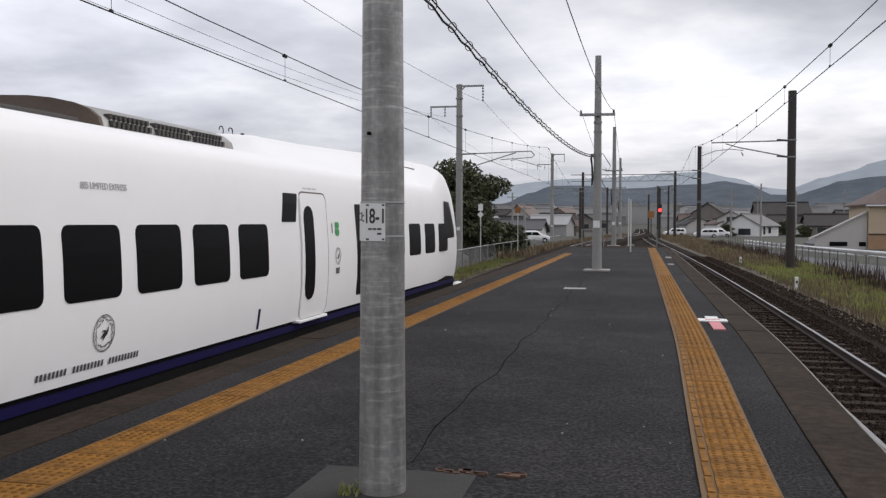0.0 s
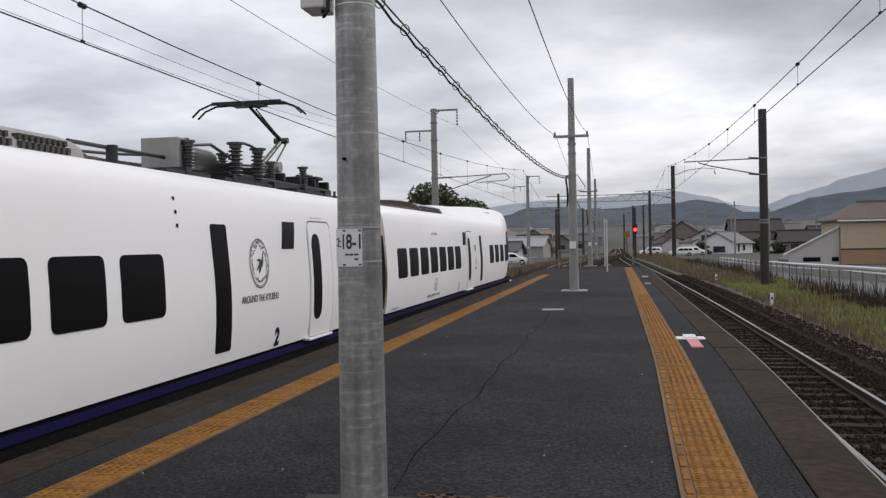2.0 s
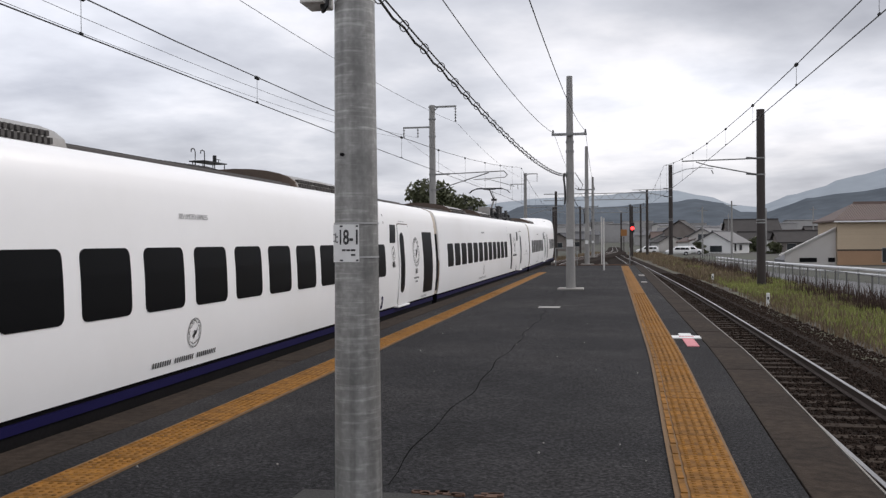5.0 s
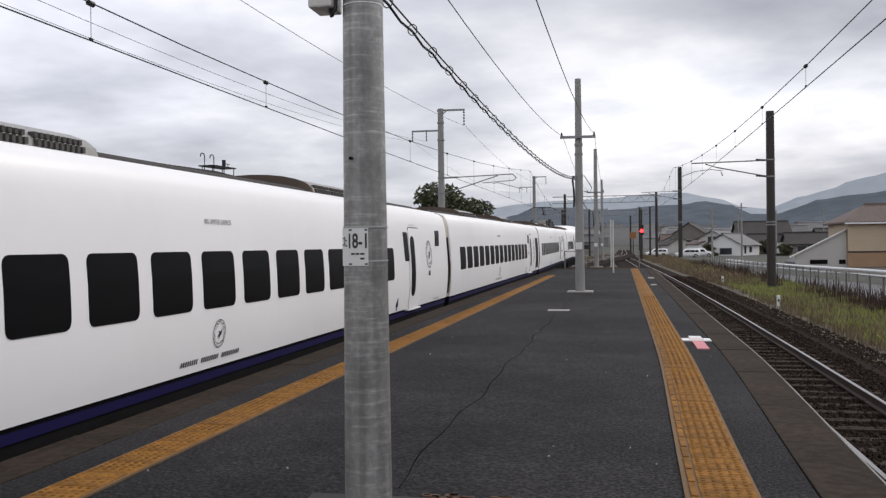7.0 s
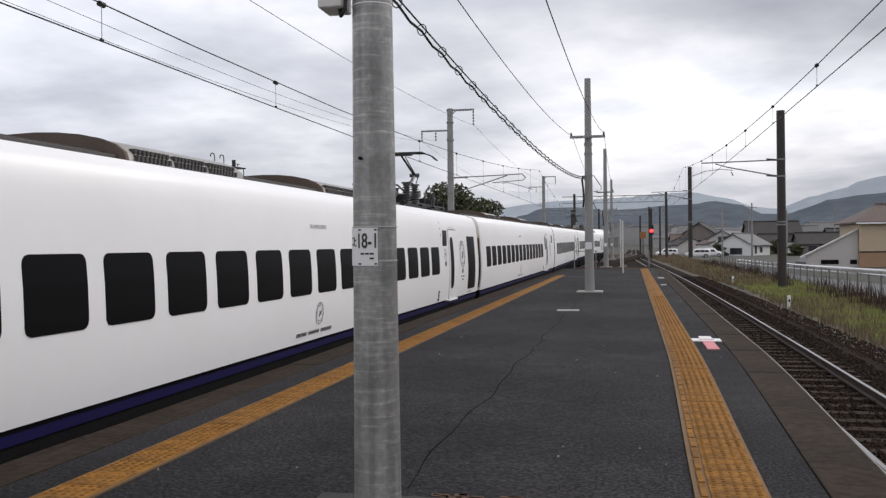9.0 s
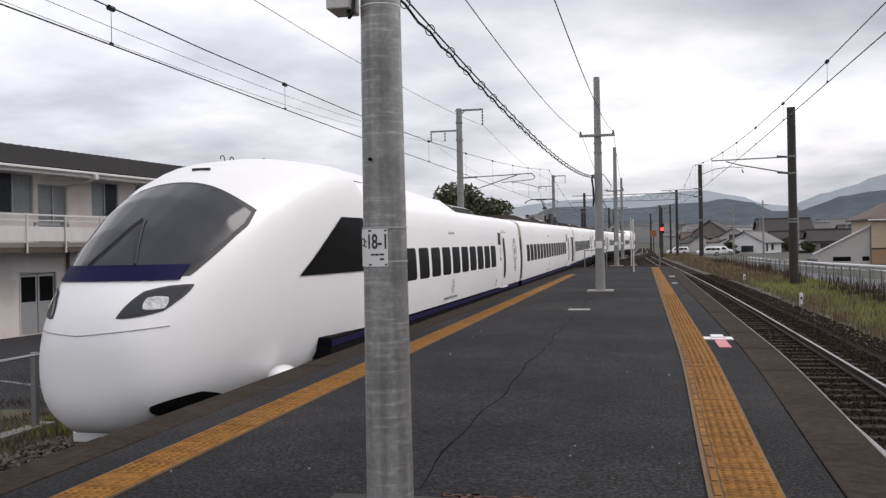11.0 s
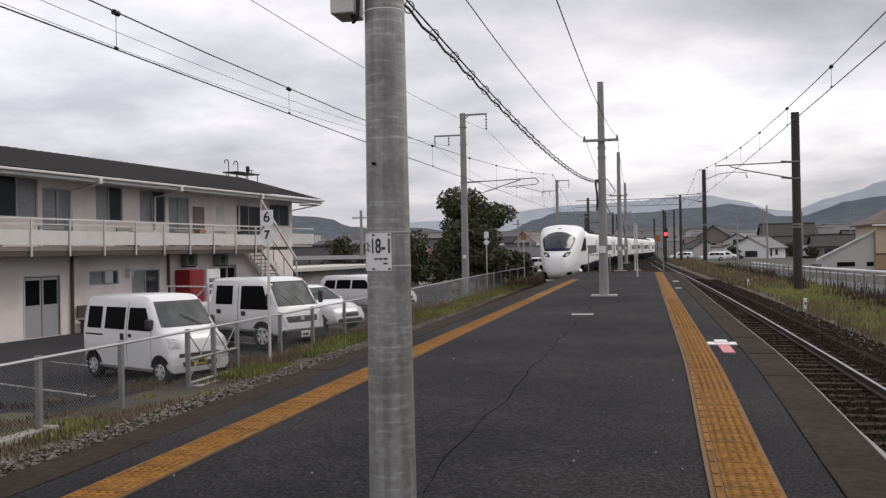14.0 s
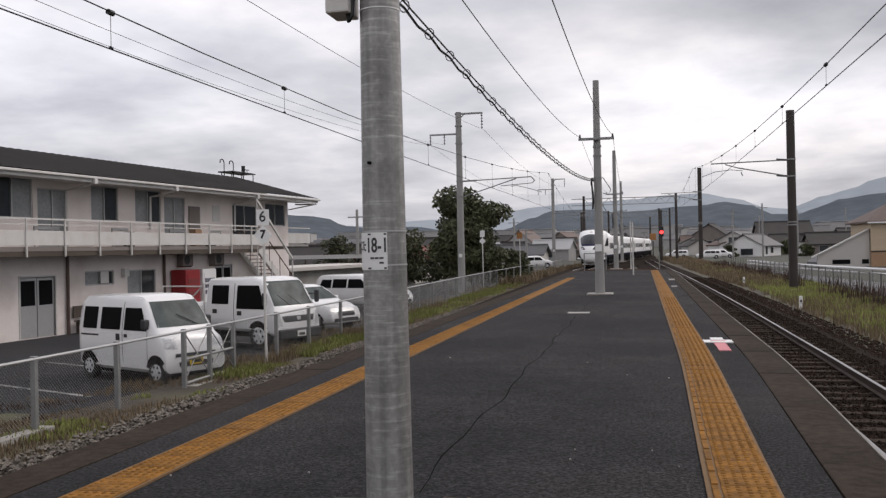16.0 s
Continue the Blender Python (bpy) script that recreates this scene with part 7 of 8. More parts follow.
def crew_truck(at, turn):
    v = thing("crew_cab_truck", "white crew-cab flatbed truck parked nose to the fence", "truck", at=at, turn=turn)
    st = [(-1.25, 0.55, 1.86, 0.97), (-1.2, 0.50, 1.94, 1), (0.55, 0.48, 1.97, 1), (0.82, 0.46, 1.93, 1), (1.0, 0.42, 1.80, 1), (1.36, 0.38, 1.20, 1), (1.44, 0.36, 1.05, 0.99), (1.50, 0.36, 0.80, 0.97), (1.52, 0.38, 0.62, 0.95)]
    body = part("cab", shell(st, 0.82, 0.85, 0.76, 1.14), M["white_paint"], v, "white double cab", smooth=38)
    tr = body_tree(body)
    side_rect(v, tr, "side_window", -1.02, -0.35, 1.22, 1.74, M["glass_dark"], "rear cab window")
    side_rect(v, tr, "side_window", -0.02, 1.10, 1.10, 1.74, M["glass_dark"], "front cab window", top=(-0.02, 0.80))
    quad_patch(v, "windscreen", [(-0.76, 0, 1.18), (0.76, 0, 1.18), (0.70, 0, 1.84), (-0.70, 0, 1.84)], M["screen"], tr, (0, -1, 0), "wide windscreen", n=14)
    quad_patch(v, "grille", [(-0.56, 0, 0.74), (0.56, 0, 0.74), (0.62, 0, 0.90), (-0.62, 0, 0.90)], M["plastic"], tr, (0, -1, 0), "dark grille")
    quad_patch(v, "badge", [(-0.07, 0, 0.78), (0.07, 0, 0.78), (0.07, 0, 0.88), (-0.07, 0, 0.88)], M["alu"], tr, (0, -1, 0), "round silver badge", lift=0.016)
    part("bumper", new_box(-0.80, 0.80, 1.44, 1.60, 0.28, 0.56, bevel=0.04), M["plastic"], v, "dark front bumper")
    for s in (-1, 1):
        quad_patch(v, "headlight", [(s * 0.62, 0, 0.62), (s * 0.81, 0, 0.62), (s * 0.81, 0, 1.0), (s * 0.70, 0, 0.98)], M["lamp_glass"], tr, (0, -1, 0), "tall headlamp")
        bm = bmesh.new()
        rod(bm, (s * 0.80, 1.05, 1.45), (s * 1.02, 1.22, 1.45), 0.015)
        box(bm, s * 1.02 - 0.05, s * 1.02 + 0.05, 1.18, 1.30, 1.20, 1.55, bevel=0.03)
        part("mirror", bm, M["plastic"], v, "black mirror")
        bm = bmesh.new()
        rod(bm, (s * 0.2, 1.39, 1.18), (s * 0.2 + 0.3, 1.2, 1.48), 0.01, seg=5)
        part("wiper", bm, M["black"], v)
    side_rect(v, tr, "door_seam", -0.14, -0.12, 0.55, 1.80, M["plastic"], lift=0.004)
    side_rect(v, tr, "door_handle", -0.98, -0.80, 0.96, 1.08, M["plastic"], "black handle")
    side_rect(v, tr, "door_handle", 0.0, 0.18, 0.92, 1.04, M["plastic"], "black handle")
    round_arch(v, tr, 0.80, 0.36, 0.43)
    plate(v, 1.60, 0.42, M["sign_white"])
    part("chassis", new_box(-0.55, 0.55, -3.2, 1.3, 0.32, 0.56), M["under"], v)
    bm = bmesh.new()
    box(bm, -0.84, 0.84, -3.25, -1.36, 0.68, 0.78)
    part("bed", bm, M["galv"], v)
    for x0, x1, y0, y1 in ((-0.86, -0.82, -3.27, -1.36), (0.82, 0.86, -3.27, -1.36), (-0.82, 0.82, -3.29, -3.25)):
        part("drop_side", new_box(x0, x1, y0, y1, 0.78, 1.16, bevel=0.008), M["white_paint"], v, "white drop side")
    bm = bmesh.new()
    for x in (-0.78, 0.78):
        rod(bm, (x, -1.40, 0.78), (x, -1.40, 1.80), 0.025)
        rod(bm, (x, -1.40, 1.75), (x, -2.3, 1.12), 0.02)
    rod(bm, (-0.78, -1.40, 1.78), (0.78, -1.40, 1.78), 0.025)
    rod(bm, (0.78, -1.40, 1.70), (0.78, -3.2, 1.70), 0.02)
    rod(bm, (0.78, -3.2, 0.78), (0.78, -3.2, 1.70), 0.02)
    part("bed_frame", bm, M["white_metal"], v, "white tube frame over the bed")
    for x in (0.82, -0.82):
        wheel(v, x, 0.80, 0.37, 0.2)
        wheel(v, x, -2.1, 0.34, 0.2)
    return v


def small_car(at, turn, label, wagon=False):
    v = thing("car", label, "car", at=at, turn=turn, group="parked white cars")
    if wagon:
        st = [(-2.2, 0.35, 1.0, 0.9), (-2.12, 0.28, 1.42, 0.97), (-1.9, 0.25, 1.56, 1), (0.2, 0.25, 1.60, 1), (0.55, 0.25, 1.50, 1), (1.15, 0.25, 1.06, 1), (1.6, 0.25, 0.98, 0.99), (2.0, 0.28, 0.86, 0.94), (2.15, 0.32, 0.66, 0.86)]
    else:
        st = [(-1.75, 0.35, 0.95, 0.88), (-1.65, 0.28, 1.25, 0.94), (-1.3, 0.25, 1.47, 0.99), (0.0, 0.25, 1.53, 1), (0.3, 0.25, 1.46, 1), (1.0, 0.25, 1.02, 1), (1.4, 0.25, 0.94, 0.98), (1.72, 0.28, 0.80, 0.92), (1.85, 0.32, 0.60, 0.84)]
    h = 0.86 if wagon else 0.83
    body = part("body", shell(st, h - 0.03, h, h - 0.16, 0.96), M["white_paint"], v, smooth=45)
    tr = body_tree(body)
    f, r = (1.0, -1.95) if wagon else (0.85, -1.45)
    side_rect(v, tr, "side_window", r + 0.1, r + 0.75, 0.99, 1.36, M["glass_dark"], "rear window", top=(r + 0.2, r + 0.75))
    side_rect(v, tr, "side_window", r + 0.83, r + 1.60, 0.99, 1.38, M["glass_dark"], "rear door window")
    side_rect(v, tr, "side_window", r + 1.68, f - 0.12, 0.99, 1.38, M["glass_dark"], "front door window", top=(r + 1.68, f - 0.62))
    quad_patch(v, "windscreen", [(-0.64, 0, 1.06), (0.64, 0, 1.06), (0.54, 0, 1.44), (-0.54, 0, 1.44)], M["screen"], tr, (0, -1, 0), "windscreen", n=12)
    for s in (-1, 1):
        quad_patch(v, "headlight", [(s * 0.42, 0, 0.64), (s * 0.70, 0, 0.66), (s * 0.74, 0, 0.86), (s * 0.52, 0, 0.80)], M["lamp_glass"], tr, (0, -1, 0), "clear headlamp")
        part("mirror", new_box(min(s * 0.80, s * 0.98), max(s * 0.80, s * 0.98), f - 0.30, f - 0.18, 0.98, 1.12, bevel=0.03), M["white_paint"], v)
    quad_patch(v, "grille", [(-0.42, 0, 0.52), (0.42, 0, 0.52), (0.40, 0, 0.66), (-0.40, 0, 0.66)], M["plastic"], tr, (0, -1, 0), "dark grille")
    quad_patch(v, "lower_bumper", [(-0.62, 0, 0.34), (0.62, 0, 0.34), (0.58, 0, 0.46), (-0.58, 0, 0.46)], M["plastic"], tr, (0, -1, 0), "dark lower bumper")
    ym = st[-1][0]
    plate(v, ym - 0.02, 0.47, M["sign_white"])
    wy = (1.35, -1.30) if wagon else (1.20, -1.20)
    for y in wy:
        round_arch(v, tr, y, 0.30, 0.375)
        for x in (h, -h):
            wheel(v, x, y, 0.30, 0.18)
    return v


kei_van((-10.29, 17.66, GROUND + 0.02), -116.0)
crew_truck((-10.6, 23.95, GROUND + 0.02), -112)
small_car((-11.2, 29.0, GROUND + 0.02), -112, "small white hatchback with dark lower trim parked by the fence")
small_car((-12.3, 39.2, GROUND + 0.02), -108, "white estate car parked by the fence", wagon=True)

# lean-to sheds and houses behind the car park
sh = thing("long_shed", "low grey shed with a pale roof edge", "shed", at=(-22.0, 54.0, 0), turn=84)
part("wall", new_box(-1, 17, 0.2, 5, -2.2, 0.16), M["concrete_light"], sh, "grey block wall")
part("roof", new_box(-1.3, 17.3, -0.3, 5.3, 0.18, 0.42, bevel=0.02), M["white_wall"], sh, "pale flat roof edge")
bm = bmesh.new()
for u in (6.2, 9.4):
    box(bm, u, u + 1.8, 0.14, 0.19, -1.6, -0.4)
part("shed_window", bm, M["window"], sh)
for u in (5.6, 9.0):
    part("awning", new_box(u, u + 2.4, -0.6, 0.18, -0.32, -0.24), M["tile_grey"], sh, "small grey awning")

lt = thing("lumber_shelter", "open lean-to with a corrugated roof over stacked pale lumber", "shelter", at=(-26.0, 74.0, 0), turn=4)
bm = bmesh.new()
n = 70
for k in range(n):
    x0, x1 = -5.5 + 11.0 * k / n, -5.5 + 11.0 * (k + 1) / n
    z0, z1 = 0.035 * (k % 2), 0.035 * ((k + 1) % 2)
    bm.faces.new([bm.verts.new(q) for q in ((x0, -2, 0.80 + z0), (x1, -2, 0.80 + z1), (x1, 1.5, 1.12 + z1), (x0, 1.5, 1.12 + z0))])
bmesh.ops.remove_doubles(bm, verts=bm.verts, dist=0.001)
bmesh.ops.solidify(bm, geom=bm.faces[:], thickness=0.03)
part("roof", bm, M["fence_grey"], lt, "grey corrugated sheet roof")
for x in (-5.3, -1.8, 1.8, 5.3):
    bm = bmesh.new()
    rod(bm, (x, -1.8, -2.1), (x, -1.8, 0.82), 0.06)
    part("post", bm, M["bark"], lt)
bm = bmesh.new()
rnd = random.Random(14)
for k in range(150):
    x, y, z = rnd.uniform(-5.2, 4.4), rnd.uniform(-1.4, 1.2), -2.0 + 2.5 * rnd.random()
    box(bm, x, x + rnd.uniform(0.2, 0.9), y, y + rnd.uniform(0.1, 0.3), z, z + rnd.uniform(0.06, 0.16))
box(bm, -5.2, 5.2, -1.2, 1.4, -2.1, 0.1)
tagged(part("lumber_stack", bm, M["concrete_light"], lt, "stacked weathered boards"), kind="stuff")

# ---- right of the railway ----
def verge_post(x, y):
    p = thing("marker_post", "short white concrete marker post in the verge", "marker post", at=(x, y, GROUND + 0.08), group="white marker posts")
    bm = bmesh.new()
    box(bm, -0.06, 0.06, -0.06, 0.06, -0.1, 0.52, bevel=0.02)
    part("post", bm, M["sign_white"], p)
    part("mark", new_box(-0.035, 0.035, -0.065, -0.06, 0.28, 0.38), M["ink"], p, "dark mark")
    return p


for x, y in ((5.77, 36.2), (5.38, 16.8), (5.9, 57.0)):
    verge_post(x, y)

rf = thing("lineside_fence", "grey wire fence on slim posts between verge and road", "fence")
rys = [6 + 2.0 * k for k in range(48)]


def rf_x(y):
    return 9.95 - 0.9 * smooth((y - 50) / 60)


bm = bmesh.new()
box(bm, -0.03, 0.03, -0.03, 0.03, -0.2, 1.16)
me = mesh_of(bm, "post", M["fence_grey"])
for y in rys:
    ob = new("post", me)
    ob.parent = rf
    ob.matrix_basis = pose(rf_x(y), y, GROUND + 0.05)
bm = bmesh.new()
tube(bm, [(rf_x(y), y, GROUND + 1.18) for y in rys], 0.016, seg=6)
part("top_wire", bm, M["fence_grey"], rf)
bm = bmesh.new()
chain_link(bm, [(rf_x(y) + 0.03, y) for y in rys[::4] if y < 80], GROUND + 0.1, GROUND + 1.17, pitch=0.10, r=0.0022)
tagged(part("wire_mesh", bm, M["fence_grey"], rf, "grey wire mesh"), kind="stuff")

gr = thing("guard_rail", "white double-pipe guard rail along the road", "guard rail")
gpts = [(19.5, 5), (18.6, 20), (17.4, 34), (16.1, 46.7), (14.9, 60), (13.0, 72), (11.6, 86), (10.8, 100)]
for z in (0.80, 0.52):
    bm = bmesh.new()
    tube(bm, [(x, y, GROUND + z) for x, y in gpts], 0.09 if z > 0.7 else 0.06, seg=10)
    part("pipe", bm, M["white_paint"], gr, "white pipe", smooth=40)
for (xa, ya), (xb, yb) in zip(gpts, gpts[1:]):
    for k in range(4):
        x, y = xa + (xb - xa) * k / 4, ya + (yb - ya) * k / 4
        bm = bmesh.new()
        rod(bm, (x, y, GROUND - 0.1), (x, y, GROUND + 0.82), 0.05, seg=10)
        part("post", bm, M["galv"], gr)


# ---- houses ----
def house(x, y, turn, w, d, eave, ridge, wall, roof, label, windows=(), hip=0.0, over=0.5, base=None, group="houses of the town"):
    """A gabled house: w along its local x (the ridge), d deep; windows are (face, along, z, width, height)."""
    z0 = ground_height(x, y) if base is None else base
    h = thing("house", label, "house", at=(x, y, z0), turn=turn, group=group)
    bm = bmesh.new()
    box(bm, -w / 2, w / 2, -d / 2, d / 2, -0.5, eave)
    if not hip:
        prism(bm, [(-d / 2, eave), (d / 2, eave), (0, ridge - 0.1)], "x", -w / 2 + 0.001, w / 2 - 0.001)
    part("wall", bm, wall, h)
    bm = bmesh.new()
    if hip:
        dz = (ridge - eave) / (d / 2) * over
        a, b, c, r = w / 2 + over, d / 2 + over, w / 2 - hip, ridge + 0.16
        vs = [bm.verts.new(p) for p in [(x, y, z) for z in (eave - dz, eave - dz + 0.16) for x, y in ((-a, -b), (a, -b), (a, b), (-a, b))] + [(-c, 0, r), (c, 0, r)]]
        for q in ((3, 2, 1, 0), (0, 1, 5, 4), (1, 2, 6, 5), (2, 3, 7, 6), (3, 0, 4, 7), (4, 5, 9, 8), (6, 7, 8, 9), (5, 6, 9), (7, 4, 8)):
            bm.faces.new([vs[i] for i in q])
    for s in (-1, 1) if not hip else ():
        dz = (ridge - eave) / (d / 2) * over
        prism(bm, [(0, ridge), (s * (d / 2 + over), eave - dz), (s * (d / 2 + over), eave - dz + 0.16), (0, ridge + 0.16)], "x", -w / 2 - over, w / 2 + over)
    prism(bm, [(-0.18, ridge + 0.1), (0.18, ridge + 0.1), (0.12, ridge + 0.32), (-0.12, ridge + 0.32)], "x", -w / 2 - over + hip + (over if hip else 0), w / 2 + over - hip - (over if hip else 0))
    part("roof", bm, roof, h)
    for face, along, z, ww, wh in windows:
        f, g_ = bmesh.new(), bmesh.new()
        if face in "fb":
            yy = -d / 2 if face == "f" else d / 2
            s = -1 if face == "f" else 1
            a, b = sorted((yy + s * 0.01, yy + s * 0.06))
            box(f, along - ww / 2 - 0.06, along + ww / 2 + 0.06, a, b, z - 0.06, z + wh + 0.06)
            a, b = sorted((yy + s * 0.061, yy + s * 0.07))
            box(g_, along - ww / 2, along + ww / 2, a, b, z, z + wh)
        else:
            xx = -w / 2 if face == "l" else w / 2
            s = -1 if face == "l" else 1
            a, b = sorted((xx + s * 0.01, xx + s * 0.06))
            box(f, a, b, along - ww / 2 - 0.06, along + ww / 2 + 0.06, z - 0.06, z + wh + 0.06)
            a, b = sorted((xx + s * 0.061, xx + s * 0.07))
            box(g_, a, b, along - ww / 2, along + ww / 2, z, z + wh)
        fr = part("window", f, M["alu"], h)
        part("pane", g_, M["window"], fr)
    return h


# beige two-storey house beside the road
bh = house(29.25, 103.0, 0, 13.5, 9.0, 4.6, 6.3, M["beige"], M["tile_roof"], "large beige two-storey house with brown tiled roof", windows=[("f", 4.2, 2.9, 1.1, 1.0), ("f", -2.0, 0.3, 1.0, 1.4), ("f", 5.2, 0.2, 1.2, 1.4)], base=GROUND, hip=2.6, group="houses beside the road")
part("lower_band", new_box(-6.78, 6.78, -4.53, -4.45, -0.4, 1.45), M["tan"], bh, "tan lower siding")
part("string_course", new_box(-6.8, 6.8, -4.56, -4.46, 1.45, 1.60), M["bark"], bh, "dark band between storeys")
for k in range(22):
    part("siding_board", new_box(-6.77, 6.77, -4.515, -4.47, 1.62 + 0.142 * k, 1.62 + 0.142 * k + 0.136), M["beige"], bh)
part("eaves_gutter", new_box(-7.2, 7.2, -5.15, -5.02, 4.36, 4.50), M["white_paint"], bh, "white gutter")
bm = bmesh.new()
for k in range(60):
    x = -7.2 + 0.243 * k
    f = min(1.0, (7.25 - abs(x + 0.06)) / 3.1)
    loft(bm, [[(x, y, z), (x + 0.06, y, z + 0.05), (x + 0.12, y, z)] for y, z in ((-4.98, 4.58), (-5.0 + 5.0 * f, 4.57 + 1.89 * f))])
part("tile_ribs", bm, M["tile_roof"], bh, "tile rows")
bm = bmesh.new()
prism(bm, [(-7.6, 2.75), (-4.5, 2.75), (-4.5, 4.0)], "x", -0.6, 4.6)
pr_ = part("porch_roof", bm, M["tile_roof"], bh, "brown tiled porch roof")
part("porch_wall", new_box(0.2, 4.2, -7.0, -4.55, -0.4, 2.72), M["tan"], bh)
bm = bmesh.new()
rod(bm, (2.5, -7.3, -0.3), (2.5, -7.3, 2.74), 0.09)
part("porch_post", bm, M["white_metal"], bh)
bh2 = house(44.0, 101.0, 0, 12.0, 10.0, 4.9, 7.1, M["beige"], M["tile_roof"], "beige house wing with brown tiled roof", windows=[("f", -4.2, 0.4, 1.3, 1.5), ("f", 1.0, 2.9, 1.4, 1.1)], base=GROUND, group="houses beside the road")
# white outbuilding with a long sloping roof
wb = thing("white_outbuilding", "white outbuilding with one long sloping roof", "outbuilding", at=(22.8, 99.0, GROUND), group="houses beside the road")
bm = bmesh.new()
prism(bm, [(-5.3, -0.3), (-0.35, -0.3), (-0.35, 3.75), (-5.3, 1.21)], "y", 0, 0.3)
part("wall", bm, M["white_wall"], wb, "white wall")
bm = bmesh.new()
prism(bm, [(-5.85, 0.95), (-0.35, 3.77), (-0.35, 3.91), (-5.85, 1.09)], "y", -0.25, 0.3)
part("roof_edge", bm, M["white_metal"], wb, "thin white roof edge")
bm = bmesh.new()
prism(bm, [(-5.2, -0.3), (-0.35, -0.3), (-0.35, 3.0), (-5.2, 0.5)], "y", 0.302, 7)
part("roof", bm, M["tile_grey"], wb, "low grey roof behind the gable")
part("dark_opening", new_box(-3.9, -2.2, -0.03, 0.02, 0.3, 0.75), M["glass_dark"], wb, "low dark opening")
part("dark_opening", new_box(-1.1, -0.45, -0.03, 0.02, 0.3, 0.75), M["glass_dark"], wb)

# small white house with a grey gable roof
house(22.2, 195.0, 64, 11.0, 7.4, 2.2, 4.3, M["sign_white"], M["tile_grey"], "white single-storey house with grey gabled roof", windows=[("l", -0.6, 0.3, 2.4, 1.2), ("f", -3.2, 0.4, 1.0, 1.5), ("f", 0, 0.6, 1.4, 1.1)], base=GROUND)
house(21.6, 214.0, 64, 9, 6.5, 3.6, 5.3, M["white_wall"], M["tile_grey"], "white two-storey house with grey roof", windows=[("l", 0, 2.9, 2.0, 1.1)], base=GROUND)
house(33.5, 235.0, 2, 12, 11, 4.2, 7.6, M["plaster_dark"], M["slate"], "broad old house with a heavy dark tiled roof", windows=[("f", -3, 0.8, 3, 1.4), ("f", 4, 0.8, 3, 1.4)], base=GROUND)
house(52, 232.0, 6, 13, 10, 3.0, 5.6, M["plaster_dark"], M["slate"], "low house with a dark tiled roof", windows=[("f", 0, 0.8, 3, 1.4)], base=GROUND)
for x, y, w in ((38.5, 204.0, 9), (46.0, 208.0, 10), (53.5, 214.0, 9), (33.0, 222.0, 8), (60.0, 206.0, 10)):
    house(x, y, 3, w, 7, 2.3, 4.4, M["plaster_dark"], M["slate"], "low dark-roofed house among shrubs", windows=[("f", -2, 0.6, 1.8, 1.2), ("f", 1.8, 0.6, 1.8, 1.2)], base=GROUND)
# left side houses beyond the sheds
house(-34.0, 92.0, 12, 11, 8, 1.8, 3.9, M["plaster_dark"], M["slate"], "old low house with a grey tiled roof", windows=[("f", -3, 0.4, 2.0, 1.1), ("f", 3, 0.4, 2.0, 1.1)])
house(-26.0, 104.0, 8, 9, 8, 3.0, 4.6, M["white_wall"], M["slate"], "pale two-storey house with dark roof", windows=[("f", -1.5, 0.9, 1.6, 1.0), ("f", 1.8, 0.7, 1.6, 1.3)])
house(-20.5, 80.0, 80, 10, 5, 2.6, 3.3, M["white_wall"], M["red_dull"], "pale shed with a dull red roof edge", windows=[("f", 2, 0.8, 1.2, 1.2)])
house(-17.5, 134.0, -4, 7, 6, 1.7, 2.9, M["white_wall"], M["tile_grey"], "low house with a grey tiled roof", windows=[("f", -2, 0.7, 2.2, 1.3)])
house(-26.0, 160.0, 15, 8, 7, 2.2, 3.6, M["plaster_dark"], M["tile_grey"], "two-storey house with grey roof", windows=[("f", 0, 3.0, 2.2, 1.1)])
house(-17.5, 182.0, 5, 10, 6, 2.0, 3.2, M["plaster_dark"], M["tile_roof"], "long low shed with a brown roof", windows=[("f", -3, 0.8, 3, 1.2)])

# ---- the town behind, in single houses ----
rnd = random.Random(77)
wv, wf, rv, rf2 = [], [], [], []


def far_block(x, y, w, d, e, r_, z):
    """Walls and roof of a house too far off to be told from its neighbours."""
    b = len(wv)
    wv.extend([(x + a, y + c, z + h) for h in (0, e) for a, c in ((-w, -d), (w, -d), (w, d), (-w, d))])
    wf.extend([(b, b + 1, b + 5, b + 4), (b + 1, b + 2, b + 6, b + 5), (b + 2, b + 3, b + 7, b + 6), (b + 3, b, b + 4, b + 7), (b + 4, b + 5, b + 6, b + 7)])
    b = len(rv)
    o = 0.6
    rv.extend([(x - w - o, y - d - o, z + e + 0.02), (x + w + o, y - d - o, z + e + 0.02), (x + w + o, y + d + o, z + e + 0.02), (x - w - o, y + d + o, z + e + 0.02), (x - w - o, y, z + r_), (x + w + o, y, z + r_)])
    rf2.extend([(b, b + 1, b + 5, b + 4), (b + 2, b + 3, b + 4, b + 5), (b, b + 4, b + 3), (b + 1, b + 2, b + 5), (b, b + 3, b + 2, b + 1)])


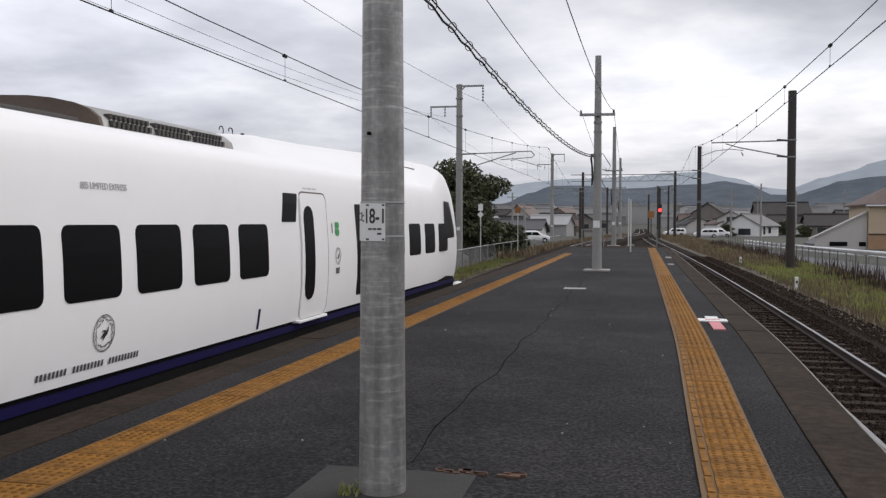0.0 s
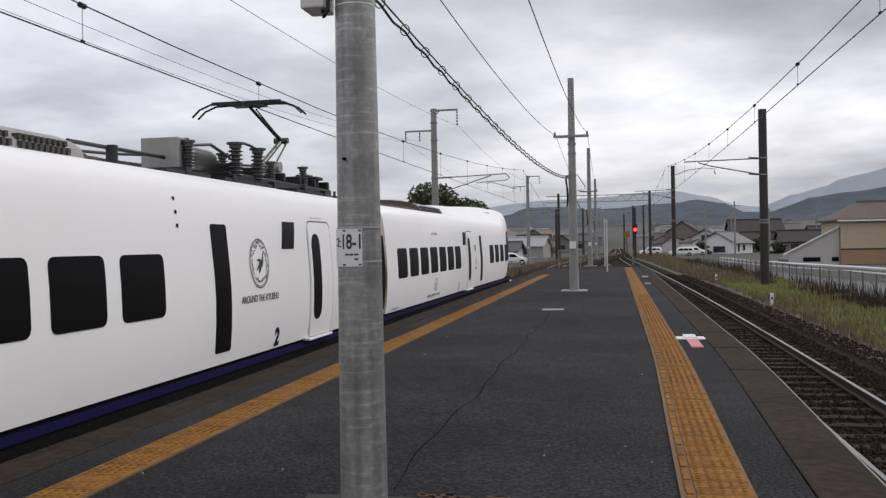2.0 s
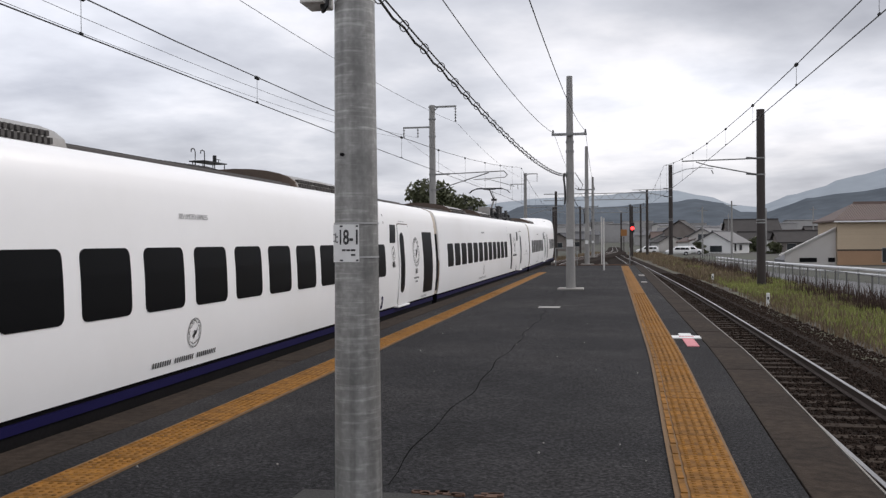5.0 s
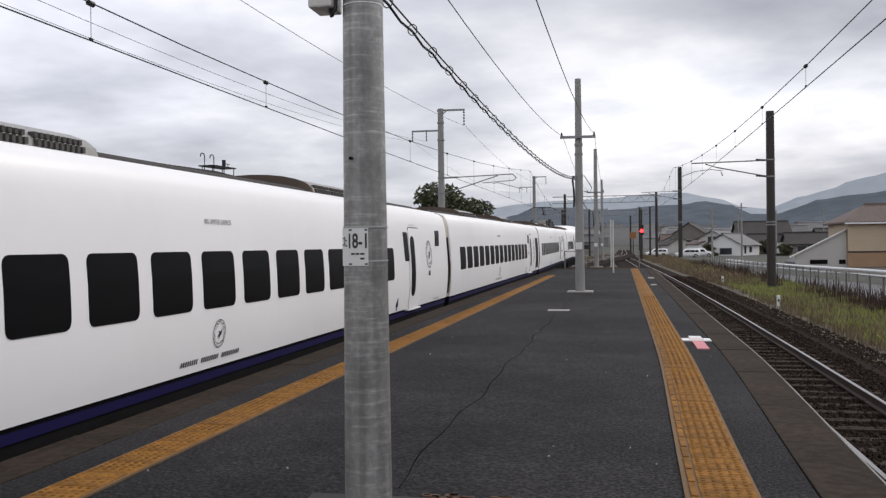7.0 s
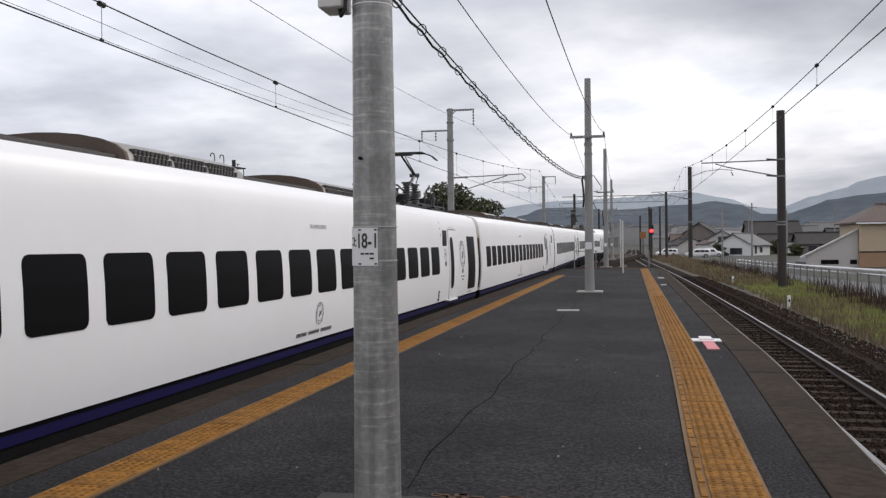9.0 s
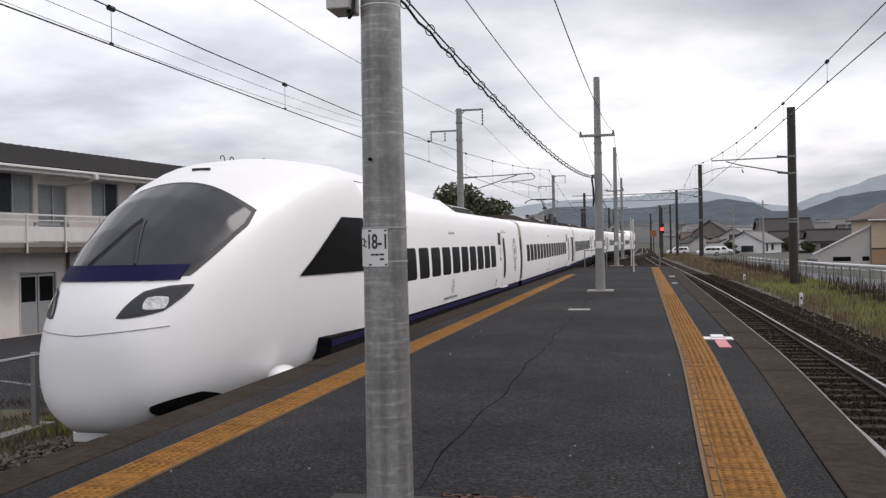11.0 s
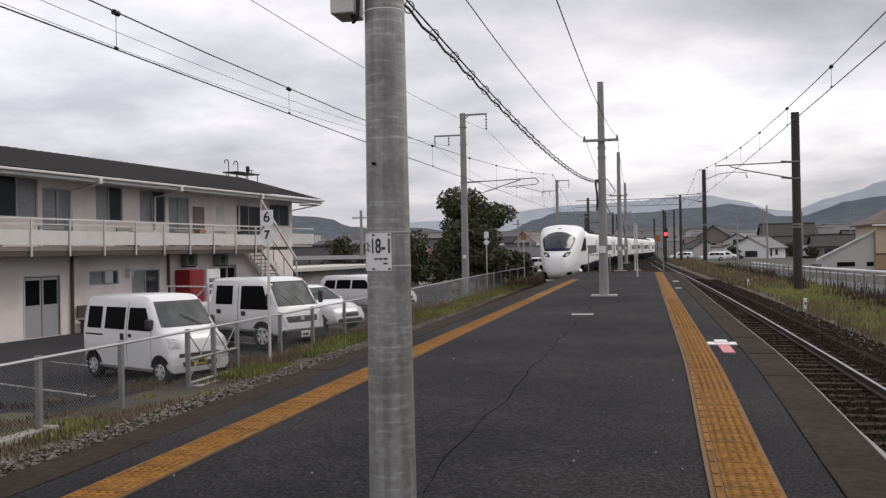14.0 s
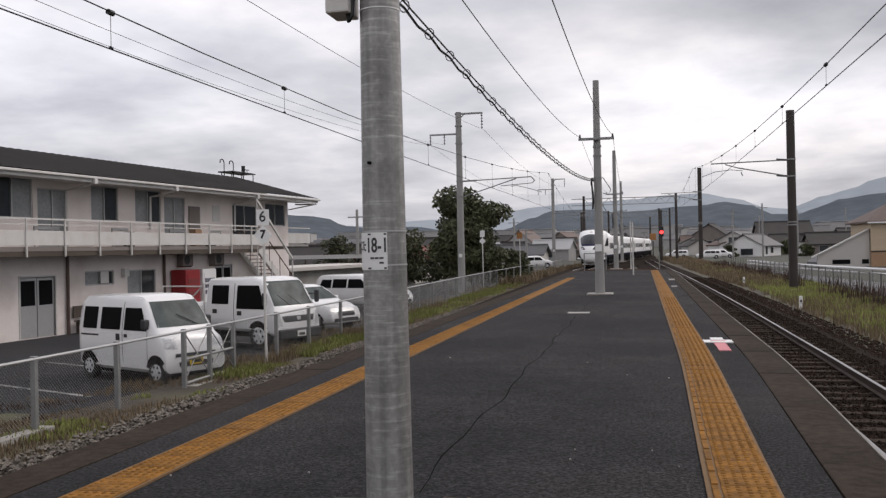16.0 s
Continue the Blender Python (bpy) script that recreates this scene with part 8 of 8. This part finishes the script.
walls = [M["white_wall"], M["plaster_dark"], M["far_wall"], M["plaster_dark"], M["concrete_light"]]
roofs = [M["tile_grey"], M["slate"], M["tile_roof"], M["tile_grey"], M["slate"]]
placed = []
for k in range(230):
    for tries in range(20):
        y = 215 + 560 * rnd.random() ** 1.3
        x = rnd.uniform(-0.62, 0.62) * y + 0.02 * y
        if abs(x) < 7 + 0.01 * y or (12 < x < 66 and y < 255):
            continue
        if all(math.hypot(x - a, y - b) > 12.5 for a, b in placed):
            break
    placed.append((x, y))
    two = rnd.random() < 0.3
    w, d = rnd.uniform(7, 12.5), rnd.uniform(6, 9)
    eave = rnd.uniform(4.6, 5.6) if two else rnd.uniform(2.4, 3.3)
    i = rnd.randrange(5)
    big = rnd.random() < 0.10 and y > 420
    if big:
        w, d, eave = rnd.uniform(13, 24), rnd.uniform(9, 14), rnd.uniform(7, 11)
    if y > 430 and not big:
        far_block(x, y, w / 2, d / 2, eave, eave + rnd.uniform(1.2, 2.2), ground_height(x, y) - 0.3)
        continue
    house(x, y, rnd.uniform(-25, 25) + rnd.choice((0, 90)), w, d, eave, eave + (1.0 if big else rnd.uniform(1.6, 2.8)), M["white_wall"] if big else walls[i], M["white_wall"] if big and rnd.random() < 0.5 else roofs[rnd.randrange(5)],
          "far pale works building" if big else ("far two-storey house with a tiled roof" if two else "far low house with a tiled roof"),
          windows=[("f", -w / 4, eave * 0.35, 1.8, 1.3), ("f", w / 4, eave * 0.35, 1.8, 1.3), ("l", 0, eave * 0.4, 1.8, 1.3)])

# smaller houses and outbuildings between them
rnd2 = random.Random(31)
for k in range(240):
    for tries in range(12):
        y = 175 + 330 * rnd2.random() ** 1.2
        x = rnd2.uniform(-0.40, 0.42) * y
        if abs(x + 2) < 9 + 0.012 * y or (9 < x < 50 and y < 205):
            continue
        if all(math.hypot(x - a, y - b) > 7.5 for a, b in placed):
            break
    else:
        continue
    placed.append((x, y))
    w, d, eave = rnd2.uniform(4, 8.5), rnd2.uniform(3.5, 6), rnd2.uniform(1.7, 3.0) * (1.6 if y > 330 and rnd2.random() < 0.4 else 1.0)
    if y > 300:
        far_block(x, y, w / 2, d / 2, eave, eave + rnd2.uniform(0.9, 1.9), ground_height(x, y) - 0.3)
        continue
    house(x, y, rnd2.uniform(-30, 30) + rnd2.choice((0, 90)), w, d, eave, eave + rnd2.uniform(0.9, 1.9), (M["sign_white"], M["white_wall"], M["plaster_dark"], M["far_wall"], M["tan"])[rnd2.randrange(5)], (M["tile_grey"], M["slate"], M["slate"], M["tile_roof"], M["alu"])[rnd2.randrange(5)],
          "small far house or outbuilding with a pitched roof", windows=[("f", rnd2.uniform(-w / 4, w / 4), eave * 0.3, 1.5, 1.1)], over=0.35)

# the rest of the town, too far to tell house from house
tr_ = random.Random(5)
for k in range(1500):
    y = 420 + 1150 * tr_.random()
    x = tr_.uniform(-0.75, 0.75) * y
    if abs(x) < 12:
        continue
    z = ground_height(x, y) - 0.5
    w, d, e = tr_.uniform(4, 9), tr_.uniform(4, 6), tr_.uniform(3, 7)
    if tr_.random() < 0.05:
        w, d, e = tr_.uniform(12, 30), 8, tr_.uniform(8, 15)
    r_ = e + (0.4 if w > 11 else tr_.uniform(1.2, 2.4))
    far_block(x, y, w, d, e, r_, z)
tagged(new("far_town_walls", from_arrays("far_town_walls", wv, wf, M["far_wall"])), "pale walls of the distant town", "town", kind="stuff")
tagged(new("far_town_roofs", from_arrays("far_town_roofs", rv, rf2, M["tile_grey"])), "grey tiled roofs of the distant town", "town", kind="stuff")

# vans and cars parked far off beside the line
for x, y in ((6.6, 186.0), (11.4, 168.0), (14.6, 177.0), (-13.5, 118.0)):
    small_car((x, y, GROUND), rnd.choice((-80, 95, -100)), "far white car parked beside the line", wagon=True)
# a far line of utility poles
for x, y, h in ((14.0, 150, 8), (17.5, 142, 8.5), (30, 190, 9), (44, 215, 10), (-24, 75, 7), (-16.5, 95, 6.5), (-14, 112, 5.0), (-18, 130, 7), (27, 225, 9), (60, 205, 10), (-33, 120, 8)):
    p = thing("utility_pole", "grey utility pole among the houses", "utility pole", at=(x, y, ground_height(x, y)), group="utility poles")
    bm = bmesh.new()
    rod(bm, (0, 0, -0.2), (0, 0, h), 0.17, 0.11, seg=10)
    part("shaft", bm, M["concrete_pole"], p)
    bm = bmesh.new()
    box(bm, -0.8, 0.8, -0.05, 0.05, h - 0.7, h - 0.6)
    part("crossarm", bm, M["galv"], p)

# ---- hills ----
def ridge(name, dist, depth, points, mat, label, seed):
    """A range of hills: crest heights by azimuth and elevation, in degrees, falling to the plain in front."""
    vs, fs = [], []
    az0, az1 = points[0][0], points[-1][0]
    n = 260
    rows_ = 7
    for i in range(n + 1):
        az = az0 + (az1 - az0) * i / n
        for (a, ea), (b, eb) in zip(points, points[1:]):
            if a <= az <= b:
                f = (az - a) / (b - a)
                e = ea + (eb - ea) * (f * f * (3 - 2 * f))
                break
        for j in range(rows_):
            f = j / (rows_ - 1)
            d = dist - depth * (1 - f)
            top = 1.36 + dist * math.tan(radians(max(e, 0.05)))
            nz = noise.noise(Vector((az * 0.9, f * 3 + seed, seed))) * 0.10 + noise.noise(Vector((az * 4.0, f * 7, seed))) * 0.02
            z = -6 + (top + 6) * min(1.0, (f ** 0.85) * (1 + nz * (1 - f)) if j < rows_ - 1 else 1.0 + noise.noise(Vector((az * 5, 0, seed))) * 0.012)
            vs.append((d * math.sin(radians(az)), d * math.cos(radians(az)), z))
    for i in range(n):
        for j in range(rows_ - 1):
            a = i * rows_ + j
            fs.append((a, a + rows_, a + rows_ + 1, a + 1))
    ob = new(name, from_arrays(name, vs, fs, mat))
    for p in ob.data.polygons:
        p.use_smooth = True
    return tagged(ob, label, "hills", kind="structure")


NEAR = [(-75, 1.6), (-55, 2.2), (-29.1, 2.31), (-22.4, 2.4), (-20.8, 2.30), (-19.7, 2.15), (-18.5, 1.63), (-16.5, 1.4), (-14.3, 1.5), (-11.5, 1.1), (-8.5, 1.18), (-6.8, 1.85), (-5.4, 2.31), (-3.3, 2.32), (-1.5, 2.1), (0.0, 2.15), (2.2, 2.33), (3.6, 2.36), (4.8, 2.54), (6.4, 2.28), (7.6, 1.70), (9.0, 1.66), (10.2, 2.04), (11.2, 2.43), (13.4, 2.69), (17.9, 3.3), (22.5, 3.46), (60, 5)]
FAR = [(-75, 1.5), (-50, 1.8), (-22.4, 1.87), (-17.5, 1.6), (-13.2, 1.9), (-10.5, 2.0), (-8.6, 2.31), (-6.1, 2.57), (-4.7, 2.72), (-2.6, 2.78), (-0.5, 2.87), (1.5, 3.05), (3.5, 3.1), (5.5, 2.7), (7.3, 2.1), (8.6, 1.97), (9.0, 2.19), (10.5, 2.69), (11.9, 3.01), (12.9, 3.42), (13.7, 3.63), (16.0, 4.1), (17.9, 4.37), (22.5, 4.56), (60, 7)]
ridge("backdrop_hills_near", 2300, 500, NEAR, M["hill_near"], "wooded hills under low cloud, haze painted into their colour", 3.0)
ridge("backdrop_hills_far", 3400, 600, FAR, M["hill_far"], "mountains under low cloud, painted paler with haze", 9.0)

# ---- plants and loose stone ----
def blades(name, spots, mat, label, category, seed, width=0.014, lean=0.5):
    """Grass as single curved blades: spots yields x, y, z and height."""
    r = np.random.RandomState(seed)
    s = np.array(spots)
    n = len(s)
    a = r.uniform(0, 2 * np.pi, n)
    b = r.uniform(0, 2 * np.pi, n)
    h = s[:, 3]
    w = width * (0.6 + 0.8 * r.rand(n))
    base = s[:, :3]
    side = np.c_[np.cos(a), np.sin(a), np.zeros(n)] * w[:, None]
    tilt = np.c_[np.cos(b), np.sin(b), np.zeros(n)] * (h * lean * r.rand(n))[:, None]
    up = np.c_[np.zeros(n), np.zeros(n), h]
    mid = base + up * 0.55 + tilt * 0.3
    tip = base + up + tilt
    v = np.stack([base - side, base + side, mid + side * 0.7, mid - side * 0.7, tip], 1).reshape(-1, 3)
    k = np.arange(n) * 5
    quads = np.c_[k, k + 1, k + 2, k + 3]
    tris = np.c_[k + 3, k + 2, k + 4]
    me = from_arrays(name, v.tolist(), quads.tolist() + tris.tolist(), mat)
    return tagged(new(name, me), label, category, kind="stuff")


def scatter(n, seed, x0, x1, y0, y1, h0, h1, z, keep=None, patch=0.35, bias=1.5):
    r = random.Random(seed)
    out = []
    while len(out) < n:
        y = y0 + (y1 - y0) * r.random() ** bias
        x = r.uniform(x0(y) if callable(x0) else x0, x1(y) if callable(x1) else x1)
        d = noise.noise(Vector((x * patch, y * patch, seed * 1.7)))
        if keep is not None and d < keep:
            continue
        out.append((x, y, z, (h0 + (h1 - h0) * r.random()) * (0.75 + 0.5 * max(0.0, d))))
    return out


VZ = GROUND + 0.09
blades("verge_grass_right", scatter(42000, 1, lambda y: 6.0 - 0.9 * smooth((y - 40) / 100), lambda y: rf_x(y) + 0.1, 6, 125, 0.10, 0.32, VZ, keep=-0.35), M["grass"], "rank green grass on the verge", "grass", 1, width=0.022)
blades("dry_grass_right", scatter(15000, 2, lambda y: 5.6 - 1.0 * smooth((y - 40) / 100), lambda y: rf_x(y), 6, 150, 0.12, 0.45, VZ, keep=-0.05), M["straw"], "dry straw-coloured grass", "grass", 2, width=0.02)
blades("dead_weeds_right", scatter(4200, 3, lambda y: rf_x(y) - 1.7, lambda y: rf_x(y) + 0.2, 8, 110, 0.35, 1.0, VZ, keep=0.08, patch=0.6), M["weed"], "dead brown weeds along the fence", "weeds", 3, width=0.018, lean=0.35)
blades("far_scrub_right", scatter(7000, 4, lambda y: track_right(y) + 2.6, lambda y: rf_x(min(y, 110)) - 0.4, 60, 190, 0.2, 0.65, VZ, keep=-0.2, bias=1.0), M["straw"], "brown scrub beside the far track", "scrub", 4, width=0.05)
blades("verge_grass_left", scatter(15000, 5, lambda y: fence_line(y) - 0.30, lambda y: -7.6, 3, 110, 0.04, 0.16, VZ, keep=0.05, patch=0.7, bias=2.0), M["grass"], "green grass along the fence", "grass", 5, width=0.016)
blades("dry_grass_left", scatter(24000, 6, lambda y: fence_line(y) - 1.5, lambda y: -7.5, 3, 60, 0.04, 0.17, VZ, keep=-0.1, patch=0.4, bias=1.8), M["straw"], "dry brown grass along the fence", "grass", 6, width=0.012)
blades("tall_grass_left", scatter(16000, 15, lambda y: fence_line(y) - 0.05, lambda y: -7.75 - 0.45 * smooth((y - 25) / 30), 15, 75, 0.07, 0.27, VZ, keep=-0.05, patch=0.5, bias=1.7), M["grass"], "rank green grass along the fence", "grass", 15, width=0.016)
blades("tall_weeds_left", scatter(1500, 16, lambda y: fence_line(y) - 0.1, lambda y: fence_line(y) + 0.5, 17, 60, 0.15, 0.40, VZ, keep=0.05, patch=0.6, bias=1.5), M["straw"], "tall dry weeds along the fence", "weeds", 16, width=0.012)
blades("far_scrub_left", scatter(6000, 7, lambda y: track_left(y) - 4.5, lambda y: track_left(y) - 2.2, 60, 180, 0.2, 0.9, VZ, keep=-0.2, bias=1.0), M["straw"], "brown scrub beside the far track", "scrub", 7, width=0.05)
blades("pole_weed", [(PX + random.Random(k).uniform(-0.2, -0.09), PY - 0.06 + random.Random(k + 50).uniform(-0.09, 0.05), 0.012, random.Random(k + 90).uniform(0.02, 0.06)) for k in range(46)], M["grass"], "small weed at the foot of the pole", "weeds", 8, width=0.006, lean=1.2)

flat_strip("dirt_patch", [(-12.6, 2), (-12.2, 8), (-10.4, 13.2)], [(-8.4, 2), (-8.4, 8), (-8.55, 13.2)], GROUND + 0.055, M["soil"], "bare brown dirt behind the fence", "bare ground")
blades("dry_tufts_left", scatter(13000, 11, -11.8, -8.0, 3, 14.5, 0.03, 0.11, GROUND + 0.05, keep=0.02, patch=0.8, bias=1.0), M["straw"], "dry brown tufts on bare dirt", "grass", 12, width=0.013)
blades("dead_tufts_left", scatter(2500, 12, -11.8, -7.9, 3, 14.5, 0.04, 0.14, GROUND + 0.06, keep=0.12, patch=0.8, bias=1.0), M["weed"], "dead brown tufts on bare dirt", "grass", 13, width=0.013)


def stones(name, n, seed, x0, x1, y0, y1, z, label, bias=1.6, mat=None):
    """Loose angular stones, joined."""
    r = np.random.RandomState(seed)
    y = y0 + (y1 - y0) * r.rand(n) ** bias
    x = np.array([x0(v) for v in y]) + r.rand(n) * np.array([x1(v) - x0(v) for v in y])
    c = np.c_[x, y, np.full(n, z) + r.uniform(-0.012, 0.012, n)]
    s = r.uniform(0.016, 0.042, n)
    base = np.array([(1, 0, 0), (-1, 0, 0), (0, 1, 0), (0, -1, 0), (0, 0, 0.8), (0, 0, -0.8)], float)
    v = c[:, None, :] + base[None] * s[:, None, None] * r.uniform(0.6, 1.3, (n, 6, 1)) + r.uniform(-0.008, 0.008, (n, 6, 3))
    f = np.array([(0, 2, 4), (2, 1, 4), (1, 3, 4), (3, 0, 4), (2, 0, 5), (1, 2, 5), (3, 1, 5), (0, 3, 5)])
    faces = (f[None] + (np.arange(n) * 6)[:, None, None]).reshape(-1, 3)
    me = from_arrays(name, v.reshape(-1, 3).tolist(), faces.tolist(), mat or M["stone"])
    return tagged(new(name, me), label, "ballast", kind="stuff")


stones("ballast_stones_right", 36000, 1, lambda y: track_right(y) - 1.5, lambda y: track_right(y) + 1.55, 4, 70, -1.075, "brown-grey ballast stones between the sleepers")
stones("ballast_shoulder_right", 12000, 2, lambda y: track_right(y) + 1.4, lambda y: track_right(y) + 2.6, 4, 70, -1.13, "brown-grey ballast stones on the shoulder")
stones("verge_gravel_left", 5200, 4, lambda y: -7.62 + 0.12 * math.sin(y * 1.3), lambda y: -7.22 + 0.10 * math.sin(y * 0.9), 5, 60, -1.13, "pale loose gravel between verge and track", bias=1.6, mat=M["gravel"])
stones("ballast_stones_left", 14000, 3, lambda y: track_left(y) - 2.2, lambda y: track_left(y) - 0.4, 3, 60, -1.09, "pale brown-grey ballast stones beside the platform", mat=M["gravel"])


def leaf_cloud(n, seed, blobs, size):
    """Leaf clumps as crossed ragged quads round several centres."""
    r = np.random.RandomState(seed)
    vs, fs = [], []
    for k in range(n):
        cx, cy, cz, rx, rz = blobs[r.randint(len(blobs))]
        d = r.normal(size=3)
        d /= np.linalg.norm(d)
        q = r.uniform(0.55, 1.08)
        p = np.array((cx, cy, cz)) + d * np.array((rx, rx, rz)) * q
        u = r.normal(size=3)
        u /= np.linalg.norm(u)
        w = np.cross(u, r.normal(size=3))
        w /= np.linalg.norm(w)
        s = size * r.uniform(0.5, 1.3)
        b = len(vs)
        vs += [tuple(p - u * s), tuple(p + w * s * 0.45), tuple(p + u * s), tuple(p - w * s * 0.45)]
        fs.append((b, b + 1, b + 2, b + 3))
    return vs, fs


def tree(x, y, h, rad, seed, label, n=5000, size=0.13, group="trees", low=0.15):
    z0 = ground_height(x, y)
    t = thing("tree", label, "tree", at=(x, y, z0), group=group)
    r = random.Random(seed)
    bm = bmesh.new()
    rod(bm, (0, 0, -0.2), (0.1, 0, h * 0.55), rad * 0.075, rad * 0.035, seg=10)
    blobs = []
    for k in range(13):
        a, f = r.uniform(0, 6.28), (k + 0.5) / 13
        rr = rad * (0.95 - 0.55 * f) * r.uniform(0.35, 0.8)
        c = (rr * math.cos(a), rr * math.sin(a), h * (low + (0.90 - low) * f))
        rod(bm, (0, 0, c[2] * 0.6), c, rad * 0.03, rad * 0.012, seg=6)
        blobs.append((*c, rad * r.uniform(0.32, 0.50), h * r.uniform(0.09, 0.15)))
    part("trunk", bm, M["bark"], t, "brown trunk and limbs")
    vs, fs = leaf_cloud(n, seed, blobs, size)
    ob = new("crown", from_arrays("crown", vs, fs, M["leaf"]))
    ob.parent = t
    ob["label"] = "dense dark green leaves"
    return t


tree(-11.0, 60.0, 6.7, 3.7, 3, "dense dark evergreen tree behind the fence", n=15000, size=0.17, low=0.12)
tree(-14.4, 66.0, 4.4, 2.2, 5, "dark evergreen tree behind the fence", n=5000, size=0.15)
tree(-10.4, 72.0, 2.6, 1.7, 6, "rounded dark shrub behind the fence", n=5000, size=0.13)
tree(-11.0, 82.0, 2.4, 1.6, 7, "rounded dark shrub behind the fence", n=4000, size=0.15)
tree(-19.0, 72.0, 4.6, 2.4, 8, "dark tree among the houses", n=4000, size=0.16)
tree(-29.0, 84.0, 5.0, 2.6, 9, "dark tree among the houses", n=3500, size=0.17)
for x, y, h, r_ in ((27, 205, 3.0, 2.6), (31.5, 212, 3.4, 3.0), (36, 215, 3.2, 2.8), (40.5, 218, 3.6, 3.0), (46, 216, 3.2, 2.6), (17.0, 188, 2.4, 1.8), (30, 180, 2.2, 1.8)):
    tree(x, y, h, r_, int(x * 7), "dark clipped shrub beside a house", n=1600, size=0.28, group="far trees", low=0.05)
for k in range(90):
    y = 150 + 420 * rnd.random()
    x = rnd.choice((-1, 1)) * (0.04 * y + 8 + rnd.random() * 0.5 * y)
    if 14 < x < 30 and y < 200:
        continue
    tree(x, y, rnd.uniform(2.0, 4.4), rnd.uniform(1.6, 3.2), 100 + k, "far dark green tree among houses", n=700, size=0.5, group="far trees")


# ---- what moves ----
LAG_T = [0.0, 4.0, 4.5, 5.0, 5.5, 6.0, 8.5, 9.0, 9.5]
LAG = [0.0, 0.0, -0.27, -0.16, -0.06, 0.0, 0.0, -0.09, 0.0]


def joint(t):
    """Place along the line of the joint behind the leading car, t seconds after the start."""
    return 1.82 + 6.17 * t + 0.3465 * t * t + 0.016 * max(0.0, t - 9.5) ** 2 + float(np.interp(t, LAG_T, LAG))


def on_track(y):
    return Vector((track_left(y), y, rise_left(y)))


def motions():
    times = [0.5 * k for k in range(33)]
    for i, car in enumerate(CARS):
        length = HEAD if i in (0, 5) else CAR
        rows = []
        for t in times:
            rear = joint(t) - (0 if i == 0 else CAR * (i - 1) + length)
            a, b = on_track(rear + 2.9), on_track(rear + length - 2.9)
            d = (b - a).normalized()
            o = a - d * 2.9
            rows.append((t, pose(o.x, o.y, o.z, math.degrees(math.atan2(d.z, d.y)), 0, math.degrees(math.atan2(-d.x, d.y)))))
        walk(car, rows)


motions()
